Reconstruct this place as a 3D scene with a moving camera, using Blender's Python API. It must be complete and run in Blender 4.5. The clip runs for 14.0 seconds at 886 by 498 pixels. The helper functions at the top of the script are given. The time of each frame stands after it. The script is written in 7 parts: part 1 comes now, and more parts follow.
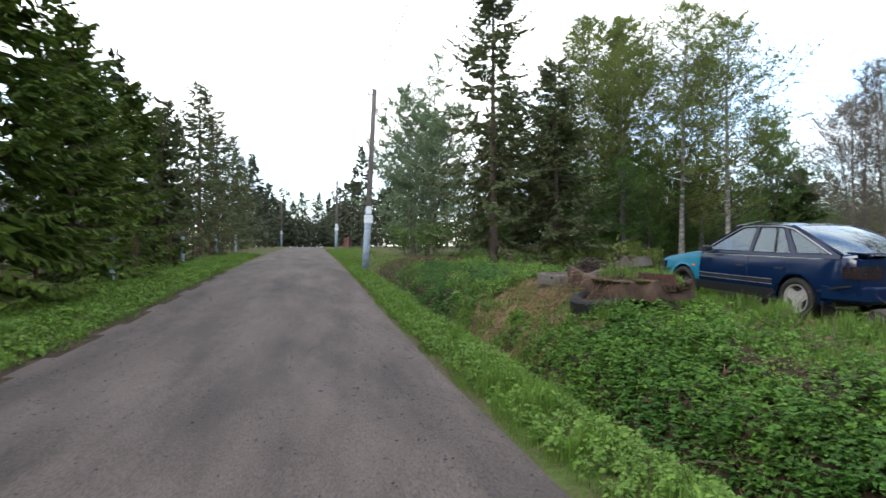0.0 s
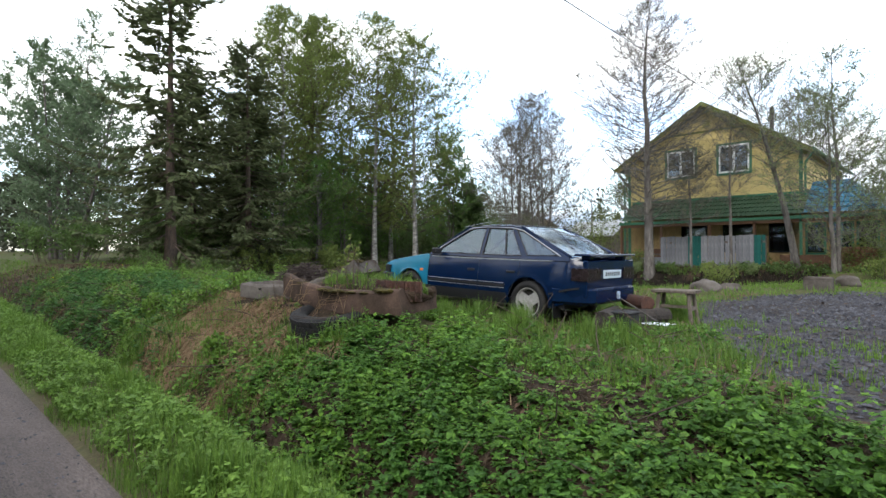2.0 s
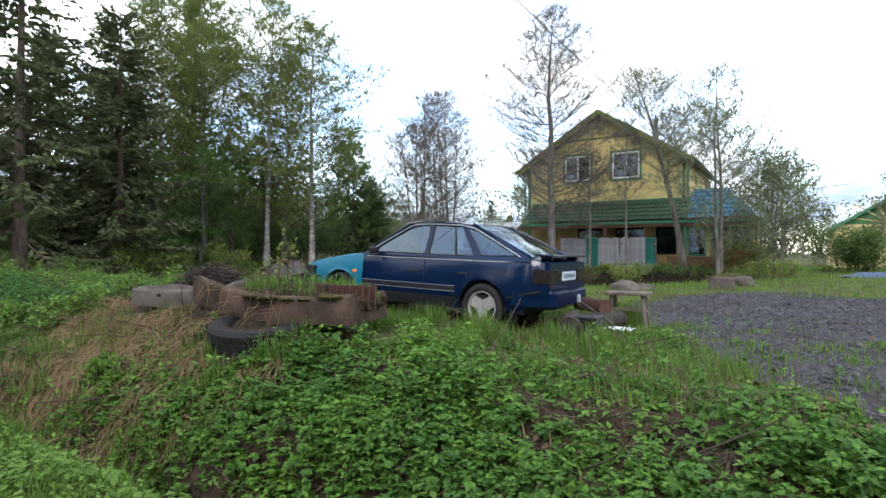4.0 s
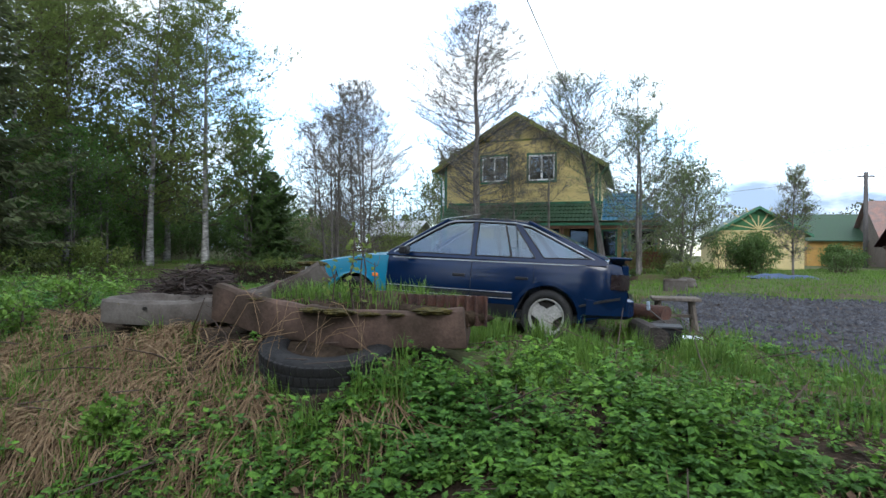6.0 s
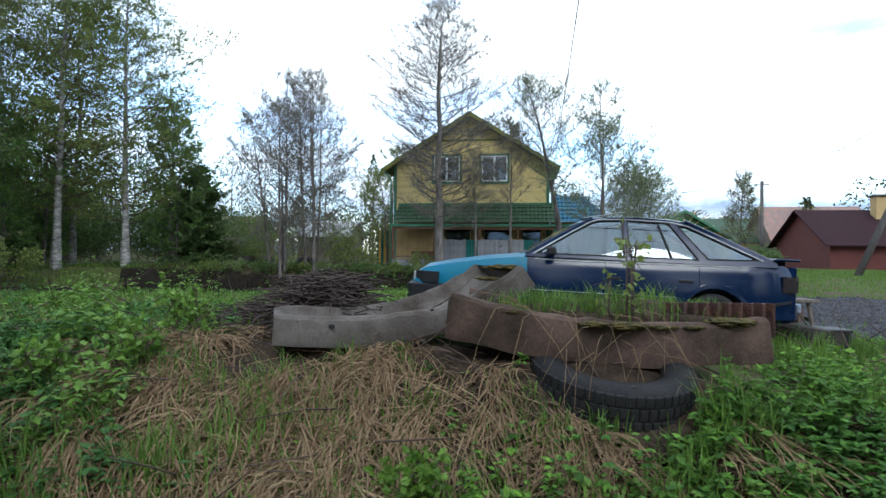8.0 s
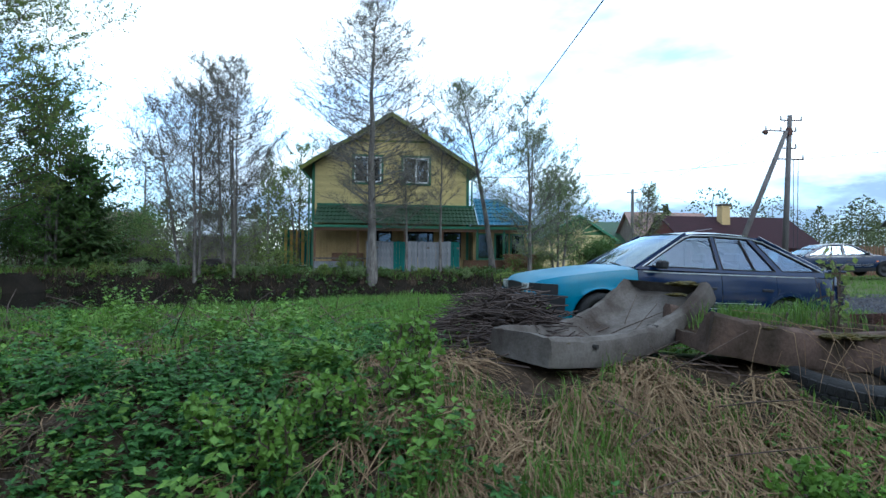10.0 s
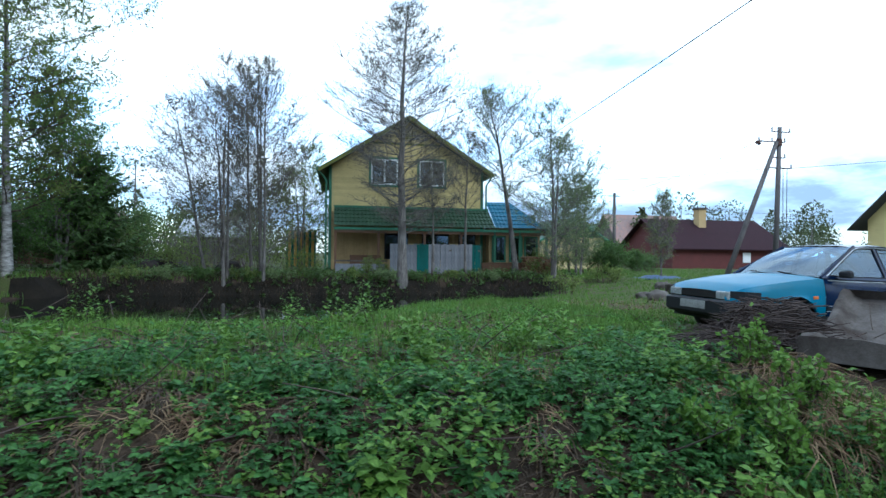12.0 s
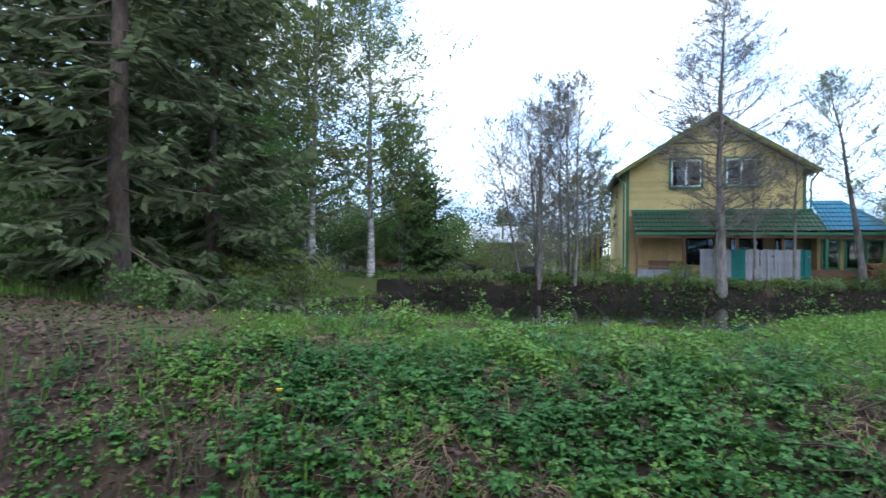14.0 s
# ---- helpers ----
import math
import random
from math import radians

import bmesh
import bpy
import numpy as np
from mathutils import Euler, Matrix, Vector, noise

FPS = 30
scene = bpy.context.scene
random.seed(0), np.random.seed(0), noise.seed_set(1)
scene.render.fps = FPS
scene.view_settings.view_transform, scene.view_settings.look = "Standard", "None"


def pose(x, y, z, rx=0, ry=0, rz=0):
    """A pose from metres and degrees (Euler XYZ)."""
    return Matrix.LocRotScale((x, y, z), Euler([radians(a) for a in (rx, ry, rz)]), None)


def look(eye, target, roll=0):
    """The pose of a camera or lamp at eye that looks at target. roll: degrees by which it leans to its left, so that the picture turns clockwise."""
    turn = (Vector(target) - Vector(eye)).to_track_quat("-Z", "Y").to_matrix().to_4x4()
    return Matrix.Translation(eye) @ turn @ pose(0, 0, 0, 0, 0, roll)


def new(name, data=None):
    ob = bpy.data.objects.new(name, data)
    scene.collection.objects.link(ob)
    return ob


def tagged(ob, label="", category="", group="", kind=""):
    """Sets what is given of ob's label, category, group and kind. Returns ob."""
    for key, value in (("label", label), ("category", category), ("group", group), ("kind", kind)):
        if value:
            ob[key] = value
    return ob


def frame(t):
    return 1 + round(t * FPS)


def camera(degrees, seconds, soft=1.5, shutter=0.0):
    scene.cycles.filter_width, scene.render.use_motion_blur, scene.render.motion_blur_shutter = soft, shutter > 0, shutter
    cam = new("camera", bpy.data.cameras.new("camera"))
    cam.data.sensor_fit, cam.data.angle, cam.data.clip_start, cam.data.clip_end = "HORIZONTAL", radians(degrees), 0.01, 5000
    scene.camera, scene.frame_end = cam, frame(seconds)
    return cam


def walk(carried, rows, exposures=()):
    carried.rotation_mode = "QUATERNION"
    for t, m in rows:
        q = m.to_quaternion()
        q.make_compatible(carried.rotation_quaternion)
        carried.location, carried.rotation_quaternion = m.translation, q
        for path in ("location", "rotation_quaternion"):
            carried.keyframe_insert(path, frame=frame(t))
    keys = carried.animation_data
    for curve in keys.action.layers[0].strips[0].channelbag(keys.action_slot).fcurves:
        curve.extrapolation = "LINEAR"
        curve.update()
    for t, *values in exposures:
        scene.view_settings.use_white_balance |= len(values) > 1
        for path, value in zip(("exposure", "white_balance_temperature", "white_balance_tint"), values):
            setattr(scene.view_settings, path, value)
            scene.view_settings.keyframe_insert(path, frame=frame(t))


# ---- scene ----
cam = camera(78.4, 14.0, shutter=0.12)
METRES, EYE, TILT, LEAN, TURN = 18.0, 1.6, 0.0, 0.0, -13.7
ROWS = [
    (0.0, 0.0, 0.0, 0.0, -0.0, 0.0, 0.0),
    (0.5, -0.0028, 0.0366, -0.0003, -15.02, -0.02, -0.12),
    (1.0, -0.0031, 0.0683, -0.002, -23.17, 0.15, -0.01),
    (1.5, -0.0013, 0.0955, -0.0029, -26.86, 0.23, 0.07),
    (2.0, 0.0034, 0.1139, -0.0013, -32.18, 0.43, 0.2),
    (2.5, 0.0059, 0.1282, -0.0014, -35.02, 0.59, 0.31),
    (3.0, 0.0001, 0.1435, -0.001, -38.12, 0.86, -0.29),
    (3.5, -0.0005, 0.1594, -0.0013, -41.34, 0.75, -0.2),
    (4.0, -0.0022, 0.1793, -0.0017, -43.99, 0.44, -0.15),
    (6.5, -0.0421, 0.345, -0.0008, -59.41, 0.5, -0.69),
    (7.0, -0.0491, 0.3832, -0.0007, -61.15, 0.52, -0.58),
    (7.5, -0.0598, 0.4224, -0.0011, -64.46, 0.59, -0.62),
    (8.0, -0.067, 0.4619, -0.0023, -67.93, 0.66, -0.59),
    (10.5, -0.1227, 0.6575, 0.0073, -85.27, 0.62, -0.57),
    (11.0, -0.1332, 0.7028, 0.0076, -87.48, 0.65, -0.59),
    (11.5, -0.1434, 0.7519, 0.0104, -87.96, 0.56, -0.63),
    (12.0, -0.15, 0.7963, 0.0125, -87.44, 0.56, -0.59),
    (12.5, -0.1601, 0.8432, 0.015, -86.61, 0.49, -0.65),
    (13.0, -0.1728, 0.8862, 0.0163, -83.73, 0.54, -0.53),
    (13.5, -0.1945, 0.9281, 0.0179, -76.09, 0.53, -0.65),
    (14.0, -0.2229, 0.9588, 0.0191, -63.39, 0.53, -0.65),
]
walk(cam, [(t, pose(0, 0, EYE, TILT, LEAN, TURN) @ pose(METRES * x, METRES * y, METRES * z, 90 + pitch, roll, yaw)) for t, x, y, z, yaw, pitch, roll in ROWS],
     [(0, .3, 6450, 9), (.5, .06, 6450, 9), (1.5, .15, 6450, 9), (4.2, .30, 6250, 9), (6.5, 0, 5850, 6), (8.2, 0, 5750, 5), (10.5, -.1, 5150, 1), (12.5, -.05, 5150, 1), (13.2, 0, 5450, 4), (14, .45, 5350, 8)])

# ---- light ----
SUN_ELEV, SUN_AZ = 38.0, 250.0   # a veiled sun, high behind the walker's left shoulder
world = bpy.data.worlds.new("overcast_sky")
scene.world = world
world.use_nodes = True
wn, wl = world.node_tree.nodes, world.node_tree.links
bg = wn["Background"]
sky = wn.new("ShaderNodeTexSky")
sky.sky_type, sky.sun_disc = "NISHITA", False
sky.sun_elevation, sky.sun_rotation = radians(SUN_ELEV), radians(SUN_AZ)
sky_gain = wn.new("ShaderNodeMix")
sky_gain.data_type, sky_gain.blend_type = "RGBA", "MULTIPLY"
sky_gain.inputs[0].default_value = 1.0
sky_gain.inputs[7].default_value = (3.6, 3.4, 3.3, 1)
wl.new(sky.outputs[0], sky_gain.inputs[6])
wtc = wn.new("ShaderNodeTexCoord")
wmap = wn.new("ShaderNodeMapping")
wmap.inputs["Scale"].default_value = (1.6, 1.6, 5.0)
wl.new(wtc.outputs["Generated"], wmap.inputs[0])
wno = wn.new("ShaderNodeTexNoise")
wno.inputs["Scale"].default_value, wno.inputs["Detail"].default_value, wno.inputs["Roughness"].default_value = 1.5, 7, 0.55
wl.new(wmap.outputs[0], wno.inputs[0])
cover = wn.new("ShaderNodeMapRange")
cover.inputs["From Min"].default_value, cover.inputs["From Max"].default_value = 0.33, 0.55
wl.new(wno.outputs["Fac"], cover.inputs[0])
cloud = wn.new("ShaderNodeMix")
cloud.data_type = "RGBA"
tone = wn.new("ShaderNodeTexNoise")
tone.inputs["Scale"].default_value, tone.inputs["Detail"].default_value, tone.inputs["Roughness"].default_value = 2.6, 6, 0.6
wl.new(wmap.outputs[0], tone.inputs[0])
sep = wn.new("ShaderNodeSeparateXYZ")
wl.new(wtc.outputs["Generated"], sep.inputs[0])
low = wn.new("ShaderNodeMapRange")   # cloud banks are greyer low over the horizon
low.inputs["From Min"].default_value, low.inputs["From Max"].default_value = 0.04, 0.22
low.inputs["To Min"].default_value, low.inputs["To Max"].default_value = -0.34, 0.22
wl.new(sep.outputs["Z"], low.inputs[0])
lift = wn.new("ShaderNodeMath")
wl.new(tone.outputs["Fac"], lift.inputs[0]), wl.new(low.outputs[0], lift.inputs[1])
shade = wn.new("ShaderNodeValToRGB")
shade.color_ramp.elements[0].position, shade.color_ramp.elements[1].position = 0.30, 0.56
shade.color_ramp.elements[0].color, shade.color_ramp.elements[1].color = (0.27, 0.33, 0.42, 1), (1.0, 1.0, 1.0, 1)
wl.new(lift.outputs[0], shade.inputs[0])
bright = wn.new("ShaderNodeMix")
bright.data_type, bright.blend_type = "RGBA", "MULTIPLY"
bright.inputs[0].default_value = 1.0
bright.inputs[7].default_value = (14.0, 14.3, 14.6, 1)
wl.new(shade.outputs[0], bright.inputs[6])
wl.new(bright.outputs[2], cloud.inputs[7])
wl.new(cover.outputs[0], cloud.inputs[0])
wl.new(sky_gain.outputs[2], cloud.inputs[6])
wl.new(cloud.outputs[2], bg.inputs[0])
bg.inputs[1].default_value = 0.15

sun = new("sun", bpy.data.lights.new("sun", "SUN"))
sun.data.energy, sun.data.angle, sun.data.color = 1.2, radians(20), (1.0, 0.95, 0.88)
_az, _el = radians(SUN_AZ), radians(SUN_ELEV)
sun.matrix_world = look((0, 0, 60), (-60 * math.sin(_az) * math.cos(_el), -60 * math.cos(_az) * math.cos(_el), 60 - 60 * math.sin(_el)))


# ---- materials ----
def mat(name, base, rough=0.7, metal=0.0, var=0.25, scale=6.0, second=None, fine=60.0, bump=0.15, island=0.0, spec=0.3,
        island_to=None, bump_scale=None, stretch=None, trans=0.0, coat=0.0, object_random=0.0):
    """A procedural surface: base colour broken at two scales, with relief."""
    m = bpy.data.materials.new(name)
    m.use_nodes = True
    n, l = m.node_tree.nodes, m.node_tree.links
    p = n["Principled BSDF"]
    p.inputs["Metallic"].default_value = metal
    p.inputs["Specular IOR Level"].default_value = spec
    if coat:
        p.inputs["Coat Weight"].default_value, p.inputs["Coat Roughness"].default_value = coat, 0.08
    tc = n.new("ShaderNodeTexCoord")
    src = tc.outputs["Object"]
    if stretch:
        mp = n.new("ShaderNodeMapping")
        mp.inputs["Scale"].default_value = stretch
        l.new(src, mp.inputs[0])
        src = mp.outputs[0]
    a = n.new("ShaderNodeTexNoise")
    a.inputs["Scale"].default_value, a.inputs["Detail"].default_value, a.inputs["Roughness"].default_value = scale, 5, 0.6
    b = n.new("ShaderNodeTexNoise")
    b.inputs["Scale"].default_value, b.inputs["Detail"].default_value = fine, 3
    l.new(src, a.inputs[0]), l.new(src, b.inputs[0])
    ra = n.new("ShaderNodeValToRGB")
    other = second or tuple(c * (1 - var) for c in base)
    ra.color_ramp.elements[0].position, ra.color_ramp.elements[1].position = 0.34, 0.66
    ra.color_ramp.elements[0].color, ra.color_ramp.elements[1].color = (*other, 1), (*base, 1)
    l.new(a.outputs["Fac"], ra.inputs[0])
    fm = n.new("ShaderNodeMapRange")
    fm.inputs["From Min"].default_value, fm.inputs["From Max"].default_value = 0.3, 0.7
    fm.inputs["To Min"].default_value, fm.inputs["To Max"].default_value = 1 - var, 1 + var
    l.new(b.outputs["Fac"], fm.inputs[0])
    mul = n.new("ShaderNodeMix")
    mul.data_type, mul.blend_type = "RGBA", "MULTIPLY"
    mul.inputs[0].default_value = 1.0
    l.new(ra.outputs[0], mul.inputs[6]), l.new(fm.outputs[0], mul.inputs[7])
    col = mul.outputs[2]
    if island:
        g = n.new("ShaderNodeNewGeometry")
        ri = n.new("ShaderNodeMix")
        ri.data_type = "RGBA"
        ri.inputs[7].default_value = (*(island_to or tuple(c * 0.4 for c in base)), 1)
        im = n.new("ShaderNodeMath")
        im.operation = "MULTIPLY"
        im.inputs[1].default_value = island
        l.new(g.outputs["Random Per Island"], im.inputs[0])
        l.new(im.outputs[0], ri.inputs[0]), l.new(col, ri.inputs[6])
        col = ri.outputs[2]
    if object_random:
        oi = n.new("ShaderNodeObjectInfo")
        om = n.new("ShaderNodeMapRange")
        om.inputs["To Min"].default_value, om.inputs["To Max"].default_value = 1 - object_random, 1 + object_random
        l.new(oi.outputs["Random"], om.inputs[0])
        mo = n.new("ShaderNodeMix")
        mo.data_type, mo.blend_type = "RGBA", "MULTIPLY"
        mo.inputs[0].default_value = 1.0
        l.new(col, mo.inputs[6]), l.new(om.outputs[0], mo.inputs[7])
        col = mo.outputs[2]
    l.new(col, p.inputs["Base Color"])
    rm = n.new("ShaderNodeMapRange")
    rm.inputs["To Min"].default_value, rm.inputs["To Max"].default_value = max(rough - 0.12, 0.02), min(rough + 0.12, 1)
    l.new(a.outputs["Fac"], rm.inputs[0]), l.new(rm.outputs[0], p.inputs["Roughness"])
    if bump:
        bu = n.new("ShaderNodeBump")
        bu.inputs["Strength"].default_value, bu.inputs["Distance"].default_value = min(bump * 2, 1), 0.02 if not bump_scale else bump_scale
        l.new(b.outputs["Fac"], bu.inputs["Height"]), l.new(bu.outputs[0], p.inputs["Normal"])
    if trans:
        out = n["Material Output"]
        tr = n.new("ShaderNodeBsdfTranslucent")
        l.new(col, tr.inputs[0])
        mx = n.new("ShaderNodeMixShader")
        mx.inputs[0].default_value = trans
        l.new(p.outputs[0], mx.inputs[1]), l.new(tr.outputs[0], mx.inputs[2]), l.new(mx.outputs[0], out.inputs[0])
    return m


def glass(name, tint, gloss_rough=0.03, clear=0.75):
    """Thin pane: part see-through, part mirror."""
    m = bpy.data.materials.new(name)
    m.use_nodes = True
    n, l = m.node_tree.nodes, m.node_tree.links
    n.remove(n["Principled BSDF"])
    t, g, mx, fr = n.new("ShaderNodeBsdfTransparent"), n.new("ShaderNodeBsdfGlossy"), n.new("ShaderNodeMixShader"), n.new("ShaderNodeLayerWeight")
    t.inputs[0].default_value = (*tint, 1)
    g.inputs["Roughness"].default_value = gloss_rough
    g.inputs[0].default_value = (0.78, 0.9, 1.0, 1)
    fr.inputs[0].default_value = 0.5
    pw = n.new("ShaderNodeMath")
    pw.operation = "POWER"
    pw.inputs[1].default_value = 5.0
    l.new(fr.outputs["Facing"], pw.inputs[0])
    ad = n.new("ShaderNodeMath")
    ad.operation = "MULTIPLY_ADD"
    ad.inputs[1].default_value, ad.inputs[2].default_value = clear, 1 - clear
    l.new(pw.outputs[0], ad.inputs[0]), l.new(ad.outputs[0], mx.inputs[0])
    l.new(t.outputs[0], mx.inputs[1]), l.new(g.outputs[0], mx.inputs[2]), l.new(mx.outputs[0], n["Material Output"].inputs[0])
    return m


M_SOIL = mat("soil", (0.06, 0.042, 0.028), 0.95, second=(0.022, 0.016, 0.011), var=0.45, scale=3.0, fine=22, bump=0.9, spec=0.1)
M_ROAD = mat("road_dirt", (0.118, 0.096, 0.087), 0.9, second=(0.052, 0.044, 0.041), var=0.3, scale=0.9, fine=70, bump=0.5, spec=0.2, stretch=(1.3, .28, 1))
M_GRAVEL = mat("gravel_bed", (0.06, 0.058, 0.062), 0.95, second=(0.04, 0.033, 0.027), var=0.5, scale=0.9, fine=40, bump=0.5, spec=0.1)
M_STONE = mat("gravel_stone", (0.105, 0.105, 0.118), 0.9, var=0.3, island=0.9, island_to=(0.025, 0.025, 0.03), spec=0.15)
M_WATER = mat("pond_water", (0.008, 0.009, 0.007), 0.02, var=0.2, scale=1.2, fine=3, bump=0.004, spec=0.5)
for _l in [k for k in M_WATER.node_tree.links if k.to_socket.name == "Roughness"]:
    M_WATER.node_tree.links.remove(_l)
M_WATER.node_tree.nodes["Principled BSDF"].inputs["Roughness"].default_value = 0.015
M_NETTLE = mat("nettle_leaf", (0.17, 0.31, 0.036), 0.65, var=0.45, scale=0.8, second=(0.07, 0.17, 0.03), fine=30, island=0.9, island_to=(0.04, 0.09, 0.025), bump=0.0, trans=0.3, spec=0.15)
M_ELDER = mat("ground_elder_leaf", (0.11, 0.235, 0.05), 0.6, var=0.45, scale=0.8, second=(0.05, 0.13, 0.03), fine=30, island=0.9, island_to=(0.03, 0.075, 0.022), bump=0.0, trans=0.3, spec=0.2)
M_LIME = mat("young_leaf", (0.16, 0.275, 0.038), 0.6, var=0.25, scale=2, island=0.7, island_to=(0.06, 0.13, 0.02), bump=0.05, trans=0.3)
M_GRASS = mat("grass_blade", (0.145, 0.25, 0.035), 0.6, var=0.3, scale=0.8, second=(0.1, 0.16, 0.03), island=0.8, island_to=(0.06, 0.12, 0.022), bump=0.0, trans=0.3, spec=0.2)
M_STRAW = mat("dry_grass", (0.3, 0.215, 0.125), 0.8, var=0.3, scale=1.5, island=0.9, island_to=(0.13, 0.08, 0.045), bump=0.0, trans=0.15, spec=0.1)
M_LITTER = mat("dead_leaf", (0.14, 0.085, 0.05), 0.85, var=0.4, scale=3, island=0.8, island_to=(0.045, 0.03, 0.022), bump=0.0)
M_TWIG = mat("twig", (0.1, 0.07, 0.055), 0.85, var=0.4, scale=8, island=0.7)
M_SPRUCE = mat("spruce_needles", (0.155, 0.185, 0.085), 0.75, var=0.3, scale=0.5, island=0.85, island_to=(0.055, 0.068, 0.034), bump=0.0, trans=0.38, spec=0.1)
M_SPRUCE_Y = mat("young_spruce_needles", (0.11, 0.165, 0.025), 0.75, var=0.3, scale=0.5, island=0.8, island_to=(0.03, 0.055, 0.014), bump=0.0, trans=0.2, spec=0.15)
M_BIRCH_LEAF = mat("birch_leaf", (0.23, 0.29, 0.075), 0.6, var=0.3, scale=0.6, island=0.7, island_to=(0.12, 0.165, 0.045), bump=0.0, trans=0.5, spec=0.15)
M_PALE_LEAF = mat("pale_leaf", (0.24, 0.31, 0.19), 0.6, var=0.3, scale=0.6, island=0.7, island_to=(0.08, 0.15, 0.06), bump=0.0, trans=0.4, spec=0.2)
M_GREEN_LEAF = mat("green_leaf", (0.115, 0.19, 0.045), 0.6, var=0.3, scale=0.6, island=0.7, island_to=(0.05, 0.09, 0.025), bump=0.0, trans=0.35)
M_CHERRY = mat("cherry_leaf", (0.15, 0.27, 0.06), 0.6, var=0.3, scale=0.6, island=0.7, island_to=(0.07, 0.15, 0.035), bump=0.0, trans=0.45, spec=0.15)
M_BUD = mat("bud_leaf", (0.21, 0.2, 0.13), 0.6, var=0.3, scale=0.8, island=0.7, island_to=(0.1, 0.09, 0.06), bump=0.0, trans=0.4, spec=0.2)
M_BUD_LEAF = mat("willow_leaf", (0.25, 0.32, 0.13), 0.6, var=0.3, scale=0.6, island=0.7, island_to=(0.13, 0.18, 0.07), bump=0.0, trans=0.5, spec=0.15)
M_BARK = mat("grey_bark", (0.17, 0.155, 0.14), 0.9, second=(0.06, 0.052, 0.046), scale=6, fine=25, bump=0.4, stretch=(1, 1, 0.25))
M_BIRCH = mat("birch_bark", (0.34, 0.33, 0.31), 0.8, second=(0.06, 0.055, 0.05), scale=3.5, fine=20, bump=0.25, stretch=(1, 1, 2.5))
M_SBARK = mat("spruce_bark", (0.12, 0.085, 0.065), 0.95, second=(0.05, 0.04, 0.035), scale=7, fine=25, bump=0.5, stretch=(1, 1, 0.4))
M_CONC = mat("weathered_concrete", (0.125, 0.112, 0.1), 0.9, second=(0.035, 0.026, 0.02), scale=2.4, fine=45, bump=0.10, var=0.13, spec=0.15)
M_MOSS = mat("moss", (0.09, 0.07, 0.014), 0.95, second=(0.035, 0.03, 0.01), scale=14, fine=80, bump=0.6)
M_RUBBER = mat("tyre_rubber", (0.013, 0.013, 0.014), 0.75, second=(0.022, 0.021, 0.02), scale=4, fine=50, bump=0.2, spec=0.2)
M_RUST = mat("rusty_iron", (0.1, 0.045, 0.03), 0.85, second=(0.045, 0.028, 0.025), scale=6, fine=60, bump=0.4)
M_NAVY = mat("navy_paint", (0.002, 0.0105, 0.039), 0.14, var=0.15, scale=3, fine=160, bump=0.0, spec=0.34)
M_TURQ = mat("turquoise_paint", (0.005, 0.125, 0.215), 0.36, second=(0.012, 0.115, 0.175), var=0.12, scale=2, fine=90, bump=0.0, spec=0.25)
M_BLACKP = mat("black_plastic", (0.012, 0.012, 0.014), 0.55, var=0.2, scale=6, bump=0.05)
M_CHROME = mat("bright_trim", (0.55, 0.57, 0.6), 0.35, metal=0.6, var=0.1, scale=8, bump=0.0)
M_ALLOY = mat("dull_alloy", (0.38, 0.37, 0.35), 0.5, metal=0.4, var=0.25, scale=10, bump=0.1)
M_LENS_R = mat("tail_lens", (0.012, 0.006, 0.008), 0.25, var=0.2, scale=20, bump=0.0, spec=0.5)
M_LENS_W = mat("head_lens", (0.3, 0.31, 0.3), 0.25, var=0.25, scale=25, bump=0.1, spec=0.6)
M_ORANGE = mat("orange_lens", (0.7, 0.16, 0.02), 0.35, var=0.15, bump=0.0)
M_PLATE = mat("number_plate_white", (0.5, 0.58, 0.64), 0.5, var=0.15, scale=10, bump=0.0)
M_SEAT = mat("seat_cloth", (0.05, 0.055, 0.065), 0.9, var=0.3, scale=12, bump=0.2)
M_CARGLASS = glass("car_glass", (0.45, 0.6, 0.74), 0.015, 0.88)
M_WINGLASS = glass("window_glass", (0.4, 0.44, 0.47), 0.03, 0.88)
M_YELLOW = mat("yellow_boards", (0.55, 0.44, 0.19), 0.8, var=0.12, scale=1.5, fine=30, bump=0.12, object_random=0.07, spec=0.15)
M_TRIMG = mat("green_trim", (0.05, 0.16, 0.09), 0.6, var=0.2, scale=5, bump=0.1)
M_ROOFG = mat("green_roof_metal", (0.034, 0.068, 0.036), 0.6, var=0.25, scale=2, fine=30, bump=0.1, object_random=0.12, spec=0.25)
M_ROOFB = mat("blue_roof_metal", (0.02, 0.125, 0.2), 0.5, var=0.2, scale=2, fine=30, bump=0.1, object_random=0.12, spec=0.3)
M_WHITE = mat("white_plastic_frame", (0.72, 0.73, 0.72), 0.45, var=0.08, scale=5, bump=0.0)
M_GREYB = mat("grey_boards", (0.21, 0.215, 0.225), 0.85, second=(0.13, 0.13, 0.14), scale=3, fine=40, bump=0.25, stretch=(1, 1, 0.15), object_random=0.15, spec=0.15)
M_TEALB = mat("teal_boards", (0.014, 0.1, 0.085), 0.75, var=0.25, scale=3, fine=40, bump=0.2, object_random=0.1, spec=0.2)
M_WOOD = mat("old_wood", (0.145, 0.12, 0.1), 0.9, second=(0.09, 0.075, 0.06), scale=4, fine=40, bump=0.3, stretch=(1, 1, 0.3), object_random=0.15)
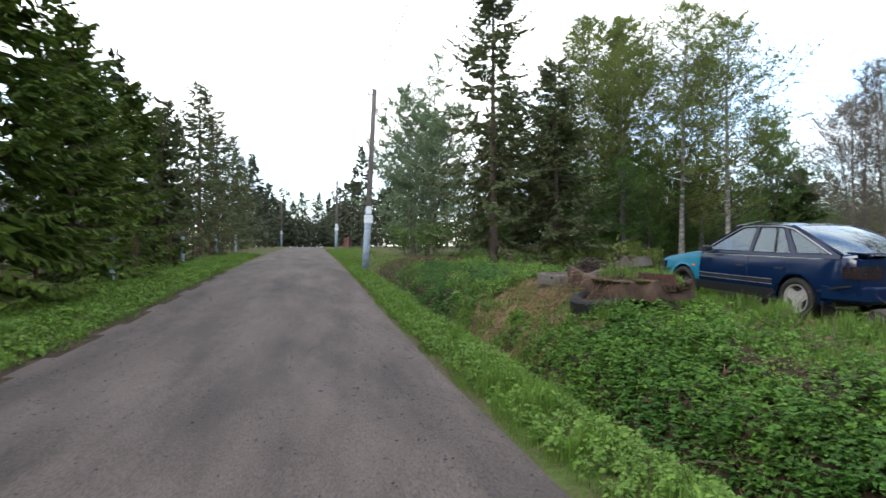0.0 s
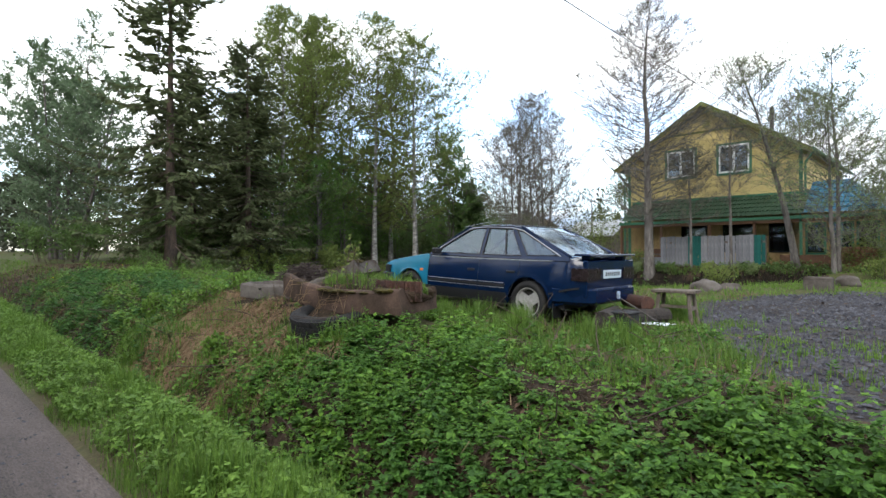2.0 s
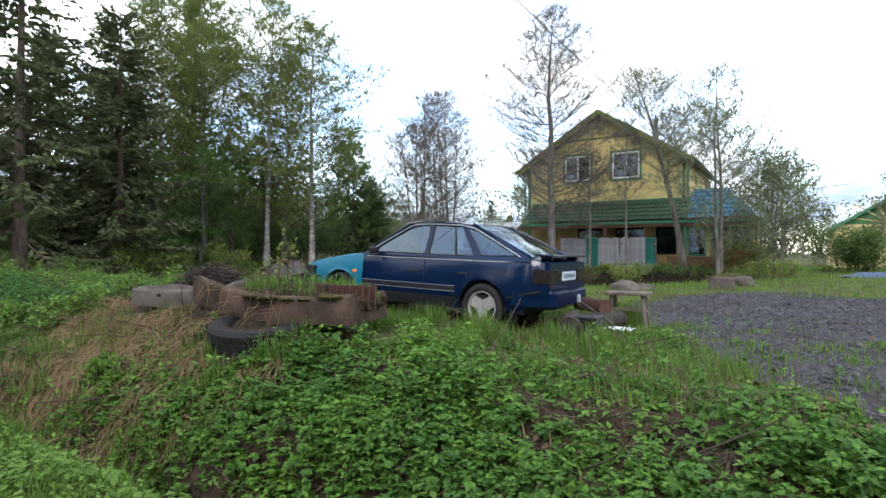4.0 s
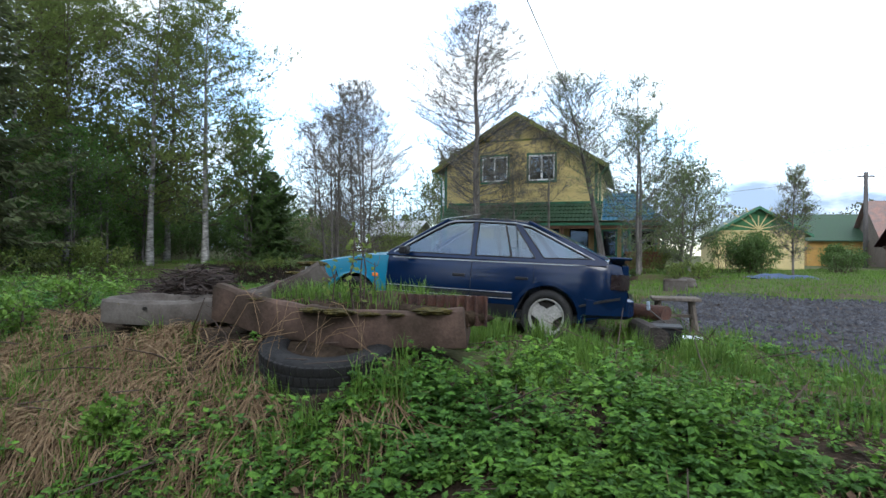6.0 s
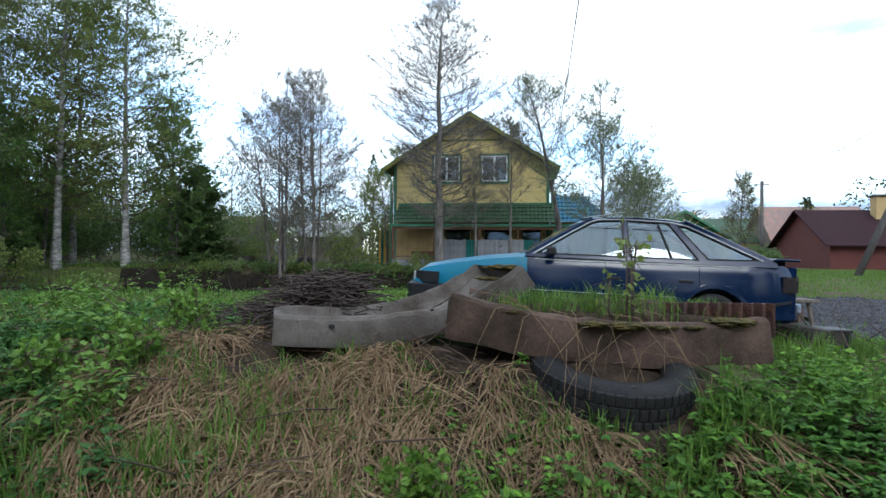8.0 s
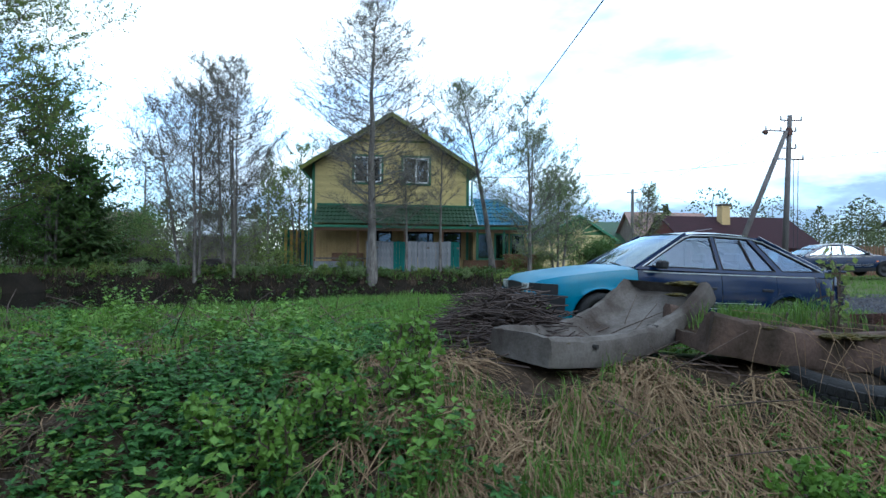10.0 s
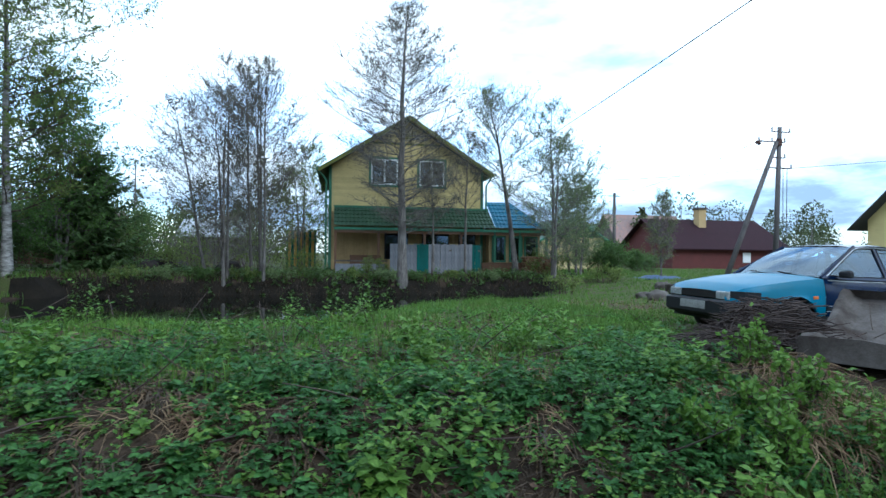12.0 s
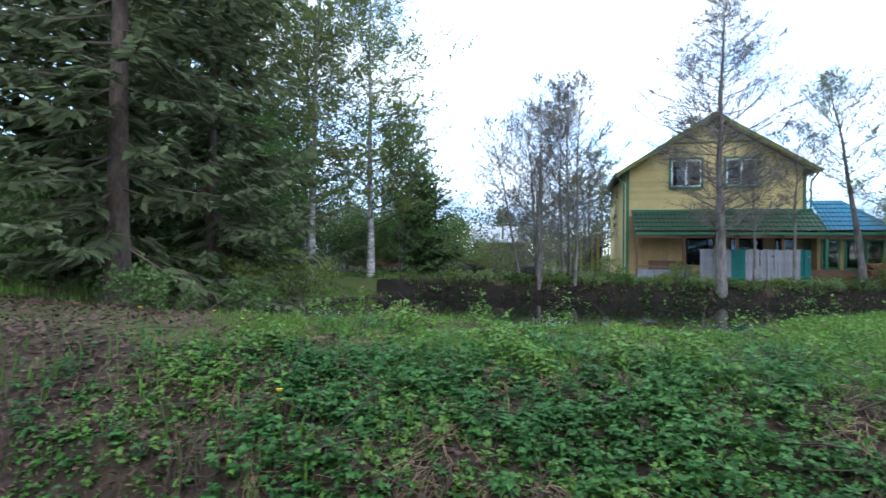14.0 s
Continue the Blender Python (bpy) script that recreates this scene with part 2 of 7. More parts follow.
M_BROWNW = mat("brown_boards", (0.13, 0.068, 0.038), 0.8, var=0.25, scale=3, fine=30, bump=0.2, object_random=0.12)
# near-black puts shade inside windows, grille and holes into colour; brake discs too
M_DARK = mat("recess_shade_dark", (0.02, 0.018, 0.016), 0.95, var=0.3, scale=4, bump=0.1)
M_REDW = mat("dark_red_wall", (0.1, 0.028, 0.024), 0.75, var=0.2, scale=2, fine=30, bump=0.15)
M_REDR = mat("maroon_roof", (0.03, 0.014, 0.017), 0.85, var=0.25, scale=2, fine=30, bump=0.15, spec=0.1)
M_SLATE = mat("rusty_slate", (0.26, 0.15, 0.12), 0.8, second=(0.16, 0.13, 0.12), scale=3, fine=20, bump=0.2)
M_CREAM = mat("cream_boards", (0.55, 0.45, 0.22), 0.75, var=0.15, scale=3, fine=30, bump=0.15)
M_BRICK = mat("yellow_brick", (0.42, 0.3, 0.14), 0.85, var=0.25, scale=10, fine=60, bump=0.3)
M_POLEBLUE = mat("flaking_blue_paint", (0.32, 0.42, 0.55), 0.8, second=(0.2, 0.22, 0.25), scale=5, fine=40, bump=0.3)
M_POLE = mat("grey_pole", (0.115, 0.105, 0.1), 0.9, second=(0.07, 0.063, 0.06), scale=4, fine=40, bump=0.3, stretch=(1, 1, 0.2), spec=0.15)
M_PAPER = mat("torn_paper", (0.62, 0.66, 0.7), 0.85, var=0.2, scale=8, bump=0.1)
M_WIRE = mat("cable_black", (0.03, 0.03, 0.035), 0.6, var=0.1, bump=0.0)
M_CERAM = mat("insulator", (0.3, 0.28, 0.26), 0.35, var=0.2, bump=0.0)
M_WOODEND = mat("cut_firewood", (0.3, 0.17, 0.09), 0.85, var=0.35, scale=8, island=0.8, bump=0.2)
M_FAR = mat("far_wood", (0.045, 0.06, 0.03), 0.9, second=(0.06, 0.065, 0.04), scale=0.15, fine=1.2, island=0.6, bump=0.0)
M_FARG = mat("far_green_wood", (0.10, 0.125, 0.045), 0.9, second=(0.06, 0.075, 0.03), scale=0.2, fine=1.5, island=0.7, island_to=(.045,.05,.025), bump=0.0)
M_SPRUCE_G = mat("green_spruce_needles", (0.11, 0.18, 0.05), 0.7, var=0.3, scale=0.5, island=0.8, island_to=(0.03, 0.055, 0.018), bump=0.0, trans=0.2)
M_TURF = mat("turf", (0.06, 0.085, 0.022), 0.95, second=(0.065, 0.05, 0.03), scale=0.9, fine=25, bump=0.4, spec=0.1)
M_OLIVE = mat("olive_barge_paint", (0.14, 0.15, 0.03), 0.7, var=0.2, scale=4, bump=0.1)
M_TAN = mat("tan_boards", (0.36, 0.25, 0.11), 0.8, var=0.2, scale=3, fine=30, bump=0.15, object_random=0.12)
M_TANO = mat("orange_boards", (0.42, 0.25, 0.07), 0.8, var=0.2, scale=3, fine=30, bump=0.15, object_random=0.1)
M_GREENP = mat("green_boards", (0.05, 0.15, 0.06), 0.75, var=0.15, scale=3, fine=30, bump=0.1)
M_GREYR = mat("slate_grey_roof", (0.06, 0.065, 0.08), 0.6, var=0.2, scale=3, fine=20, bump=0.2)
M_PALER = mat("pale_roof_metal", (0.42, 0.44, 0.46), 0.5, var=0.25, scale=3, fine=20, bump=0.2)
M_ORANGER = mat("orange_tile_roof", (0.22, 0.085, 0.05), 0.8, var=0.2, scale=3, fine=20, bump=0.2, spec=0.1)
M_WHITEP = mat("flaking_white_paint", (0.6, 0.6, 0.58), 0.7, second=(0.4, 0.36, 0.3), scale=3, fine=30, bump=0.2)
# pond bank mud, near-black because the shade of its plants is in the colour
M_SHADED_MUD = mat("shaded_mud", (0.02, 0.016, 0.012), 0.95, second=(0.01, 0.009, 0.007), scale=2, fine=30, bump=0.5, spec=0.08)
M_CONCB = mat("stained_concrete", (0.1, 0.066, 0.052), 0.9, second=(0.022, 0.017, 0.011), scale=2.6, fine=45, bump=0.12, var=0.15, spec=0.15)
M_TWIGD = mat("dark_dead_wood", (0.085, 0.062, 0.052), 0.9, var=0.4, scale=8, island=0.8, island_to=(0.03, 0.022, 0.02))
M_DARKW = mat("charred_wood", (0.05, 0.04, 0.034), 0.9, second=(0.02, 0.017, 0.015), scale=5, fine=40, bump=0.4)
M_STRAWD = mat("dark_dead_grass", (0.1, 0.07, 0.04), 0.9, var=0.4, scale=2, island=0.9, island_to=(0.03, 0.022, 0.015), bump=0.0)
M_DANDELION = mat("dandelion_yellow", (0.75, 0.55, 0.02), 0.7, var=0.2, scale=40, bump=0.0)
M_TARP = mat("blue_tarp", (0.045, 0.075, 0.15), 0.6, var=0.25, scale=5, bump=0.2)


# ---- mesh helpers ----
def mesh_obj(name, verts, faces, material, parent=None, smooth=False):
    me = bpy.data.meshes.new(name)
    me.from_pydata([tuple(v) for v in verts] if not isinstance(verts, np.ndarray) else verts.tolist(), [], faces if isinstance(faces, list) else faces.tolist())
    me.update()
    me.materials.append(material)
    if smooth:
        me.polygons.foreach_set("use_smooth", [True] * len(me.polygons))
    ob = new(name, me)
    if parent:
        ob.parent = parent
    return ob


def empty(name, x=0, y=0, z=0, rz=0):
    ob = new(name)
    ob.matrix_world = pose(x, y, z, 0, 0, rz)
    ob.empty_display_size = 0.2
    return ob


def part(name, bm, material, parent=None, label="", smooth=False, m=None):
    """Links a bmesh as one mesh object under a thing or a part."""
    me = bpy.data.meshes.new(name)
    bmesh.ops.recalc_face_normals(bm, faces=bm.faces)
    bm.to_mesh(me)
    bm.free()
    me.materials.append(material)
    if smooth:
        me.polygons.foreach_set("use_smooth", [True] * len(me.polygons))
    ob = new(name, me)
    if m is not None:
        ob.matrix_basis = m
    if parent:
        ob.parent = parent
    if label:
        ob["label"] = label
    return ob


def box(x0, x1, y0, y1, z0, z1, bevel=0.0, bm=None):
    bm2 = bmesh.new()
    bmesh.ops.create_cube(bm2, size=1)
    for v in bm2.verts:
        v.co = Vector((x0 + (v.co.x + .5) * (x1 - x0), y0 + (v.co.y + .5) * (y1 - y0), z0 + (v.co.z + .5) * (z1 - z0)))
    if bevel:
        bmesh.ops.bevel(bm2, geom=bm2.edges[:], offset=bevel, segments=1, affect="EDGES")
    if bm is None:
        return bm2
    me = bpy.data.meshes.new("t")
    bm2.to_mesh(me), bm2.free(), bm.from_mesh(me), bpy.data.meshes.remove(me)
    return bm


def cyl(p0, p1, r0, r1=None, n=12, bm=None, caps=True):
    """A tapered rod between two points."""
    bm = bm or bmesh.new()
    r1 = r0 if r1 is None else r1
    p0, p1 = Vector(p0), Vector(p1)
    d = p1 - p0
    m = Matrix.Translation((p0 + p1) / 2) @ d.to_track_quat("Z", "Y").to_matrix().to_4x4()
    bmesh.ops.create_cone(bm, cap_ends=caps, segments=n, radius1=r0, radius2=r1, depth=d.length, matrix=m)
    return bm


def prism(poly, lo, hi, axis="x"):
    """A polygon given in the other two axes, thick along one axis."""
    bm = bmesh.new()
    put = {"x": lambda a, b, c: (c, a, b), "y": lambda a, b, c: (a, c, b), "z": lambda a, b, c: (a, b, c)}[axis]
    va = [bm.verts.new(put(a, b, lo)) for a, b in poly]
    vb = [bm.verts.new(put(a, b, hi)) for a, b in poly]
    bm.faces.new(va), bm.faces.new(vb[::-1])
    for i in range(len(poly)):
        j = (i + 1) % len(poly)
        bm.faces.new((va[i], vb[i], vb[j], va[j]))
    return bm


def tubes(paths, n=5):
    """Many tapered tubes in one go: paths of (points, radii). Returns verts and faces."""
    V, F = [], []
    for pts, rad in paths:
        pts = np.asarray(pts, float)
        base = len(V)
        for i, p in enumerate(pts):
            d = pts[min(i + 1, len(pts) - 1)] - pts[max(i - 1, 0)]
            d = d / (np.linalg.norm(d) + 1e-9)
            a = np.cross(d, (0, 0, 1.0) if abs(d[2]) < 0.9 else (1.0, 0, 0))
            a /= np.linalg.norm(a) + 1e-9
            b = np.cross(d, a)
            for k in range(n):
                w = 2 * math.pi * k / n
                V.append(p + rad[i] * (math.cos(w) * a + math.sin(w) * b))
        for i in range(len(pts) - 1):
            for k in range(n):
                F.append((base + i * n + k, base + i * n + (k + 1) % n, base + (i + 1) * n + (k + 1) % n, base + (i + 1) * n + k))
    return np.array(V), F


def quads(c, a, b, fold=0.25, shape=0.5):
    """Many leaves: centres at their foot, a along the leaf, b half-width; folded along the midrib."""
    n = len(c)
    nrm = np.cross(a, b)
    nrm /= np.linalg.norm(nrm, axis=1, keepdims=True) + 1e-9
    w = np.linalg.norm(b, axis=1, keepdims=True)
    v = np.stack([c, c + a * shape + b + nrm * w * fold, c + a, c + a * shape - b + nrm * w * fold], 1).reshape(-1, 3)
    i = np.arange(n)[:, None] * 4
    f = np.concatenate([i + [[0, 1, 2]], i + [[0, 2, 3]]], 0)
    return v, f


def unit(v):
    return v / (np.linalg.norm(v, axis=-1, keepdims=True) + 1e-9)


# ---- ground ----
ROAD_L, ROAD_R = -3.55, 1.6


def smooth(a, b, x):
    t = np.clip((x - a) / (b - a), 0, 1)
    return t * t * (3 - 2 * t)


def road_z(y):
    return np.interp(y, [-40, 0, 7, 12, 17.7, 26, 40, 60, 100, 300], [-.1, 0, .02, .12, .34, .62, 1.0, 1.4, 1.9, 2.4])


def wob(x, y, s=1.0):
    return (np.sin(1.7 * s * x + 0.6 * s * y + 1) * np.sin(1.3 * s * y - 0.8 * s * x + 2) + 0.5 * np.sin(3.1 * s * x + 2.3 * s * y) * np.sin(2.7 * s * y - 1.9 * s * x))


POND = [(10.6, 23.5), (11.7, 20.0), (11.9, 17.0), (12.7, 14.3), (14.5, 11.5), (16.8, 8.6), (20.0, 6.2), (23.5, 5.2), (23.5, 24.5), (16, 26.5), (11, 26)]


def pond_depth(x, y):
    """Signed distance into the pond, positive inside."""
    P = np.array(POND)
    inside = np.zeros(x.shape, bool)
    best = np.full(x.shape, 1e9)
    for i in range(len(P)):
        (ax, ay), (bx, by) = P[i], P[(i + 1) % len(P)]
        t = np.clip(((x - ax) * (bx - ax) + (y - ay) * (by - ay)) / ((bx - ax) ** 2 + (by - ay) ** 2), 0, 1)
        best = np.minimum(best, np.hypot(x - ax - t * (bx - ax), y - ay - t * (by - ay)))
        cr = ((ay > y) != (by > y)) & (x < (bx - ax) * (y - ay) / (by - ay + 1e-12) + ax)
        inside ^= cr
    return np.where(inside, best, -best)


def ground_z(x, y):
    x, y = np.broadcast_arrays(np.asarray(x, float), np.asarray(y, float))
    r = road_z(y)
    plat = np.interp(y, [-30, 0, 6, 12, 18, 26, 40, 80], [.3, .5, .6, .82, .92, 1.15, 1.4, 2.0])
    plat = plat + (0.85 + 0.004 * np.clip(x - 25, 0, 200) - plat) * smooth(9, 22, x) * (1 - smooth(30, 50, y))
    verge = r + 0.09 * smooth(ROAD_R, ROAD_R + .5, x)
    ditch = -0.42 * smooth(2.3, 2.95, x) * (1 - smooth(2.95, 3.4, x))
    k = smooth(2.95, 4.75, x)
    right = verge * (1 - k) + plat * k + ditch * (1 - smooth(24, 34, y))
    right = right + 0.12 * np.exp(-((x - 4.45) / 0.6) ** 2 - ((y - 7.8) / 0.8) ** 2)
    right = right + 0.16 * np.exp(-((x - 5.2) / 0.9) ** 2 - ((y - 8.9) / 1.7) ** 2)
    left = r + 0.12 * smooth(0, 1.2, ROAD_L - x) + 0.02 * np.clip(ROAD_L - x - 3, 0, 30)
    crown = r + 0.03 * (1 - ((x - (ROAD_L + ROAD_R) / 2) / 2.6) ** 2)
    z = np.where(x > ROAD_R, right, np.where(x < ROAD_L, left, crown))
    off = (x > ROAD_R) | (x < ROAD_L)
    z = z + np.where(off, 0.035, 0.006) * wob(x, y, 1.3) * np.where(off, smooth(0, .6, np.where(x > 0, x - ROAD_R, ROAD_L - x)), 1)
    d = pond_depth(x, y)
    z = z - (0.24 + .42 * smooth(12.5, 15.5, y)) * smooth(-4.5, 0, d) * (x < 22)
    return z - (z + 0.35) * smooth(-0.25, 1.1, d)


def axis(fine_lo, fine_hi, step, far_lo, far_hi):
    a = [fine_lo]
    while a[-1] < fine_hi:
        a.append(a[-1] + step)
    s = step
    up = [a[-1]]
    while up[-1] < far_hi:
        s *= 1.25
        up.append(up[-1] + s)
    s = step
    dn = [a[0]]
    while dn[-1] > far_lo:
        s *= 1.25
        dn.append(dn[-1] - s)
    return np.array(dn[:0:-1] + a + up[1:])


gx, gy = axis(-7.5, 25.5, 0.16, -900, 900), axis(-4, 30, 0.16, -900, 900)
GX, GY = np.meshgrid(gx, gy)
GZ = ground_z(GX, GY)
gv = np.stack([GX, GY, GZ], -1).reshape(-1, 3)
nx = len(gx)
gi = (np.arange(len(gy) - 1)[:, None] * nx + np.arange(nx - 1)[None]).reshape(-1)
gf = np.stack([gi, gi + 1, gi + nx + 1, gi + nx], 1)
ground = mesh_obj("ground", gv, gf, M_SOIL, smooth=True)


def gravel_edge(x):
    return np.interp(x, [4.4, 6.4, 8.0, 10.5, 13, 18, 27], [2.5, 3.6, 4.45, 5.6, 5.2, 2.6, -2.5])


ground.data.materials.append(M_ROAD)
ground.data.materials.append(M_GRAVEL)
ground.data.materials.append(M_TURF)
ground.data.materials.append(M_SHADED_MUD)
cx = gv[gf].mean(1)
on_road = (cx[:, 0] > ROAD_L + 0.08 * np.sin(cx[:, 1] * 2.1)) & (cx[:, 0] < ROAD_R + 0.07 * np.sin(cx[:, 1] * 3.3) + .03)
on_gravel = (cx[:, 0] > 4.6) & (cx[:, 0] < 14.6 + .7 * wob(cx[:, 0], cx[:, 1], .8)) & (cx[:, 1] < gravel_edge(cx[:, 0]) + 0.25 * wob(cx[:, 0], cx[:, 1], 1.5)) & (cx[:, 1] > -8 - .4 * np.clip(cx[:, 0] - 10, 0, 60))
# pond bed and banks take the mud colour with shade painted in
on_shaded_mud = pond_depth(cx[:, 0], cx[:, 1]) + .35 * wob(cx[:, 0], cx[:, 1], 1.2) > np.where(cx[:, 0] > 20, -.15, -.5)
on_turf = ((cx[:, 0] > 5.0) | (cx[:, 0] < ROAD_L - .3) | (cx[:, 1] > 26) | ((cx[:, 0] < 2.6) & (cx[:, 0] > ROAD_R))) & (pond_depth(cx[:, 0], cx[:, 1]) < -.3) & ~on_shaded_mud
ground.data.polygons.foreach_set("material_index", np.where(on_road, 1, np.where(on_gravel, 2, np.where(on_turf, 3, np.where(on_shaded_mud, 4, 0)))).tolist())
tagged(ground, "dark soil ground with packed brown dirt road and grey gravel yard", "ground", kind="structure")
water = mesh_obj("water", [(8, 4, .15), (24.2, 4, .15), (24.2, 28, .15), (8, 28, .15)], [(0, 1, 2, 3)], M_WATER)
tagged(water, "dark still pond water reflecting house and sky", "water", kind="structure")


# ---- trees ----
def rot_about(d, az, el):
    """Directions from azimuth and elevation arrays."""
    return np.stack([np.cos(az) * np.cos(el), np.sin(az) * np.cos(el), np.sin(el)], -1)


def sticks(p0, p1, r0, r1):
    """Many straight three-sided twigs in one go."""
    n = len(p0)
    d = unit(p1 - p0)
    a = unit(np.cross(d, np.where(np.abs(d[:, 2:3]) < .9, [[0, 0, 1.0]], [[1.0, 0, 0]])))
    b = np.cross(d, a)
    V = np.empty((n, 6, 3))
    for k in range(3):
        o = math.cos(2.0944 * k) * a + math.sin(2.0944 * k) * b
        V[:, k], V[:, 3 + k] = p0 + o * np.asarray(r0)[:, None], p1 + o * np.asarray(r1)[:, None]
    i = np.arange(n)[:, None] * 6
    F = np.concatenate([i + [[k, (k + 1) % 3, 3 + (k + 1) % 3, 3 + k]] for k in range(3)], 0)
    return V.reshape(-1, 3), F


def broadleaf(name, x, y, h, w, leaf_mat, bark, seed, leaves=9000, leaf=0.075, r=0.13, bare=0.22, rise=0.6, lean=(0, 0), z=None, limbs=34,
              trunks=1, wide=.35, label="", group="trees by the pond", droop=0.0, subs=11, twigs=5, fork=.45):
    """A trunk (or several) with limbs, side branches, fine twigs and many single leaves. wide: where up the crown it is broadest."""
    g = np.random.default_rng(seed)
    z = float(ground_z(x, y)) - 0.1 if z is None else z
    root = empty(name, x, y, z)
    woods, boughs = [], []
    S0, S1, S2, SR = [], [], [], []
    per = max(limbs // trunks, 8)
    for k in range(trunks):
        hh = h * (1 if k == 0 else g.uniform(.74, .97))
        off = np.array([0, 0.0]) if k == 0 else g.normal(0, fork, 2)
        n = 10
        t = np.linspace(0, 1, n)
        wx = np.cumsum(g.normal(0, .006 * hh, n)) * t + lean[0] * t ** 1.3 + off[0] * (.7 + 1.3 * t)
        wy = np.cumsum(g.normal(0, .006 * hh, n)) * t + lean[1] * t ** 1.3 + off[1] * (.7 + 1.3 * t)
        pts = np.stack([wx, wy, t * hh], -1)
        rk = r * (1 if trunks == 1 else .75)
        woods.append((pts, rk * (1 - t) ** .9 + 0.008 + rk * .35 * np.exp(-t * 25)))
        for i in range(per):
            c = (i + g.uniform()) / per
            u = bare + (1 - bare) * c ** 0.9 * .985
            p0 = np.array([np.interp(u, t, pts[:, j]) for j in range(3)])
            prof = (.35 + .65 * (c / wide) ** .8) if c < wide else ((1 - c) / (1 - wide)) ** .72
            L = (w * 1.35 * prof * g.uniform(.65, 1.15) + .18) * (1 if trunks == 1 else .88)
            az = i * 2.4 + g.normal(0, .4)
            el = rise * (.45 + .65 * u) + g.normal(0, .12)
            L = min(L, max(.15, (hh - p0[2]) / max(.2, math.sin(el) + .1) * 1.0 + .1)) if u > .6 else L
            m = 6
            bp, d = [p0], rot_about(None, np.array(az), np.array(el))
            for q in range(m - 1):
                d = unit(d + g.normal(0, .10, 3) + np.array([0, 0, .05 - droop]))
                bp.append(bp[-1] + d * L / (m - 1))
            bp = np.array(bp)
            rb = max(.006, rk * .17 * (1 - u) + .006)
            boughs.append((bp, np.linspace(rb, .004, m)))
            ns = max(4, int(subs * (.35 + .65 * L / w)))
            v = np.sort(g.uniform(.12, 1, ns))
            b0 = np.stack([np.interp(v, np.linspace(0, 1, m), bp[:, j]) for j in range(3)], -1)
            base = unit(bp[-1] - bp[0])
            side = unit(np.cross(base, [0, 0, 1.0]))
            sg = np.where(np.arange(ns) % 2, 1, -1)[:, None]
            dd = unit(base * .75 + side * sg * g.uniform(.35, 1.0, (ns, 1)) + np.stack([0 * v, 0 * v, g.normal(.18 - droop * 6, .3, ns)], -1))
            l2 = (L * .42 * (1.08 - .72 * v) * g.uniform(.6, 1.2, ns) + .14)[:, None]
            b1 = b0 + dd * l2 * .55
            b2 = b1 + unit(dd + g.normal(0, .25, (ns, 3)) + np.array([0, 0, .10 - droop * 7])) * l2 * .5
            S0.append(b0), S1.append(b1), S2.append(b2), SR.append(np.full(ns, max(.006, rb * .42)))
    v, f = tubes(woods, 10)
    mesh_obj("trunk", v, f, bark, root, True)
    v, f = tubes(boughs, 4)
    wood = M_BARK if bark is not M_BIRCH else M_TWIG
    tagged(mesh_obj("limbwork", v, f, wood, root), kind="stuff")
    S0, S1, S2, SR = np.concatenate(S0), np.concatenate(S1), np.concatenate(S2), np.concatenate(SR)
    k = np.repeat(np.arange(len(S0)), twigs)
    q = g.uniform(.1, 1, len(k))[:, None]
    t0 = np.where(q < .5, S0[k] + (S1 - S0)[k] * q * 2, S1[k] + (S2 - S1)[k] * (q * 2 - 1))
    td = unit(unit(S2 - S0)[k] * .7 + g.normal(0, .6, (len(k), 3)) + np.array([0, 0, .22 - droop * 10]))
    t1 = t0 + td * (g.uniform(.2, .62, len(k)) * (.55 + .5 * np.linalg.norm(S2 - S0, axis=1)[k]))[:, None]
    v1, f1 = sticks(np.concatenate([S0, S1, t0]), np.concatenate([S1, S2, t1]), np.concatenate([SR, SR * .7, np.full(len(k), .0042)]), np.concatenate([SR * .7, SR * .35, np.full(len(k), .002)]))
    tagged(mesh_obj("branchwork", v1, f1, wood, root), kind="stuff")
    idx = g.integers(0, len(t0), leaves)
    e = g.uniform(0.05, 1.05, leaves)[:, None]
    p = t0[idx] + (t1 - t0)[idx] * e + g.normal(0, .025, (leaves, 3))
    ax = unit(g.normal(0, 1, (leaves, 3)) + np.array([0, 0, -.3])) * (leaf * g.uniform(.6, 1.3, leaves))[:, None]
    bx = unit(np.cross(ax, g.normal(0, 1, (leaves, 3)))) * (leaf * .36 * g.uniform(.7, 1.2, leaves))[:, None]
    v, f = quads(p, ax, bx)
    mesh_obj("crown", v, f, leaf_mat, root)
    return tagged(root, label, "tree", group)


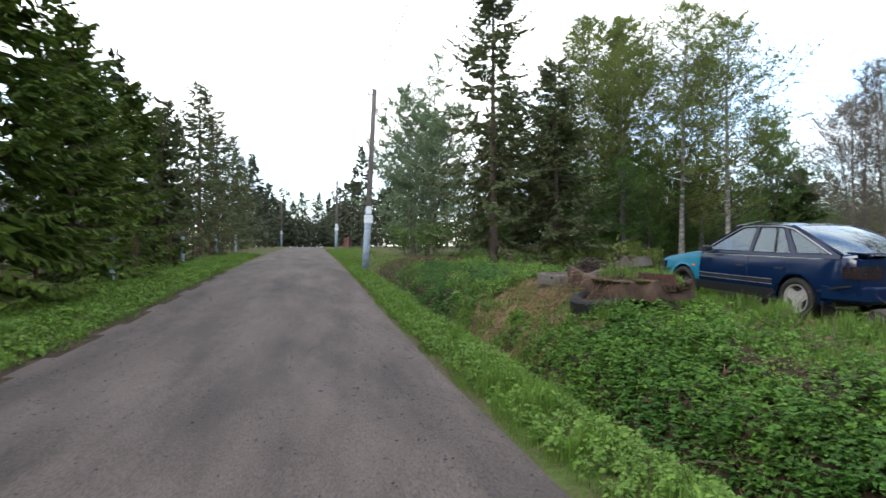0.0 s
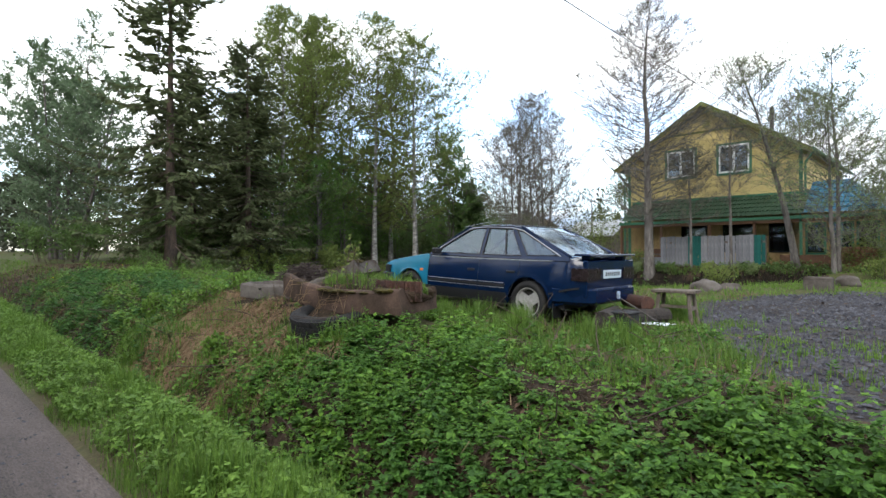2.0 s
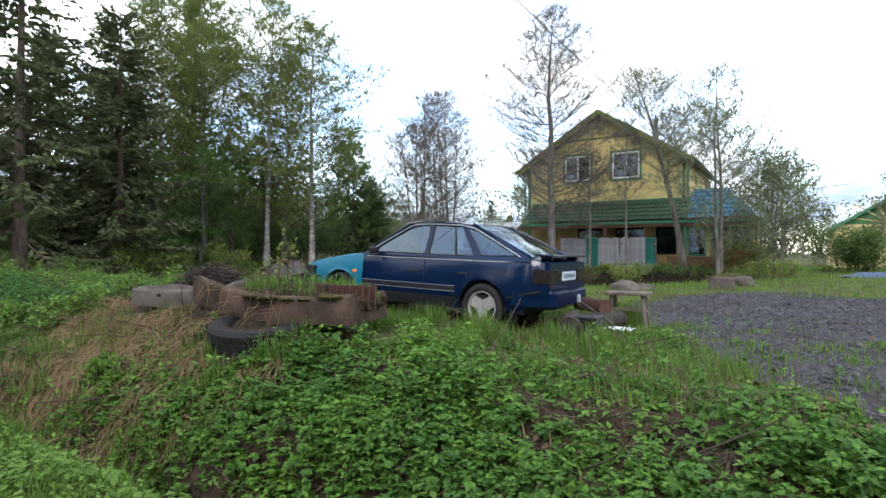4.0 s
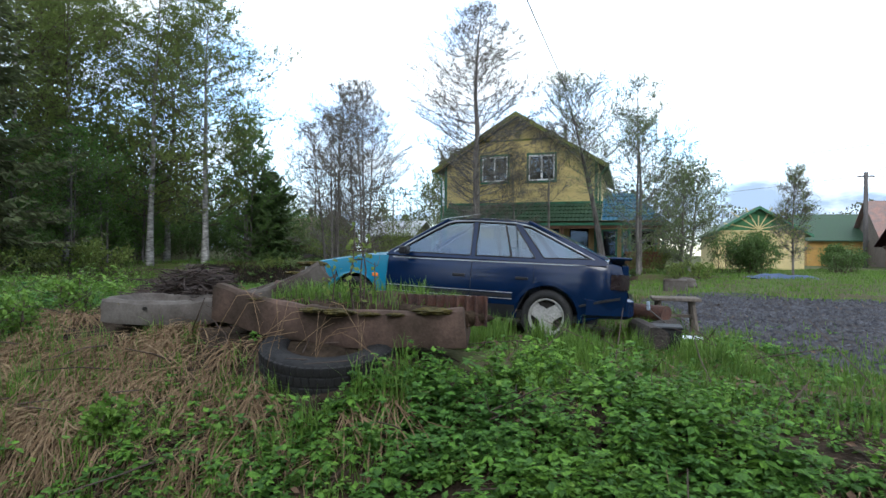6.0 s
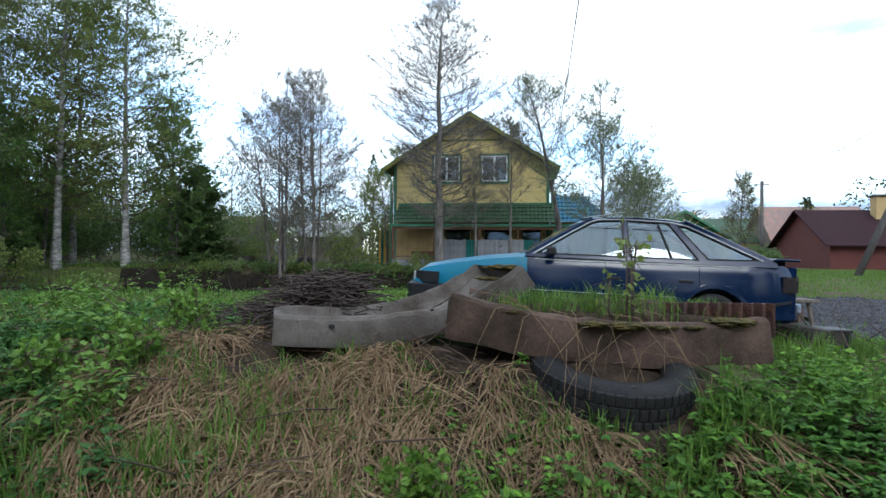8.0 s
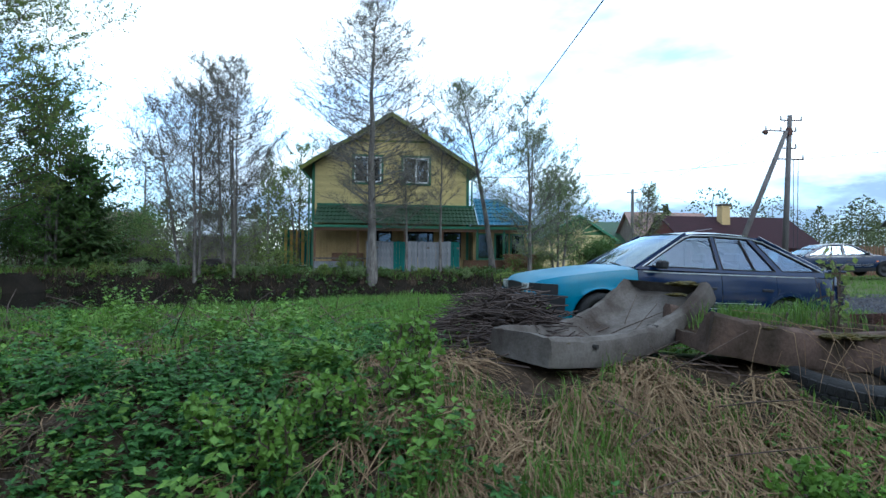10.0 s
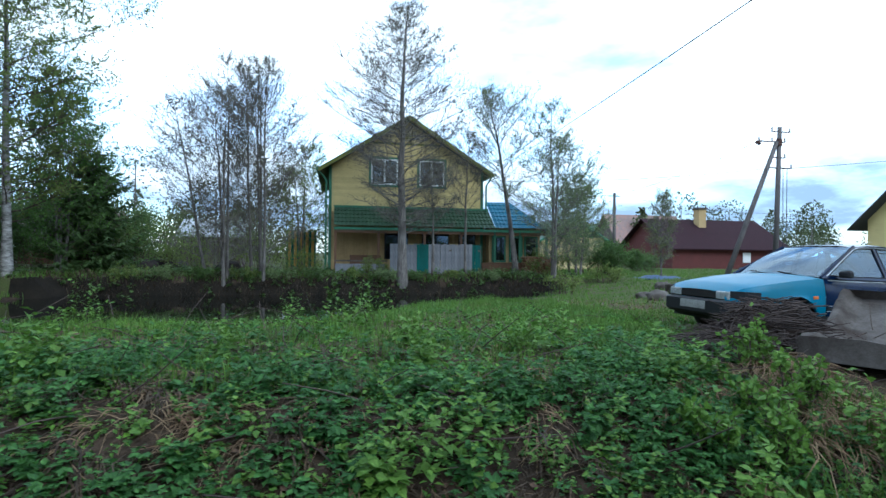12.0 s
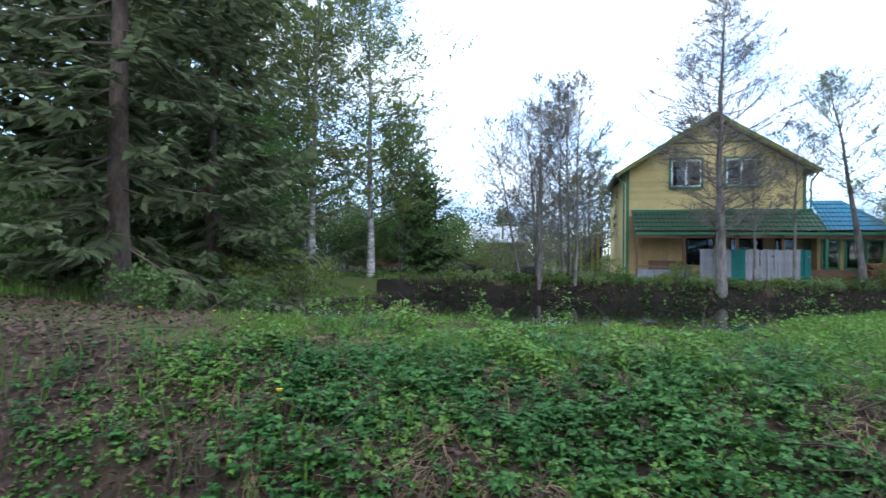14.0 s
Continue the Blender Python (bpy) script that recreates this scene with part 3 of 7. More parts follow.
def spruce(name, x, y, h, w, seed, needles=None, base=0.06, gap=0.0, label="", group="spruces", z=None, dense=1.0, r=None):
    """A straight trunk with tiers of drooping sprays."""
    g = np.random.default_rng(seed)
    z = float(ground_z(x, y)) - 0.1 if z is None else z
    root = empty(name, x, y, z)
    t = np.linspace(0, 1, 8)
    r = r or h * 0.014
    wob_x = np.cumsum(g.normal(0, .01, 8)) * t * h * .2
    pts = np.stack([wob_x, wob_x * .4, t * h], -1)
    v, f = tubes([(pts, r * (1 - t) + .015 + r * .4 * np.exp(-t * 20))], 10)
    mesh_obj("trunk", v, f, M_SBARK, root, True)
    limbs, C, A, B = [], [], [], []
    zz = base * h
    while zz < h * .985:
        u = zz / h
        for k in range(int(g.integers(4, 7))):
            if g.uniform() < gap:
                continue
            L = w * (1 - u) ** .62 * g.uniform(.55, 1.15) + .15
            if u < base + .1:
                L *= g.uniform(.4, 1)
            az = g.uniform(0, 2 * math.pi)
            el = -.28 + .75 * u + g.normal(0, .1)
            m = 5
            d0 = rot_about(None, np.array(az), np.array(el))
            q = np.linspace(0, 1, m)[:, None]
            bp = np.array([np.interp(u, t, pts[:, 0]), np.interp(u, t, pts[:, 1]), zz]) + d0 * L * q
            bp[:, 2] += (-.10 * L * np.sin(q * 3.1) + .10 * L * q ** 3)[:, 0]
            limbs.append((bp, np.linspace(.012 + .02 * (1 - u) * L / w, .004, m)))
            side = np.array([-math.sin(az), math.cos(az), 0])
            nt = int((10 + L * 15) * dense)
            s = g.uniform(.12, 1, nt)
            p = np.stack([np.interp(s, q[:, 0], bp[:, j]) for j in range(3)], -1)
            sg = g.choice([-1, 1], nt)
            ll = (.16 + .30 * (1 - s) * min(L, 1.6)) * g.uniform(.6, 1.25, nt)
            dr = unit(d0[None] * .75 + side[None] * sg[:, None] * g.uniform(.4, 1.1, nt)[:, None] + np.stack([g.normal(0, .12, nt), g.normal(0, .12, nt), g.uniform(-.75, .02, nt)], -1))
            C.append(p)
            A.append(dr * ll[:, None])
            B.append(unit(np.cross(dr, g.normal(0, .6, (nt, 3)) + np.array([0, 0, 1]))) * (.028 + .11 * ll)[:, None])
        zz += (.17 + .16 * (1 - u)) * g.uniform(.8, 1.2) * (h / 14) ** .5
    v, f = tubes(limbs, 3)
    tagged(mesh_obj("branchwork", v, f, M_SBARK, root), kind="stuff")
    v, f = quads(np.concatenate(C), np.concatenate(A), np.concatenate(B), fold=-.3)
    mesh_obj("crown", v, f, needles or M_SPRUCE, root)
    return tagged(root, label, "tree", group)


def bush(name, x, y, w, h, leaf_mat, seed, leaves=5000, leaf=0.06, stems=22, label="", category="bush", group="bushes", wy=None, z=None, upright=1.0):
    """Many stems from one foot, with leaves."""
    g = np.random.default_rng(seed)
    z = float(ground_z(x, y)) - 0.05 if z is None else z
    root = empty(name, x, y, z)
    wy = wy or w
    P, tips = [], []
    for i in range(stems):
        az = g.uniform(0, 6.283)
        rr = g.uniform(0, 1) ** .6
        foot = np.array([math.cos(az) * rr * w * .3, math.sin(az) * rr * wy * .3, 0])
        end = np.array([math.cos(az) * rr * w * .5, math.sin(az) * rr * wy * .5, h * g.uniform(.6, 1) * (1 - .35 * rr ** 2)])
        mid = (foot + end) / 2 + g.normal(0, .06 * h, 3) + np.array([0, 0, .08 * h])
        P.append(([foot, mid, end], [.012, .008, .004]))
        tips.append((foot * .5 + mid * .5, mid, end))
        for k in range(5):
            s = g.uniform(.3, .95)
            b = mid + (end - mid) * s if s > .5 else foot + (mid - foot) * (s * 2)
            e = b + unit(g.normal(0, 1, 3) + np.array([0, 0, .5 * upright])) * h * g.uniform(.12, .3)
            e[2] = max(e[2], .05)
            P.append(([b, (b + e) / 2 + g.normal(0, .02, 3), e], [.006, .004, .002]))
            tips.append((b, (b + e) / 2, e))
    v, f = tubes(P, 3)
    tagged(mesh_obj("branchwork", v, f, M_TWIG, root), kind="stuff")
    T = np.array(tips)
    idx = g.integers(0, len(T), leaves)
    s = g.uniform(0.05, 1.1, leaves)[:, None]
    a, b, c = T[idx, 0], T[idx, 1], T[idx, 2]
    p = np.where(s < .5, a + (b - a) * s * 2, b + (c - b) * (s * 2 - 1)) + g.normal(0, .05 * min(w, h), (leaves, 3))
    p[:, 2] = np.maximum(p[:, 2], .02)
    ax = unit(g.normal(0, 1, (leaves, 3)) + np.array([0, 0, .1])) * (leaf * g.uniform(.6, 1.3, leaves))[:, None]
    bx = unit(np.cross(ax, g.normal(0, 1, (leaves, 3)))) * (leaf * .38)
    v, f = quads(p, ax, bx)
    tagged(mesh_obj("foliage", v, f, leaf_mat, root), kind="stuff")
    return tagged(root, label, category, group)


# spruce row behind the fence on the far side of the road, plus four added
for i, (px, py, ph, pw, s) in enumerate([(-6.9, 14.0, 10.5, 3.6, 1), (-7.4, 19.5, 8.5, 3.2, 2), (-8.4, 9.0, 11, 3.6, 3), (-7.4, 25, 8.0, 3.0, 4), (-7.6, 31, 8.6, 3.0, 5),
                                         (-7.4, 40, 12.0, 3.8, 6), (-7.5, 48, 12, 3.6, 7), (-7.5, 57, 11.5, 3.4, 8), (-8, 68, 11, 3.2, 9), (-10.5, 16, 11, 3.4, 10), (-10.5, 28, 10, 3.4, 11),
                                         # these four are unseen, added to darken the car's reflections and side light
                                         (-8.2, 4, 11, 3.6, 12), (-8.0, -1.5, 10, 3.4, 13), (-8.4, -7, 11, 3.5, 14), (-8, -13, 11, 3.5, 15)]):
    spruce("spruce_tree", px, py, ph, pw, 100 + s, M_SPRUCE_Y if i in (0, 1, 2, 3, 9, 11, 12) else M_SPRUCE, base=.05, dense=1.25 if py < 33 else .55,
           label="dense green spruce in the roadside row, four of them added unseen", group="spruces along the road")
# the tall open spruce and the dark ones beside it
spruce("spruce_tree", 9.0, 26.2, 15.8, 5.2, 201, gap=.36, dense=.95, base=.09, label="tall dark spruce with gaps between drooping tiers of branches", group="spruces on the plot", r=.2)
for px, py, ph, pw, s in [(12.8, 26.9, 11.5, 4.6, 1), (11.6, 30.5, 10.5, 3.4, 7), (14.4, 31.5, 9.0, 2.6, 2), (10.9, 32, 8.5, 2.6, 3)]:
    spruce("spruce_tree", px, py, ph, pw, 210 + s, dense=1.0, gap=.12, label="dark slender spruce standing beside the tall spruce", group="spruces on the plot")
spruce("spruce_tree", 24.0, 39, 19.5, 3.3, 220, dense=.9, label="tall pointed spruce behind the birches", group="spruces on the plot")
spruce("spruce_tree", 26.6, 25.0, 5.3, 3.0, 221, M_SPRUCE_G, dense=1.5, base=.03, label="small broad dark green spruce beside the pond", group="spruces on the plot")
# pale tree by the road, birches, alders
broadleaf("willow_tree", 6.4, 35, 10.8, 3.6, M_PALE_LEAF, M_BARK, 301, leaves=42000, leaf=.13, bare=.05, trunks=4, limbs=110, rise=.65, wide=.3, fork=.9, label="pale green willow with silvery young leaves", group="trees along the road")
broadleaf("willow_tree", 9.5, 42, 15.5, 4.0, M_PALE_LEAF, M_BARK, 302, leaves=12000, leaf=.12, bare=.2, trunks=3, limbs=80, rise=.85, fork=.9, label="tall thinly leaved grey willow", group="trees along the road")
for px, py, ph, pw, s, nl, lm in [(21.8, 28.5, 15.6, 4.0, 1, 30000, M_BIRCH_LEAF), (23.2, 26.3, 14.0, 3.6, 2, 26000, M_BIRCH_LEAF), (19.4, 31.0, 15.4, 3.8, 3, 42000, M_BIRCH_LEAF),
                                  (17.3, 31.6, 15.6, 3.3, 4, 42000, M_BIRCH_LEAF), (24.8, 30.5, 13.0, 3.8, 5, 26000, M_BIRCH_LEAF), (16.2, 35, 10.5, 3.0, 6, 22000, M_GREEN_LEAF), (21.0, 33.5, 15.0, 3.8, 7, 34000, M_BIRCH_LEAF)]:
    broadleaf("birch_tree", px, py, ph, pw, lm, M_BIRCH, 310 + s, leaves=int(nl * 1.2), leaf=.087, bare=.14, limbs=96, rise=.6, r=.16, droop=.012, wide=.42, twigs=5,
              label="white-barked birch in fresh yellow-green leaf", group="birches")
broadleaf("alder_tree", 23.6, 18.8, 9.4, 2.7, M_BUD, M_BARK, 330, leaves=17000, leaf=.055, bare=.1, trunks=4, limbs=130, rise=.85, r=.085, wide=.4, twigs=7, fork=.75, label="bare grey alder with several trunks on the pond bank", group="alders", z=.25)
broadleaf("alder_tree", 24.1, 17.6, 9.4, 2.6, M_BUD, M_BARK, 331, leaves=15000, leaf=.055, bare=.1, trunks=4, limbs=120, rise=.85, r=.08, wide=.4, twigs=7, fork=.7, label="bare grey alder with several trunks on the pond bank", group="alders", z=.25)
broadleaf("alder_tree", 23.42, 11.84, 11.9, 2.7, M_BUD, M_BARK, 332, leaves=24000, leaf=.05, bare=.2, limbs=120, rise=.42, r=.2, wide=.32, subs=14, twigs=6, label="tall grey alder with small buds before the yellow house", group="alders", z=.3)
broadleaf("young_alder", 24.2, 10.4, 5.2, 1.1, M_BUD, M_BARK, 333, leaves=1500, leaf=.055, bare=.3, limbs=26, rise=.8, r=.06, label="thin young alder before the wooden fence", group="alders")
broadleaf("young_alder", 24.4, 8.9, 6.3, 1.1, M_BUD, M_BARK, 334, leaves=1500, leaf=.055, bare=.4, limbs=26, rise=.8, r=.06, label="thin young alder before the wooden fence", group="alders")
broadleaf("willow_tree", 24.2, 6.6, 8.0, 2.0, M_BUD_LEAF, M_BARK, 335, leaves=8000, leaf=.052, bare=.42, limbs=56, rise=.75, r=.13, lean=(-.9, 1.5), wide=.4, label="leaning willow with a dark crooked trunk beside the blue roof", group="trees by the pond")
broadleaf("willow_tree", 23.3, 5.2, 8.0, 2.3, M_BUD_LEAF, M_BARK, 336, leaves=15000, leaf=.055, bare=.14, trunks=2, limbs=86, rise=.75, r=.10, wide=.3, fork=.3, label="slender light green willow beside the house", group="trees by the pond", z=.45)
broadleaf("willow_tree", 24.4, 3.6, 4.6, 1.6, M_BUD_LEAF, M_BARK, 337, leaves=16000, leaf=.06, bare=.08, trunks=3, limbs=80, rise=.7, r=.07, wide=.35, label="young light green willow beside the yard", group="trees by the pond")
broadleaf("young_birch", 23.0, .1, 3.9, .5, M_BIRCH_LEAF, M_BARK, 340, leaves=2200, leaf=.06, bare=.15, limbs=34, rise=.8, r=.035, wide=.3, label="slim young birch standing beside the yard", group="birches")
broadleaf("alder_tree", 34, 16.5, 7.2, 2.6, M_BIRCH_LEAF, M_BARK, 338, leaves=9000, leaf=.09, bare=.15, trunks=2, limbs=60, rise=.7, r=.1, label="thin yellow-green tree beyond the pond", group="trees by the pond")
broadleaf("alder_tree", 40, 9.5, 10.5, 2.6, M_BUD, M_BARK, 339, leaves=7000, leaf=.09, bare=.2, limbs=60, rise=.7, r=.15, label="bare alder rising behind the yellow house", group="alders")

broadleaf("bird_cherry", 25.6, 25.6, 8.4, 2.2, M_CHERRY, M_BARK, 341, leaves=26000, leaf=.08, bare=.08, trunks=3, limbs=84, rise=.75, r=.08, wide=.35, label="bright green young bird cherry in full leaf", group="trees by the pond")
for px, py, ph, s in ((20.5, 29.8, 7.0, 1), (18.4, 29.4, 6.4, 2), (22.9, 30.2, 7.6, 3), (15.6, 29.6, 6.0, 4)):
    broadleaf("bird_cherry", px, py, ph, 2.2, M_CHERRY, M_BARK, 350 + s, leaves=11000, leaf=.095, bare=.05, trunks=3, limbs=54, rise=.7, r=.06, wide=.35, twigs=3, label="green young bird cherry standing between the birches", group="trees by the pond")

# undergrowth
for i, (px, py, pw, ph, lm, nl) in enumerate([
        (6.0, 30.0, 4, 2.2, M_GREEN_LEAF, 5000), (9.5, 29.8, 4.5, 2.8, M_GREEN_LEAF, 6000), (13, 33.5, 6, 4.0, M_GREEN_LEAF, 7000), (17, 33.5, 6, 4.2, M_GREEN_LEAF, 8000),
        (21, 34, 6, 4.5, M_GREEN_LEAF, 8000), (25, 34, 6, 4.0, M_GREEN_LEAF, 8000), (28.5, 27.5, 5, 3.4, M_GREEN_LEAF, 7000), (15, 29.2, 4, 1.8, M_GREEN_LEAF, 4000),
        (30, 23.5, 5, 2.8, M_BIRCH_LEAF, 6000), (28, 21.2, 3.5, 2.0, M_BIRCH_LEAF, 4500), (33, 19, 5, 3.2, M_BIRCH_LEAF, 5000), (27.5, 18.0, 2.6, 2.1, M_BIRCH_LEAF, 3000),
        (9.8, 24.2, 2.0, 1.0, M_GREEN_LEAF, 2000), (11.8, 21.2, 2.0, .95, M_BIRCH_LEAF, 2000), (13.0, 26.8, 4, 1.8, M_BIRCH_LEAF, 3000), (17.5, 27.4, 4, 1.6, M_BIRCH_LEAF, 3500), (7.6, 24.4, 1.6, .8, M_GREEN_LEAF, 1300),
        (27.5, 1.2, 3.2, 2.1, M_GREEN_LEAF, 6000), (25.5, 4.6, 2.4, 1.6, M_BIRCH_LEAF, 3500), (29.5, -3.4, 1.6, 1.2, M_GREEN_LEAF, 2000),
        (21.5, 3.6, 1.6, .9, M_BIRCH_LEAF, 1600), (27.8, 24.0, 4, 3.0, M_GREEN_LEAF, 7000), (29.5, 30, 5, 4.0, M_GREEN_LEAF, 8000), (26.5, 31, 4, 3.2, M_GREEN_LEAF, 7000), (33, 26, 6, 4.0, M_GREEN_LEAF, 8000),
        (23.5, 32.5, 4, 3.0, M_GREEN_LEAF, 7000), (19.5, 32.8, 4, 3.0, M_GREEN_LEAF, 7000), (12, 30.8, 4, 2.6, M_GREEN_LEAF, 6000), (35, 31, 6, 4.5, M_GREEN_LEAF, 8000), (27, 8.6, 1.2, .9, M_BIRCH_LEAF, 700), (26.2, 16.2, 2.2, 1.2, M_BIRCH_LEAF, 1800), (25.2, 12.9, 1.6, .9, M_BIRCH_LEAF, 1200), (17.5, 7.3, 1.3, .8, M_BIRCH_LEAF, 900), (-8.5, 11, 4, 1.6, M_GREEN_LEAF, 4000), (-8, 17, 4, 1.8, M_GREEN_LEAF, 4000), (-8, 24, 4, 1.8, M_GREEN_LEAF, 4000)]):
    bush("bush", px, py, pw, ph, lm, 400 + i, leaves=int(nl * .75), leaf=.07 if py < 26 else .11, stems=30 if pw > 3 else 18,
         label="leafy green undergrowth bush with many thin stems" if lm is M_GREEN_LEAF else "light green bush with fresh spring leaves")


for i in range(13):
    bush("bank_bush", 23.75 + .25 * math.sin(i * 2.3), 5.2 + i * 1.45, 1.3 + .4 * math.sin(i * 1.7), .55 + .3 * abs(math.sin(i * 3.1)), (M_BIRCH_LEAF, M_GREEN_LEAF, M_BUD_LEAF)[i % 3], 480 + i, leaves=900, leaf=.07, stems=14,
         label="low straggling bush hanging over the pond bank", group="bushes on the pond bank", z=.62)
for px, py, pw, ph, s in ((26.8, .55, 2.0, 1.8, 1), (32.0, -4.2, 1.8, 1.35, 3)):
    bush("clipped_shrub", px, py, pw, ph, M_GREEN_LEAF, 470 + s, leaves=9000, leaf=.075, stems=40, label="dense dark green rounded shrub before the garage", group="shrubs before the garage")


def far_wood(name, spots, mat_, seed, label, q=420, size=.6):
    """A far belt of trees: each a trunk and a crown of clumps, all in one mass."""
    g = np.random.default_rng(seed)
    C, A, B, T = [], [], [], []
    for x, y, h, w, conifer in spots:
        z = float(ground_z(x, y))
        u = g.uniform(.04, 1, q)
        rad = w * (1 - u) ** .8 if conifer else w * np.sqrt(np.clip(1 - (u * 1.9 - .95) ** 2, 0.04, 1))
        az = g.uniform(0, 6.283, q)
        rr = rad * g.uniform(.25, 1.05, q) ** .6
        C.append(np.stack([x + rr * np.cos(az), y + rr * np.sin(az), z + u * h], -1))
        d = unit(g.normal(0, 1, (q, 3)) + (np.array([0, 0, -.4]) if conifer else 0)) * (size * g.uniform(.5, 1.2, q))[:, None]
        A.append(d)
        B.append(unit(np.cross(d, g.normal(0, 1, (q, 3)))) * size * .28)
        T.append(([(x, y, z - .2), (x, y, z + h * .9)], [.12, .03]))
    v, f = quads(np.concatenate(C), np.concatenate(A), np.concatenate(B))
    v2, f2 = tubes(T, 4)
    ob = mesh_obj(name, v, f, mat_)
    t = mesh_obj("trunk_mass", v2, f2, M_BARK, ob)
    tagged(t, kind="stuff")
    return tagged(ob, label, "woods", kind="stuff")


g = np.random.default_rng(77)
spots = [(g.uniform(-70, -13), g.uniform(20, 190), g.uniform(9, 15), g.uniform(2.0, 3.4), True) for _ in range(70)]
spots += [(g.uniform(-13, -6), y, g.uniform(9, 12), 2.6, True) for y in range(74, 220, 6)] + [(g.uniform(5, 12), y, g.uniform(7, 10), 2.8, False) for y in range(58, 220, 7)]
spots += [(6.5, 72, 13, 3.6, True), *[(float(q), 128 + 3 * (q % 3), 11 + q % 4, 3.2, q % 3 > 0) for q in range(-12, 12, 2)], *[(q * 1.6, 122 + (q * 7) % 5, 4.5 + q % 3, 2.6, False) for q in range(-9, 8)]]
far_wood("far_spruce_wood", spots, M_FAR, 5, "dark distant spruce wood along the road", 460, .75)
spots = [(g.uniform(12, 60), g.uniform(44, 95), g.uniform(9, 14), g.uniform(2.4, 4.0), g.uniform() < .3) for _ in range(60)]
spots += [(g.uniform(48, 110), g.uniform(-75, 45), g.uniform(4.5, 8.0), g.uniform(2.2, 3.6), g.uniform() < .3) for _ in range(90)]
spots += [(g.uniform(10, 110), g.uniform(-120, -40), g.uniform(6, 10), g.uniform(2.4, 3.8), g.uniform() < .4) for _ in range(70)]
far_wood("far_mixed_wood", spots, M_FARG, 6, "distant mixed wood in spring leaf behind the gardens", 500, .4)
spots = [(g.uniform(27, 48), g.uniform(37, 52), g.uniform(4, 7.5), g.uniform(2.2, 3.4), g.uniform() < .2) for _ in range(34)]
spots += [(34, 32, 7, 3, False), (38, 27, 7.5, 3, False), (37, 22, 5.5, 2.5, False), (42, 20, 8.5, 2, True), (30, 36, 9, 3.5, False), (44, 33, 9, 3, False)]
far_wood("garden_wood", spots, M_FARG, 8, "tangled young trees in spring leaf beyond the pond", 1700, .2)


# ---- ground cover ----
def leafy(name, xy, h, leaf, per, material, seed, label, lift=0.0, three=False):
    """Low plants: each a stalk with leaves in rising pairs."""
    g = np.random.default_rng(seed)
    n = len(xy)
    z = ground_z(xy[:, 0], xy[:, 1])
    hh = h[0] + (h[1] - h[0]) * g.uniform(0, 1, n) ** 1.3
    hh = hh * (0.75 + 0.4 * wob(xy[:, 0], xy[:, 1], 0.9).clip(-1, 1) * .6 + .2)
    k = np.repeat(np.arange(n), per)
    m = len(k)
    u = g.uniform(.3, 1.0, m)
    az = g.uniform(0, 6.283, m)
    lean = g.normal(0, .18, (n, 2))[k]
    spread = leaf * g.uniform(.1, .9, m) * (1.25 - .6 * u)
    c = np.stack([xy[k, 0] + lean[:, 0] * hh[k] * u + np.cos(az) * spread * .5, xy[k, 1] + lean[:, 1] * hh[k] * u + np.sin(az) * spread * .5, z[k] + lift + hh[k] * u], -1)
    el = g.normal(-.15, .35, m) + .35 * (u > .85)
    size = leaf * g.uniform(.45, 1.35, m) * (.7 + .6 * g.uniform(0, 1, n))[k] * (1.2 - .45 * u)
    a = np.stack([np.cos(az) * np.cos(el), np.sin(az) * np.cos(el), np.sin(el)], -1)
    b = np.stack([-np.sin(az), np.cos(az), g.normal(0, .25, m)], -1) * (size * .36)[:, None]
    if three:   # each leaf is cut into three leaflets
        C3, A3, B3 = [], [], []
        for turn, k3 in ((-1.15, .8), (0, 1.0), (1.15, .8)):
            z3 = az + turn + g.normal(0, .12, m)
            d3 = np.stack([np.cos(z3) * np.cos(el), np.sin(z3) * np.cos(el), np.sin(el) - .12 * abs(turn)], -1)
            C3.append(c + a * (size * .12)[:, None])
            A3.append(d3 * (size * k3)[:, None])
            B3.append(np.stack([-np.sin(z3), np.cos(z3), g.normal(0, .2, m)], -1) * (size * .33 * k3)[:, None])
        v, f = quads(np.concatenate(C3), np.concatenate(A3), np.concatenate(B3), fold=.25, shape=.45)
    else:
        v, f = quads(c, a * size[:, None], b, fold=.3, shape=.42)
    ob = mesh_obj(name, v, f, material)
    return tagged(ob, label, "plants", kind="stuff")


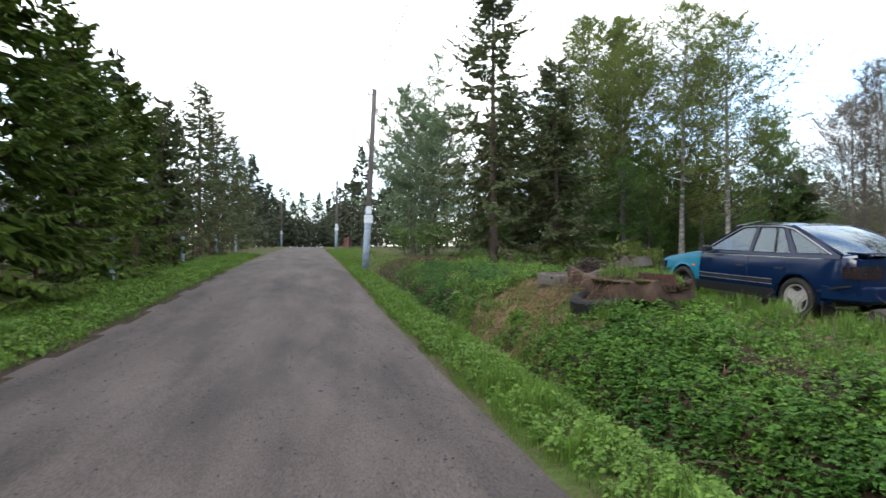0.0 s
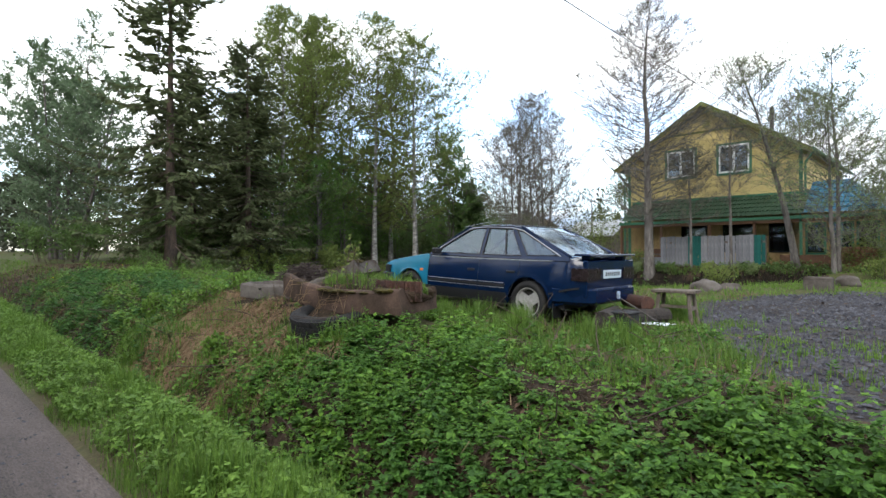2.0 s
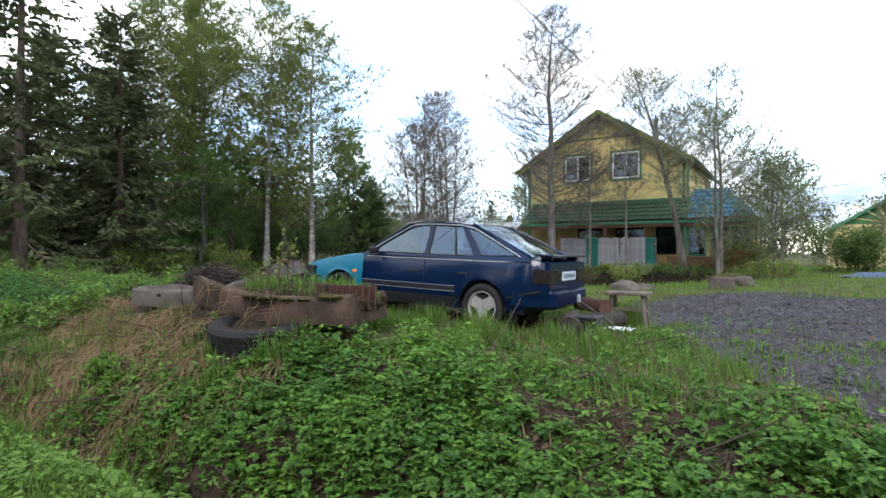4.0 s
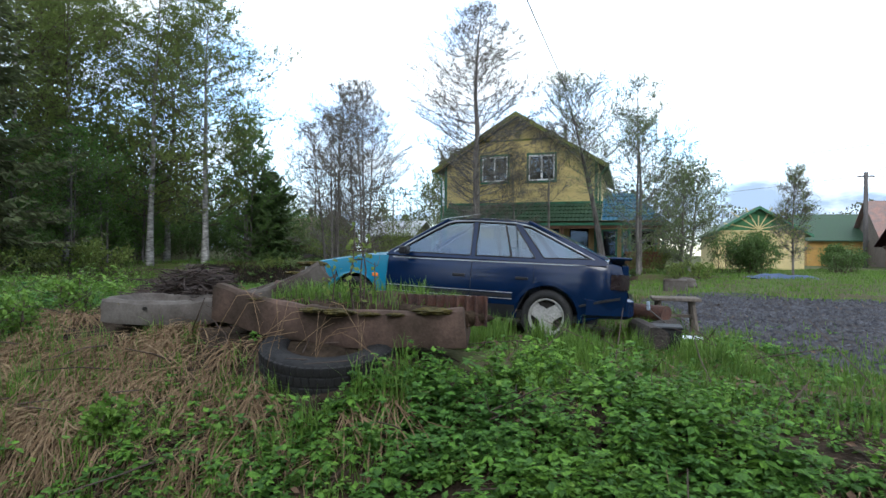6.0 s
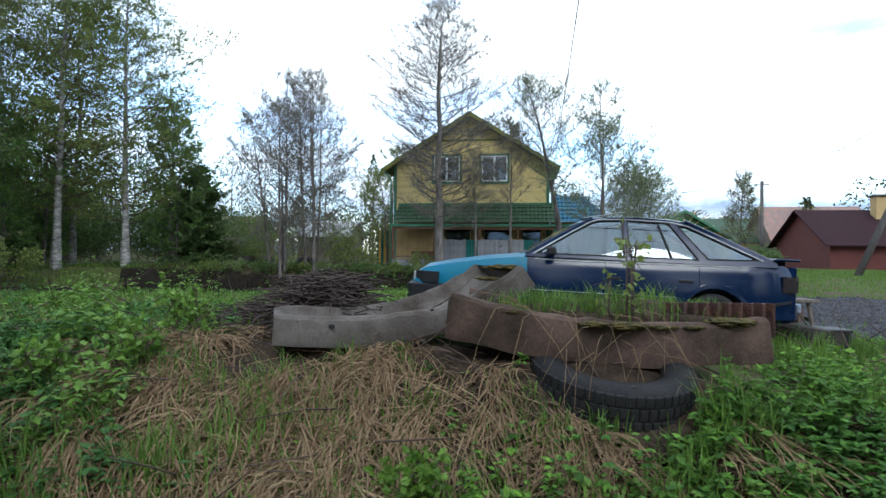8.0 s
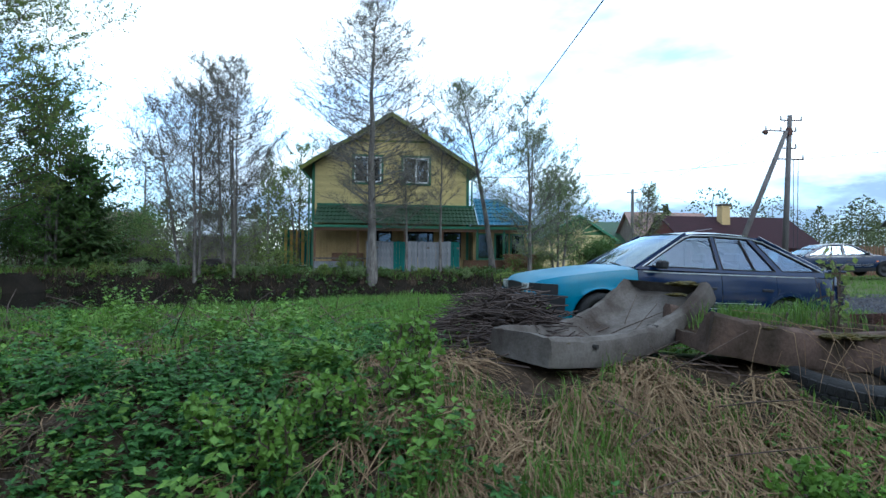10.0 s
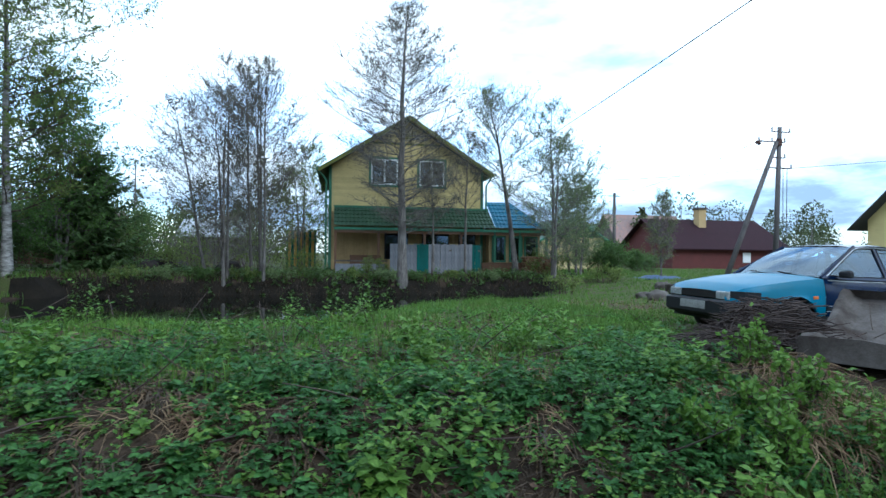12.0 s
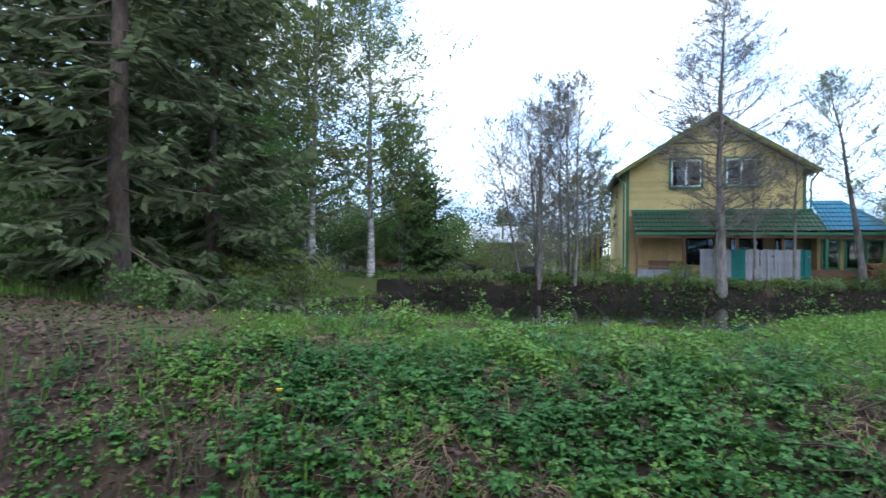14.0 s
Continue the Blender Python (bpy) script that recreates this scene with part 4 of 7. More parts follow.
def blades(name, xy, h, width, material, seed, label, bend=.35, flat=0.0):
    """Blades of grass, each bent over once."""
    g = np.random.default_rng(seed)
    n = len(xy)
    z = ground_z(xy[:, 0], xy[:, 1]) - .01
    hh = (h[0] + (h[1] - h[0]) * g.uniform(0, 1, n) ** 1.5) * (.8 + .35 * wob(xy[:, 0], xy[:, 1], 1.1).clip(-1, 1))
    az = g.uniform(0, 6.283, n)
    d = np.stack([np.cos(az), np.sin(az), np.zeros(n)], -1)
    s = np.stack([-np.sin(az), np.cos(az), np.zeros(n)], -1) * (width * g.uniform(.6, 1.3, n))[:, None]
    p = np.stack([xy[:, 0], xy[:, 1], z], -1)
    tilt = (g.uniform(.05, bend, n) + flat)[:, None]
    up = np.array([0, 0, 1.0])
    mid = p + up * hh[:, None] * .55 * (1 - flat * .7) + d * hh[:, None] * tilt * .35
    tip = p + up * hh[:, None] * (.95 - .75 * flat - .35 * tilt * (1 - flat)) + d * hh[:, None] * tilt * 1.15
    v = np.stack([p - s, p + s, mid + s * .8, mid - s * .8, tip], 1).reshape(-1, 3)
    i = np.arange(n)[:, None] * 5
    f = (i + [[0, 1, 2, 3]]).tolist() + (i + [[3, 2, 4]]).tolist()
    ob = mesh_obj(name, v, f, material)
    return tagged(ob, label, "grass", kind="stuff")


def combed(name, n, per, area, keep, length, width, material, seed, label, rise=1.0):
    """Long dead blades in bunches, laid down the slope towards the ditch."""
    g = np.random.default_rng(seed)
    c = np.stack([g.uniform(area[0], area[1], n), g.uniform(area[2], area[3], n)], -1)
    c = c[g.uniform(0, 1, n) < keep(c[:, 0], c[:, 1])]
    az0, l0, up0 = np.pi + g.normal(0, .75, len(c)), g.uniform(.6, 1.15, len(c)), g.uniform(.2, 1, len(c)) ** 1.5
    k = np.repeat(np.arange(len(c)), per)
    m = len(k)
    p = c[k] + g.normal(0, .05, (m, 2))
    ok = g.uniform(0, 1, m) < open_ground(p[:, 0], p[:, 1])
    p, k = p[ok], k[ok]
    m = len(k)
    az, L = az0[k] + g.normal(0, .22, m), g.uniform(*length, m) * l0[k]
    up = (.04 + .14 * up0[k] * g.uniform(.3, 1.1, m)) * rise
    bend = g.normal(0, .5, m)
    rows = []
    for t in (0, .25, .55, .8, 1):
        a = az + bend * t
        q = p + np.stack([np.cos(a), np.sin(a)], -1) * (L * t)[:, None]
        z = ground_z(q[:, 0], q[:, 1]) + .012 + up * math.sin(math.pi * (t * .88 + .06)) ** .8
        s = np.stack([-np.sin(a), np.cos(a), g.normal(0, .5, m)], -1) * (width * (1.0 if t < .6 else .75 if t < 1 else .25))
        c3 = np.concatenate([q, z[:, None]], 1)
        rows += [c3 - s, c3 + s]
    v = np.stack(rows, 1).reshape(-1, 3)
    i = np.arange(m)[:, None] * 10
    f = np.concatenate([i + [[2 * j, 2 * j + 1, 2 * j + 3, 2 * j + 2]] for j in range(4)], 0)
    return tagged(mesh_obj(name, v, f, material), label, "grass", kind="stuff")


def spread(seed, n, x0, x1, y0, y1, keep=None):
    g = np.random.default_rng(seed)
    xy = np.stack([g.uniform(x0, x1, n), g.uniform(y0, y1, n)], -1)
    if keep is not None:
        xy = xy[g.uniform(0, 1, len(xy)) < keep(xy[:, 0], xy[:, 1])]
    return xy[g.uniform(0, 1, len(xy)) < open_ground(xy[:, 0], xy[:, 1])]


def open_ground(x, y):
    """Nothing grows through the troughs and the tyre, and little close before them."""
    k = np.ones(x.shape)
    for (ax, ay), (bx, by), r in (((4.74, 10.24), (5.68, 8.60), .44), ((4.86, 8.78), (5.12, 6.82), .46), ((4.58, 7.74), (4.6, 7.74), .6)):
        for off, rr, v in ((-.42 if by != ay else 0, r, .8), (0, r, .0)):
            t = np.clip(((x - ax - off) * (bx - ax) + (y - ay) * (by - ay)) / ((bx - ax) ** 2 + (by - ay) ** 2), 0, 1)
            d = np.hypot(x - ax - off - t * (bx - ax), y - ay - t * (by - ay))
            k = np.where(d < rr, np.minimum(k, v), k)
    return k


def clumps(seed, n, per, r, *area, keep=None):
    g = np.random.default_rng(seed + 5000)
    c = spread(seed, n, *area, keep=keep)
    k = np.repeat(np.arange(len(c)), per)
    q = c[k] + g.normal(0, r, (len(k), 2)) * g.uniform(.4, 1.2, len(c))[k][:, None]
    return q[g.uniform(0, 1, len(q)) < open_ground(q[:, 0], q[:, 1])]


def patch(x, y, s=1.0, o=0.0):
    """A slow 0..1 field that breaks up growth."""
    return np.clip(.5 + .45 * wob(x + o, y - o, .55 * s) + .2 * wob(x, y, 2.1 * s), 0, 1)


def dry(x, y):
    """Where last year's dry grass lies: the bank below the beams."""
    return np.exp(-((x - 4.0) / 1.15) ** 4 - ((y - 9.4) / 1.9) ** 4) * (.4 + .6 * smooth(3.2, 3.9, x + .35 * np.sin(2.1 * y)))


def clear_tyre(x, y):
    return 1 - np.exp(-((x - 3.95) / .45) ** 4 - ((y - 7.72) / .85) ** 4) * .15


def not_gravel(x, y):
    return np.where((y < gravel_edge(x)) & (x > 4.5), .02, 1.0)


def off_pond(x, y):
    return (pond_depth(x, y) < -.05) * 1.0


def under_car(x, y):
    return 1.0 - ((x > 6.9) & (x < 8.4) & (y > 5.7) & (y < 9.6))


# bank: nettles and raspberry shoots
k1 = lambda x, y: (1 - dry(x, y)) ** 2 * smooth(2.85, 3.3, x) * (1 - .97 * smooth(3.9, 4.5, x - .9 * smooth(4, 6.5, y) + .2 * np.sin(1.7 * y))) * not_gravel(x, y) * (.25 + .75 * smooth(.15, .5, patch(x, y, 2.6))) * clear_tyre(x, y)
leafy("nettle_patch", spread(1, 13000, 2.8, 6.0, -3.5, 9.0, k1), (.04, .34), .058, 9, M_NETTLE, 11, "bright green nettles and raspberry shoots on the roadside bank", three=True)
k2 = lambda x, y: (1 - dry(x, y)) ** 2 * smooth(2.8, 3.2, x) * (1 - .85 * smooth(4.6, 6.0, x + .5 * np.sin(y))) * (.04 + .96 * (1 - smooth(.5, .78, patch(x, y, 2.6, 3)))) * (1 - .92 * smooth(18.7, 20.3, y - .2 * x + .4 * np.sin(2.3 * x)))
leafy("nettle_patch", spread(2, 10500, 2.8, 7.0, 10.0, 22.5, k2), (.02, .28), .058, 9, M_ELDER, 12, "dark green nettles and ground elder covering the bank", three=True)
k3 = lambda x, y: .3 + .7 * patch(x, y, 2.2, 1)
leafy("verge_weed", spread(3, 8200, 1.75, 2.95, -2, 26, k3), (.05, .2), .05, 13, M_LIME, 13, "bright green broad-leaved weeds along the road edge")
leafy("lime_shoot", clumps(4, 46, 26, .13, 3.1, 6.5, 6.6, 21, keep=lambda x, y: .6 + 0 * x), (.18, .5), .07, 10, M_LIME, 14, "yellow-green young shoots standing on the bank")
leafy("lime_shoot", clumps(31, 7, 20, .2, 7.4, 9.9, 12.5, 21.5), (.25, .65), .06, 11, M_LIME, 32, "yellow-green young shoots standing at the pond edge")
leafy("lawn_weed", spread(5, 12000, 4.9, 14.5, 9.8, 22, lambda x, y: (.25 + .75 * patch(x, y, 1.5, 7)) * off_pond(x, y) * (1 - .6 * smooth(8, 13, x)) * (1 - smooth(20, 21.5, y + .1 * x))), (.04, .13), .055, 7, M_NETTLE, 15, "low green weeds among the lawn grass")
leafy("yard_weed", spread(6, 5200, 4.6, 10, 3.0, 11, lambda x, y: patch(x, y, 1.8, 2) * not_gravel(x, y) * under_car(x, y) * (1 - dry(x, y))), (.03, .10), .045, 8, M_NETTLE, 16, "low green weeds around the abandoned car")
leafy("lime_weed", spread(9, 6500, 2.9, 6.2, -3, 21, lambda x, y: patch(x, y, 3.1, 6) ** 2 * not_gravel(x, y) * (1 - dry(x, y)) * (1 - .9 * smooth(4.0, 4.6, x))), (.08, .30), .05, 12, M_LIME, 19, "lighter yellow-green weeds among the nettles")
leafy("bank_weed", spread(8, 12000, 2.9, 5.2, -3, 21.5, lambda x, y: (.3 + .7 * patch(x, y, 2.6, 8)) * (1 - .6 * dry(x, y)) * not_gravel(x, y)), (.02, .09), .045, 8, M_NETTLE, 18, "low green weeds creeping over the bank")
leafy("ditch_weed", spread(7, 900, 2.6, 3.3, -2, 14), (.05, .2), .06, 8, M_NETTLE, 17, "sparse weeds in the dark ditch")

# grass
blades("verge_grass", spread(20, 48000, 1.62, 2.75, -2.5, 17, lambda x, y: smooth(1.58, 1.78, x + .07 * np.sin(y * 3.3)) * (.45 + .55 * patch(x, y, 2))), (.06, .2), .004, M_GRASS, 21, "bright green grass strip along the road edge")
blades("verge_grass", clumps(21, 42, 130, .12, 1.9, 2.9, 1.5, 14), (.15, .42), .0045, M_GRASS, 22, "long green tufts of grass at the road edge")
blades("verge_grass", spread(22, 20000, 1.62, 4.6, 17, 62, lambda x, y: 1 - .5 * smooth(2.8, 3.4, x)), (.08, .3), .008, M_GRASS, 23, "green grass verge farther along the road")
blades("lawn_grass", spread(23, 120000, 4.6, 15.5, 9.6, 24, lambda x, y: off_pond(x, y) * (.35 + .65 * patch(x, y, 1.5)) * (1 - smooth(20.5, 22.5, y - .25 * (x - 5)))), (.07, .24), .0055, M_GRASS, 24, "green lawn grass sloping to the pond")
blades("yard_grass", spread(24, 60000, 4.5, 11, 2.4, 11, lambda x, y: not_gravel(x, y) * under_car(x, y) * (.2 + .8 * patch(x, y, 1.7)) * (1 - .7 * dry(x, y))), (.06, .24), .005, M_GRASS, 25, "green grass around the abandoned car")
blades("yard_grass", clumps(25, 75, 120, .10, 5.2, 9.2, 4.6, 10, keep=lambda x, y: ((x < 6.8) | (y < 5.4) | (y > 9.7)) * 1.0), (.18, .42), .005, M_GRASS, 26, "tall green tufts of grass beside the car")
blades("gravel_tuft", clumps(26, 70, 70, .16, 4.9, 9, .5, 5.2), (.05, .15), .005, M_GRASS, 27, "green tufts growing through the gravel")
blades("far_bank_grass", spread(27, 26000, 23.4, 27.8, 2.5, 27, lambda x, y: .55 + 0 * x), (.08, .3), .012, M_GRASS, 28, "green grass on the far pond bank")
blades("yard_edge_grass", spread(28, 56000, 9.5, 36, -12, 10, lambda x, y: ((y > gravel_edge(x) - .2) | (x > 14.2)) * off_pond(x, y)), (.06, .2), .009, M_GRASS, 29, "green grass between the gravel yard and the pond")
blades("left_verge_grass", spread(29, 42000, -7.2, ROAD_L - .02, 5, 45, lambda x, y: smooth(0, .35, ROAD_L - x + .1 * np.sin(2.1 * y)) * (1 - .7 * smooth(5.2, 6.5, -x))), (.07, .26), .008, M_GRASS, 30, "bright green grass verge across the road")
leafy("left_verge_weed", spread(30, 6000, -7.0, ROAD_L - .25, 5, 32, lambda x, y: 1 - .7 * smooth(5.4, 6.6, -x)), (.06, .2), .09, 7, M_LIME, 31, "bright green weeds on the verge across the road")

# last year's growth
combed("dry_grass", 1100, 22, (3.0, 5.7, 6.9, 12.3), lambda x, y: dry(x, y) * clear_tyre(x, y), (.22, .62), .0034, M_STRAW, 41, "matted tan dry grass hanging down the bank")
combed("dry_grass", 520, 22, (3.0, 5.9, 7.0, 12.6), lambda x, y: dry(x, y) * clear_tyre(x, y), (.2, .5), .0045, M_STRAWD, 42, "dark rotted dry grass under the matted straw", rise=.4)
blades("dry_grass", spread(42, 40000, 2.9, 14, -2, 22, lambda x, y: off_pond(x, y) * not_gravel(x, y) * under_car(x, y) * patch(x, y, 2.0, 9) ** 2), (.08, .3), .004, M_STRAW, 43, "scattered dry stalks among the green", bend=.9, flat=.5)
blades("bank_grass", clumps(43, 150, 70, .13, 3.0, 5.0, 7.0, 11.8, keep=clear_tyre), (.12, .4), .005, M_GRASS, 44, "green tufts growing through the dry grass", bend=.6)
blades("dead_tussock", clumps(48, 46, 75, .13, 3.2, 7.0, 12.6, 20.5), (.08, .28), .0045, M_STRAWD, 49, "reddish-brown dead tussocks among the nettles", bend=.9, flat=.4)
combed("dead_tussock", 420, 20, (3.0, 6.4, 12.4, 20.5), lambda x, y: smooth(.55, .8, patch(x, y, 2.6, 3)) * .9 + .06, (.15, .45), .0042, M_STRAWD, 50, "brown dead stalks lying between the nettles", rise=.45)
combed("dead_tussock", 300, 16, (3.0, 6.4, 12.4, 20.5), lambda x, y: smooth(.5, .8, patch(x, y, 2.6, 3)) * .7 + .05, (.15, .4), .003, M_STRAW, 51, "tan dead stalks lying between the nettles", rise=.5)
combed("dead_tussock", 260, 16, (2.9, 5.2, -2.0, 6.5), lambda x, y: smooth(.5, .8, 1 - patch(x, y, 2.6)) * .8 + .05, (.12, .36), .0038, M_STRAWD, 52, "brown dead stalks lying between the nettles", rise=.45)
blades("far_bank_grass", spread(33, 15000, 7.5, 27, 24.5, 31, lambda x, y: off_pond(x, y) * (.3 + .7 * patch(x, y, 1.4, 3))), (.1, .35), .011, M_GRASS, 34, "green grass under the birches beyond the pond")
blades("far_bank_straw", spread(34, 12000, 7.5, 27, 24.5, 31, lambda x, y: off_pond(x, y) * (1 - .7 * patch(x, y, 1.4, 3))), (.1, .3), .011, M_STRAWD, 35, "dark dead grass under the birches", bend=.9, flat=.4)
blades("far_bank_straw", spread(46, 9000, 22.9, 25.2, 4, 26), (.12, .5), .012, M_STRAWD, 47, "dark dead grass hanging over the far pond bank", bend=.9, flat=.3)
leafy("far_bank_weed", spread(47, 4200, 22.9, 27.4, 4, 27, lambda x, y: patch(x, y, 1.3, 2) ** 2), (.1, .4), .14, 9, M_GREEN_LEAF, 48, "green weeds on the far pond bank")
gl = np.random.default_rng(44)
lx = spread(45, 62000, 2.4, 13, -3, 27, lambda x, y: off_pond(x, y) * np.clip(.6 * patch(x, y, 1.8, 5) + .9 * smooth(18.8, 20.4, y - .25 * (x - 4)) + .5 * np.exp(-((x - 3.0) / .35) ** 2), 0, 1) * not_gravel(x, y))
n = len(lx)
la = gl.uniform(0, 6.283, n)
lc = np.stack([lx[:, 0], lx[:, 1], ground_z(lx[:, 0], lx[:, 1]) + gl.uniform(.005, .05, n)], -1)
v, f = quads(lc, np.stack([np.cos(la), np.sin(la), gl.normal(0, .35, n)], -1) * .06, np.stack([-np.sin(la), np.cos(la), gl.normal(0, .35, n)], -1) * .022)
tagged(mesh_obj("leaf_litter", v, f, M_LITTER), "brown dead leaves lying on bare soil", "leaves", kind="stuff")
# dead sticks
P = []
for i in range(900):
    x, y = gl.uniform(2.6, 9), gl.uniform(-1, 24)
    if y < gravel_edge(x) + .3 or (6.6 < x < 8.6 and 5.3 < y < 10):
        continue
    z = float(ground_z(x, y))
    L, a, e = gl.uniform(.2, .8), gl.uniform(0, 6.283), gl.uniform(0, .5) ** 1.5 * 2
    d = np.array([math.cos(a) * math.cos(e), math.sin(a) * math.cos(e), math.sin(e)]) * L
    p0 = np.array([x, y, z + .03])
    P.append(([p0, p0 + d * .5 + gl.normal(0, .02, 3), p0 + d], [.006, .005, .003]))
v, f = tubes(P, 4)
tagged(mesh_obj("dead_twig_scatter", v, f, M_TWIG), "thin brown dead sticks among the weeds", "twigs", kind="stuff")


def stones(name, xy, lo, hi, material, seed, label, sink=.3):
    g = np.random.default_rng(seed)
    o = np.array([(1, 0, 0), (0, 1, 0), (-1, 0, 0), (0, -1, 0), (0, 0, 1), (0, 0, -1)], float)
    n = len(xy)
    s = lo + (hi - lo) * g.uniform(0, 1, n) ** 2.5
    c = np.stack([xy[:, 0], xy[:, 1], ground_z(xy[:, 0], xy[:, 1]) + s * (.5 - sink)], -1)
    v = c[:, None] + o[None] * s[:, None, None] * g.uniform(.5, 1.2, (n, 6, 1)) * np.array([1, 1, .7]) + g.normal(0, .15, (n, 6, 3)) * s[:, None, None]
    i = np.arange(n)[:, None] * 6
    f = np.concatenate([i + [t] for t in ([0, 1, 4], [1, 2, 4], [2, 3, 4], [3, 0, 4])], 0)
    return tagged(mesh_obj(name, v.reshape(-1, 3), f, material), label, "gravel", kind="stuff")


stones("gravel", spread(60, 42000, 4.7, 14.8, -4, 6, lambda x, y: (y < gravel_edge(x) + .1) * (.4 + .6 * patch(x, y, 2))), .012, .045, M_STONE, 61, "dark grey crushed stone spread over the yard")
stones("gravel", spread(61, 16000, 9, 15, -12, 5, lambda x, y: (y < gravel_edge(x)) * 1.0), .014, .045, M_STONE, 62, "dark grey crushed stone farther in the yard")
stones("road_grit", spread(62, 9000, ROAD_L, ROAD_R, 2, 16, lambda x, y: .25 + .75 * np.exp(-((np.abs(x + 1) - 2.1) / .6) ** 2)), .005, .02, M_STONE, 63, "small grey grit lying on the dirt road")


# ---- the abandoned car ----
CAR_M = pose(6.78, 5.5, 0.585, 0, 0, 1.2)
HUBS = (0.86, 3.31)


def car_w(y):
    return float(np.interp(y, [0, .06, .2, .5, 1.2, 2.6, 3.3, 3.8, 4.05, 4.15, 4.2], [.70, .76, .80, .825, .835, .835, .825, .79, .73, .66, .58]))


def car_top(y):
    return float(np.interp(y, [0, .1, .3, .6, 2.6, 2.95, 3.3, 3.8, 4.05, 4.16, 4.2], [.90, .94, .945, .92, .90, .91, .87, .79, .735, .68, .62]))


def car_bot(y):
    b = float(np.interp(y, [0, .25, .5, 3.7, 4.2], [.42, .34, .25, .25, .36]))
    for h in HUBS:
        if abs(y - h) < .35:
            b = max(b, .29 + math.sqrt(.35 ** 2 - (y - h) ** 2))
    return b


def car_side(y, f, out=0.0):
    """Near flank: a point at height share f, pushed out a little. The near side has x < 0."""
    zb, zt = car_bot(y), car_top(y) - .035
    x = np.interp(f, [0, .2, .45, .7, .88, 1], [.955, .985, 1.0, .985, .965, .93]) * car_w(y)
    if f < .999:
        zb2 = float(np.interp(y, [0, .25, .5, 3.7, 4.2], [.42, .34, .25, .25, .36]))
        z = zb2 + (zt - zb2) * f
        z = max(z, zb)
    else:
        z = zt
    return Vector((-(x + out), y, z))


def stations(a, b):
    ys = set(np.round(np.linspace(a, b, max(3, int((b - a) / .12))), 4))
    for h in HUBS:
        ys |= {round(h + .35 * math.cos(k * math.pi / 14), 4) for k in range(15) if a <= h + .35 * math.cos(k * math.pi / 14) <= b}
    return sorted(ys | {a, b})


FS = [0, .12, .25, .4, .55, .7, .82, .92, 1.0]


def flank(y0, y1, side, f0=0.0, f1=1.0, out=0.0):
    bm = bmesh.new()
    fs = [f for f in FS if f0 < f < f1]
    fs = [f0] + fs + [f1]
    rows = []
    for y in stations(y0, y1):
        r = []
        for f in fs:
            p = car_side(y, f, out)
            r.append(bm.verts.new((p.x * side, p.y, p.z)))
        rows.append(r)
    for a, b in zip(rows, rows[1:]):
        for k in range(len(fs) - 1):
            bm.faces.new((a[k], a[k + 1], b[k + 1], b[k]))
    return bm


def deck(y0, y1, inset=0.0, lift=0.0):
    """The upper skin between the two flanks: bonnet or boot."""
    bm = bmesh.new()
    rows = []
    for y in stations(y0, y1):
        w, zt = car_w(y) * .93 - inset, car_top(y)
        rows.append([bm.verts.new((w * s, y, zt - .035 + lift + .045 * (1 - abs(s) ** 3.2))) for s in (-1, -.92, -.75, -.5, -.25, 0, .25, .5, .75, .92, 1)])
    for a, b in zip(rows, rows[1:]):
        for k in range(len(a) - 1):
            bm.faces.new((a[k], a[k + 1], b[k + 1], b[k]))
    return bm


def strip(path, half, out, side=1):
    """A thin raised band on the flank along (y, f) points."""
    bm = bmesh.new()
    prev = None
    for y, f in path:
        p = car_side(y, f, out)
        q = car_side(y, f, out - .014)
        row = [bm.verts.new((q.x * side, q.y, p.z + half)), bm.verts.new((p.x * side, p.y, p.z + half)), bm.verts.new((p.x * side, p.y, p.z - half)), bm.verts.new((q.x * side, q.y, p.z - half))]
        if prev:
            for k in range(3):
                bm.faces.new((prev[k], prev[k + 1], row[k + 1], row[k]))
        prev = row
    return bm


def seam(pts, half, out, side=1):
    bm = bmesh.new()
    prev = None
    for y, f in pts:
        p = car_side(y, f, out)
        row = [bm.verts.new((p.x * side, p.y - half, p.z)), bm.verts.new((p.x * side, p.y + half, p.z))]
        if prev:
            bm.faces.new((prev[0], prev[1], row[1], row[0]))
        prev = row
    return bm


def lathe(profile, n=36):
    """Turns an (x along the axle, radius) profile round the x axis."""
    bm = bmesh.new()
    rings = [[bm.verts.new((a, r * math.cos(2 * math.pi * k / n), r * math.sin(2 * math.pi * k / n))) for k in range(n)] for a, r in profile]
    for p, q in zip(rings, rings[1:]):
        for k in range(n):
            bm.faces.new((p[k], p[(k + 1) % n], q[(k + 1) % n], q[k]))
    return bm


def cabin_x(z):
    return .775 - .46 * (z - .90)


def pane(poly, side, inset=.012):
    bm = bmesh.new()
    bm.faces.new([bm.verts.new((-(cabin_x(z) - inset) * side, y, z)) for y, z in poly])
    return bm


def cabin_shell(outer, holes, side):
    bm = bmesh.new()
    edges = []
    for loop in [outer] + holes:
        vs = [bm.verts.new((-cabin_x(z) * side, y, z)) for y, z in loop]
        edges += [bm.edges.new((vs[i], vs[(i + 1) % len(vs)])) for i in range(len(vs))]
    bmesh.ops.triangle_fill(bm, use_beauty=True, edges=edges)
    return bm


